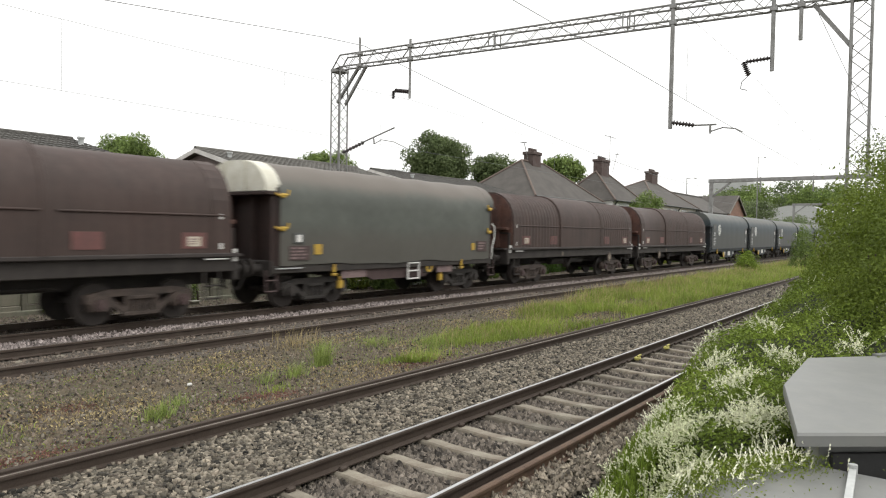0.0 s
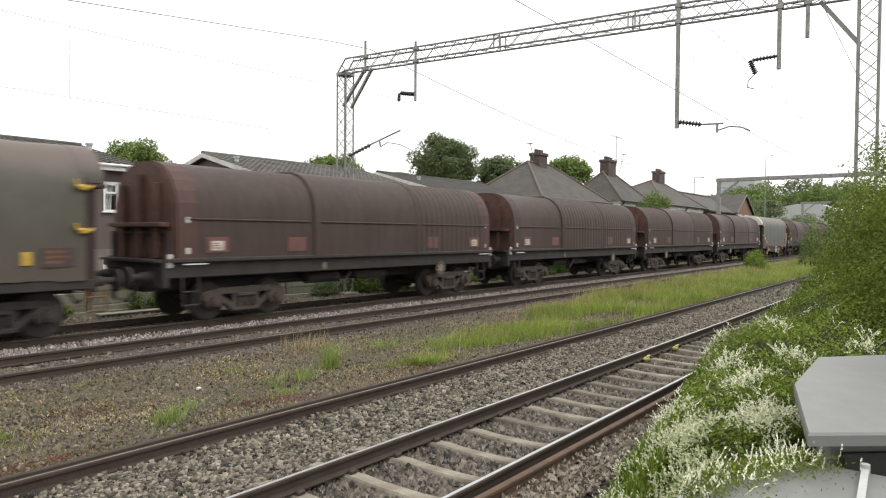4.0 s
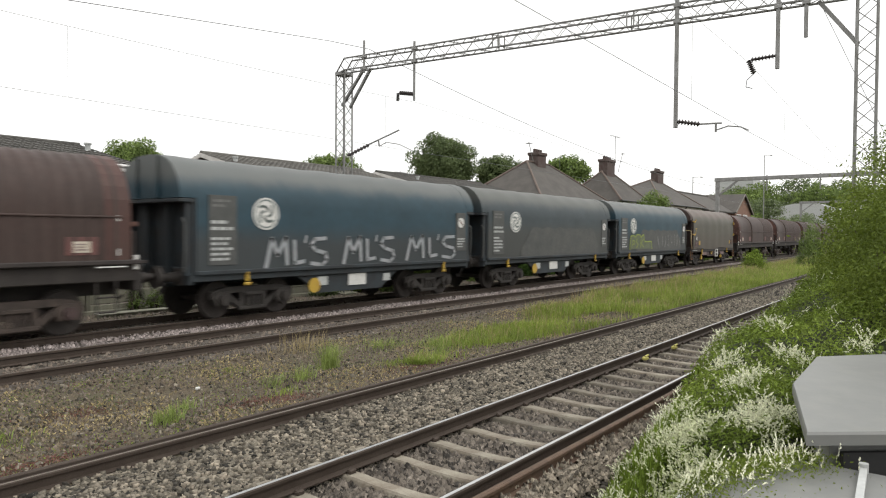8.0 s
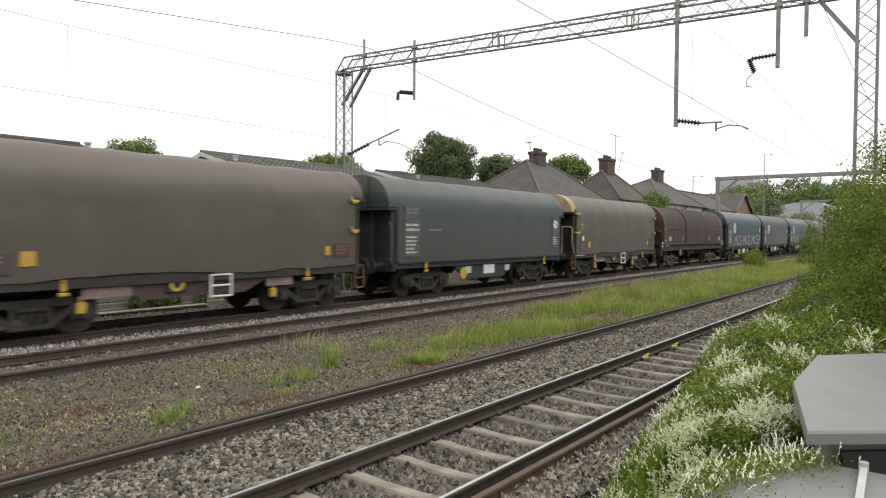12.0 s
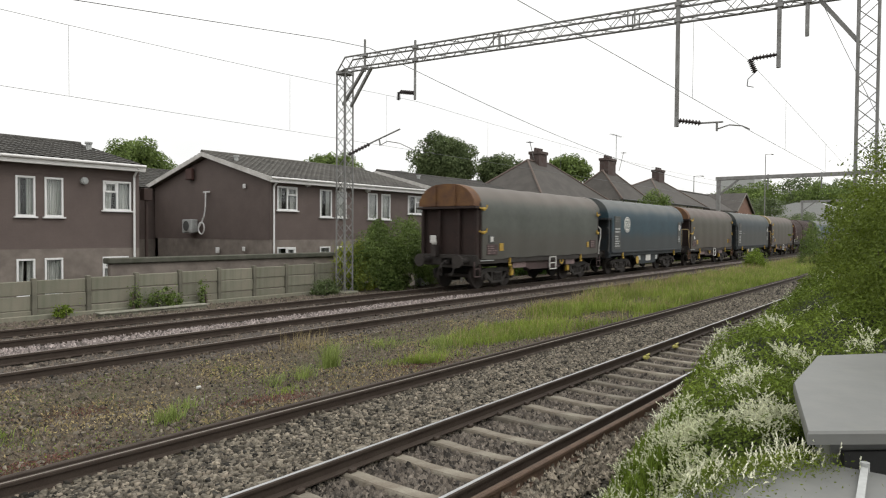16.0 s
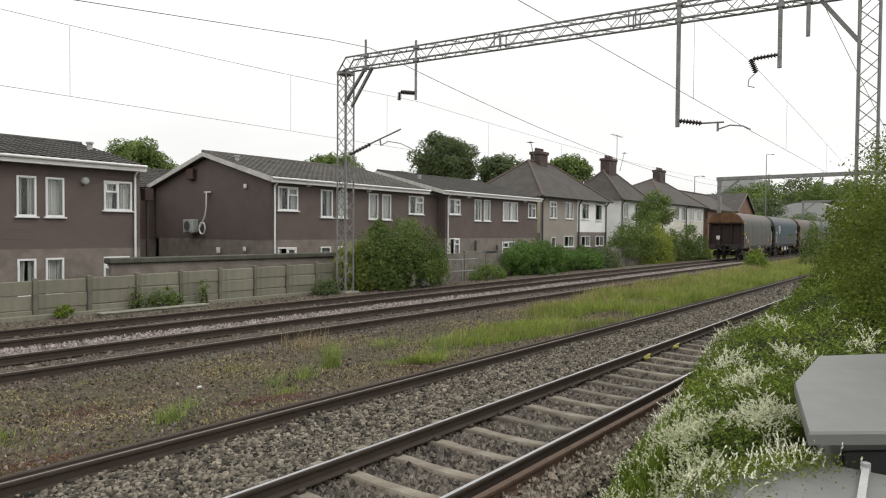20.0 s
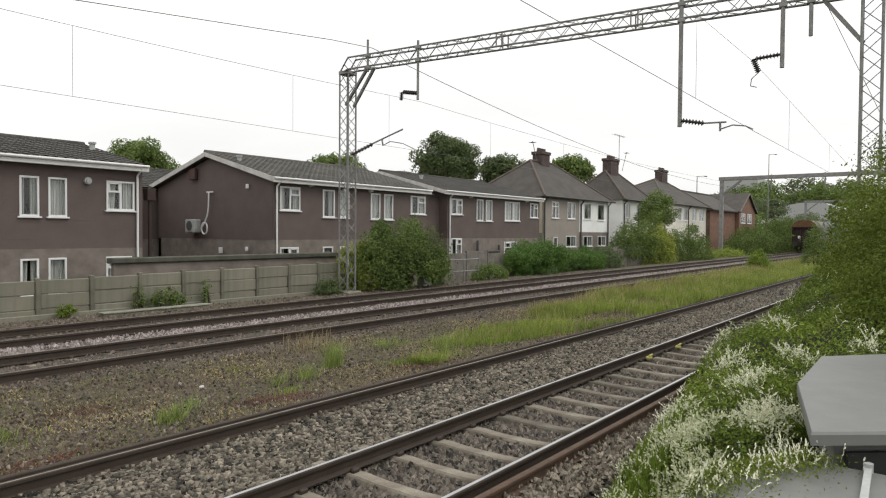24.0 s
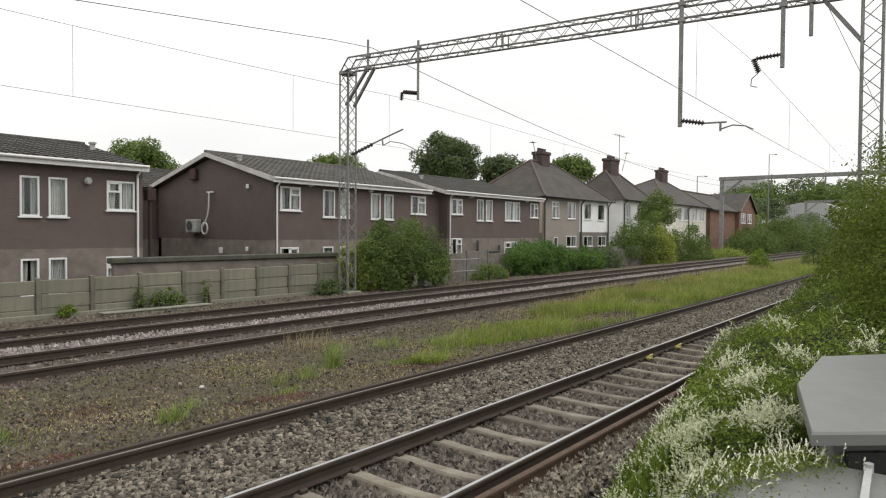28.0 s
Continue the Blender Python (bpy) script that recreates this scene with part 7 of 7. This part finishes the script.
v, f = leaf_arrays(pts.reshape(-1, 3), 0.017, 0.0, 0.5, np.repeat(way[:, 0, :] * 2, 9, 0))
tagged(new("flower_sprays", bulk_mesh("flower_sprays", v, f, PETAL)), "cream-white flower sprays leaning over the lower lid", "flowers", kind="stuff")


# ---- grass and weeds between the tracks ----
def bed_z(x, y):
    ys = [-200, 2.0, 2.8, 5.9, 6.95, 7.12, 7.6, 9.3, 10.4, 10.85, 11.05, 16.3, 17.2, 18.6, 19.3]
    zs = [-0.42, -0.42, -0.25, -0.23, -0.2, -0.1, -0.09, -0.07, 0.08, 0.14, 0.115, 0.115, 0.05, 0.02, 0.0]
    return np.interp(y, ys, zs) + np.where((y > 7.2) & (y < 10.3), 0.03, 0.008) * (np.sin(x * 1.7 + y * 2.3) + np.sin(x * 0.61 - y * 1.9))


def strip_points(n, fn):
    x, y = fn(n)
    return np.stack([x, y, bed_z(x, y) - 0.01], 1)


def band(n):
    """The green strip beside the disused rail, wider and denser farther along."""
    x = 9.5 + 70 * RNG.uniform(0, 1, n) ** 1.7
    lo = np.interp(x, [9, 12, 16, 22, 40, 80], [7.9, 7.5, 7.3, 7.25, 7.2, 7.4])
    hi = np.interp(x, [9, 12, 16, 22, 40, 80], [8.5, 9.2, 9.9, 10.4, 10.6, 10.7])
    return x, lo + (hi - lo) * RNG.uniform(0, 1, n)


p = strip_points(62000, band)
dens = np.sin(p[:, 0] * 0.9 + p[:, 1] * 1.7) + np.sin(p[:, 0] * 0.37 - p[:, 1] * 2.6) + RNG.normal(0, 0.6, len(p)) + np.interp(p[:, 0], [9, 13, 18, 26, 40], [-1.3, -0.7, 0.2, 0.9, 1.8])
p = p[dens > 0.0]
h = np.interp(p[:, 0], [9, 14, 25, 80], [0.16, 0.26, 0.42, 0.5]) * (1 + 0.25 * np.sin(p[:, 0] * 1.3 + p[:, 1]))
v, f = blade_arrays(p, h, 1.0, 0.007)
tagged(new("grass_strip", bulk_mesh("grass_strip", v, f, GRASS)), "long yellow-green grass between the tracks", "grass", kind="stuff")
pd = p[RNG.uniform(0, 1, len(p)) < np.where(p[:, 1] > 9.5, 0.4, 0.1)]
v, f = blade_arrays(pd, np.interp(pd[:, 0], [9, 14, 25, 80], [0.3, 0.42, 0.58, 0.65]), 0.8, 0.0045)
tagged(new("dry_grass", bulk_mesh("dry_grass", v, f, GRASS_DRY)), "dry seeding grass stems between the tracks", "grass", kind="stuff")
tufts = []
for x, y, r, n, h in ((8.15, 8.8, 0.13, 420, 0.52), (7.3, 8.5, 0.16, 200, 0.26), (4.6, 7.95, 0.14, 260, 0.22), (5.1, 8.35, 0.12, 110, 0.2), (6.8, 8.6, 0.16, 100, 0.22), (2.9, 8.9, 0.15, 160, 0.16), (10.3, 9.45, 0.35, 420, 0.16), (11.3, 8.7, 0.4, 700, 0.2), (6.6, 8.1, 0.2, 200, 0.1), (12.5, 8.9, 0.6, 900, 0.22), (9.2, 8.2, 0.3, 300, 0.12), (2.9, 8.7, 0.3, 200, 0.08),
                      (6.9, 9.7, 0.35, 200, 0.08), (13.6, 8.4, 0.7, 900, 0.2), (10.5, 8.3, 0.35, 400, 0.16)):
    n = round(n * 0.6)
    q = RNG.normal(0, 1, (n, 2)) * np.array([[r * 0.75, r * 0.55]])
    xy = np.array([[x, y]]) + q
    pz = np.concatenate([xy, bed_z(xy[:, 0], xy[:, 1])[:, None]], 1)
    v, f = blade_arrays(pz, h, 1.1, 0.004)
    tagged(new("grass_tuft", bulk_mesh("grass_tuft", v, f, TUFT if h > 0.12 else GRASS)), "bright green grass tuft in stony ground", "grass", kind="stuff")
for name, label, material, n, size in (("ground_weeds", "low green weeds spread over stony ground", GRASS, 20000, 0.032), ("ground_weeds", "dull green moss and weeds over stony ground", LEAF, 26000, 0.03), ("dead_stalks", "pale dead stalks over stony ground", GRASS_DRY, 36000, 0.05), ("red_weeds", "reddish creeping weeds in stony ground", RED_WEED, 14000, 0.03)):
    x = 1.8 + 28 * RNG.uniform(0, 1, n) ** 1.4
    y = 7.25 + 3.3 * RNG.uniform(0, 1, n)
    k_ = np.sin(x * 1.9 + y * 1.1 + len(material.name)) + np.sin(x * 0.8 - y * 2.7 + n) + RNG.normal(0, 0.35, n)
    ok = k_ > (0.3 if "red" not in name else 0.85)
    p = np.stack([x, y, bed_z(x, y) + 0.005], 1)[ok]
    v, f = leaf_arrays(p, size, -0.25, 0.4)
    tagged(new(name, bulk_mesh(name, v, f, material)), label, "weeds", kind="stuff")
for x, y, r in ((2.55, 7.65, 0.32), (3.1, 7.75, 0.3), (6.35, 7.75, 0.4), (6.0, 7.9, 0.35), (10.1, 8.0, 0.45), (9.3, 7.75, 0.4), (4.1, 9.3, 0.35)):
    xy = np.array([[x, y]]) + RNG.normal(0, 1, (700, 2)) * np.array([[r, r * 0.4]])
    v, f = leaf_arrays(np.concatenate([xy, bed_z(xy[:, 0], xy[:, 1])[:, None] + 0.012], 1), 0.032, -0.25, 0.4)
    tagged(new("red_weed_patch", bulk_mesh("red_weed_patch", v, f, RED_WEED)), "reddish creeping weed patch beside the disused rail", "weeds", kind="stuff")
x = 8.9 + RNG.normal(0, 0.35, 150)
y = 10.25 + RNG.normal(0, 0.2, 150)
v, f = blade_arrays(np.stack([x, y, bed_z(x, y)], 1), 0.36, 0.6, 0.003)
tagged(new("dry_weed", bulk_mesh("dry_weed", v, f, GRASS_DRY)), "tall dry weed stems beside the middle track", "weed", kind="stuff")


# ---- ballast stones ----
def stones(name, label, n, x0, x1, y0, y1, size, material, power=1.5, sink=0.3, skip=None, rough=True, heap=0.0):
    """Crushed stones without undersides; rough: blocks of five faces, otherwise simple ridged chips."""
    x = x0 + (x1 - x0) * RNG.uniform(0, 1, n) ** power
    y = y0 + (y1 - y0) * RNG.uniform(0, 1, n)
    if skip is not None:
        ok = ~skip(x, y)
        x, y = x[ok], y[ok]
    n = len(x)
    cube = np.array([(i, j, k) for i in (-1, 1) for j in (-1, 1) for k in (-1, 1)], float) * 0.5
    if not rough:
        cube = np.array([(-1, -1, -1), (1, -1, -1), (1, 1, -1), (-1, 1, -1), (-0.45, 0, 1), (0.45, 0.2, 1)], float) * 0.55
    c = len(cube)
    s = size * RNG.uniform(0.55, 1.35, (n, 1, 1)) * RNG.uniform(0.6, 1.2, (n, 1, 3))
    v = cube[None] * (1 + RNG.normal(0, 0.28, (n, c, 3))) * s
    a, b = RNG.uniform(0, math.tau, n), RNG.uniform(-0.6, 0.6, n)
    ca, sa, cb, sb = np.cos(a)[:, None], np.sin(a)[:, None], np.cos(b)[:, None], np.sin(b)[:, None]
    X, Y, Z = v[..., 0], v[..., 1], v[..., 2]
    Y, Z = Y * cb - Z * sb, Y * sb + Z * cb
    X, Y = X * ca - Y * sa, X * sa + Y * ca
    z = bed_z(x, y) + heap * RNG.uniform(0.3, 1, n) + size * (0.5 - sink) + RNG.uniform(-0.25, 0.35, n) * size
    v = np.stack([X + x[:, None], Y + y[:, None], Z + z[:, None]], -1).reshape(-1, 3)
    tri = np.array([(0, 1, 3), (0, 3, 2), (4, 6, 7), (4, 7, 5), (0, 4, 5), (0, 5, 1), (2, 3, 7), (2, 7, 6), (1, 5, 7), (1, 7, 3)])
    if not rough:
        tri = np.array([(0, 1, 5), (0, 5, 4), (2, 3, 4), (2, 4, 5), (3, 0, 4), (1, 2, 5)])
    f = (np.arange(n)[:, None, None] * c + tri[None]).reshape(-1, 3)
    return tagged(new(name, bulk_mesh(name, v, f, material)), label, "ballast", kind="stuff")


def on_sleeper(x, y):
    """True where a near sleeper's middle shows."""
    u = (x + 5.745) % 0.715
    w = y - (NEAR_Y - 0.0082 * x + 0.00019 * x * x)
    return ((u < 0.085) | (u > 0.63)) & (np.abs(w) < 0.72)


stones("ballast_stones", "grey-brown crushed stone ballast along the near track", 30000, 1.6, 30, 5.1, 7.0, 0.04, STONE, 1.7)
stones("ballast_stones", "tan stones scattered in the grey ballast", 8000, 1.6, 30, 5.1, 7.0, 0.038, WARM_STONE, 1.6, 0.1)
stones("ballast_stones", "grey-brown crushed stone between the near rails", 20000, 1.6, 28, 3.68, 5.1, 0.046, TRACK_STONE, 1.7, 0.25, on_sleeper, False)
stones("ballast_stones", "crushed stone ballast beside the near track", 7000, 1.6, 18, 2.5, 3.55, 0.045, STONE, 1.5)
stones("ballast_stones", "crushed stone heaped over the sleeper ends", 8000, 2.4, 16, 2.85, 3.42, 0.034, WARM_STONE, 1.5, 0.3, rough=False, heap=0.13)
stones("ballast_stones", "crushed stone ballast far along the near track", 10000, 28, 80, 3.6, 6.95, 0.07, STONE, 1.3, rough=False)
stones("track_stones", "pale crushed stone between the far tracks", 14000, 2.5, 60, 12.55, 14.1, 0.047, PINK_STONE, 1.5, 0.15, rough=False)
stones("track_stones", "grimy crushed stone between the far rails", 6000, 2.5, 45, 11.05, 12.4, 0.05, DARK_STONE, 1.5, 0.5, rough=False)
stones("track_stones", "grimy crushed stone between the train's rails", 5000, 2.5, 45, 14.3, 15.6, 0.05, DARK_STONE, 1.5, 0.5, rough=False)
stones("track_stones", "weathered stones before the concrete fence", 5000, 3.0, 40, 15.75, 19.0, 0.06, DARK_STONE, 1.5, rough=False)
stones("strip_stones", "brown grit and small stones in the weedy strip", 30000, 1.8, 34, 7.15, 10.85, 0.03, GRIT, 1.5, 0.3, rough=False)
stones("strip_stones", "weathered stones in the weedy strip", 9000, 1.8, 32, 7.15, 10.85, 0.034, DARK_STONE, 1.5, 0.35, rough=False)
stones("strip_stones", "paler stones scattered in the weedy strip", 2600, 1.8, 28, 7.15, 10.85, 0.034, STONE, 1.5, 0.2)
tagged(new("white_stone", Geo().box(5.84, 5.92, 9.3, 9.34, -0.08, -0.035, 0.012).mesh("white_stone", WHITE)), "small white stone lying in the weeds", "stone")
for x, y in ((14.9, 4.93), (13.2, 4.95)):
    tagged(new("yellow_clip", Geo().box(x - 0.08, x + 0.08, y - 0.06, y + 0.04, -0.16, -0.09, 0.02).rod((x - 0.06, y - 0.03, -0.08), (x + 0.06, y - 0.05, -0.06), 0.02).mesh("yellow_clip", PALE_YELLOW)), "yellow painted clip at the foot of the rail", "rail clip", "yellow clips")


def motions():
    """The train runs off along its track, its wheels turning."""
    for w, s in TRAIN:
        walk(w, [(t, pose(s + d, TRAIN_Y, FAR_Z)) for t, d in ROWS])
    ts, ds = [r[0] for r in ROWS], [r[1] for r in ROWS]
    first = {}
    for ob, e in WHEELS:
        if e not in first:
            rows = []
            for k in range(28 * FPS + 1):
                turn = float(np.interp(k / FPS, ts, ds)) / 0.46
                rows.append((k / FPS, pose(e * 0.9, 0, 0.46, 0, math.degrees(turn), 0)))
            walk(ob, rows)
            first[e] = ob.animation_data
        else:
            ob.rotation_mode = "QUATERNION"
            keys = ob.animation_data_create()
            keys.action = first[e].action
            keys.action_slot = first[e].action_slot


motions()
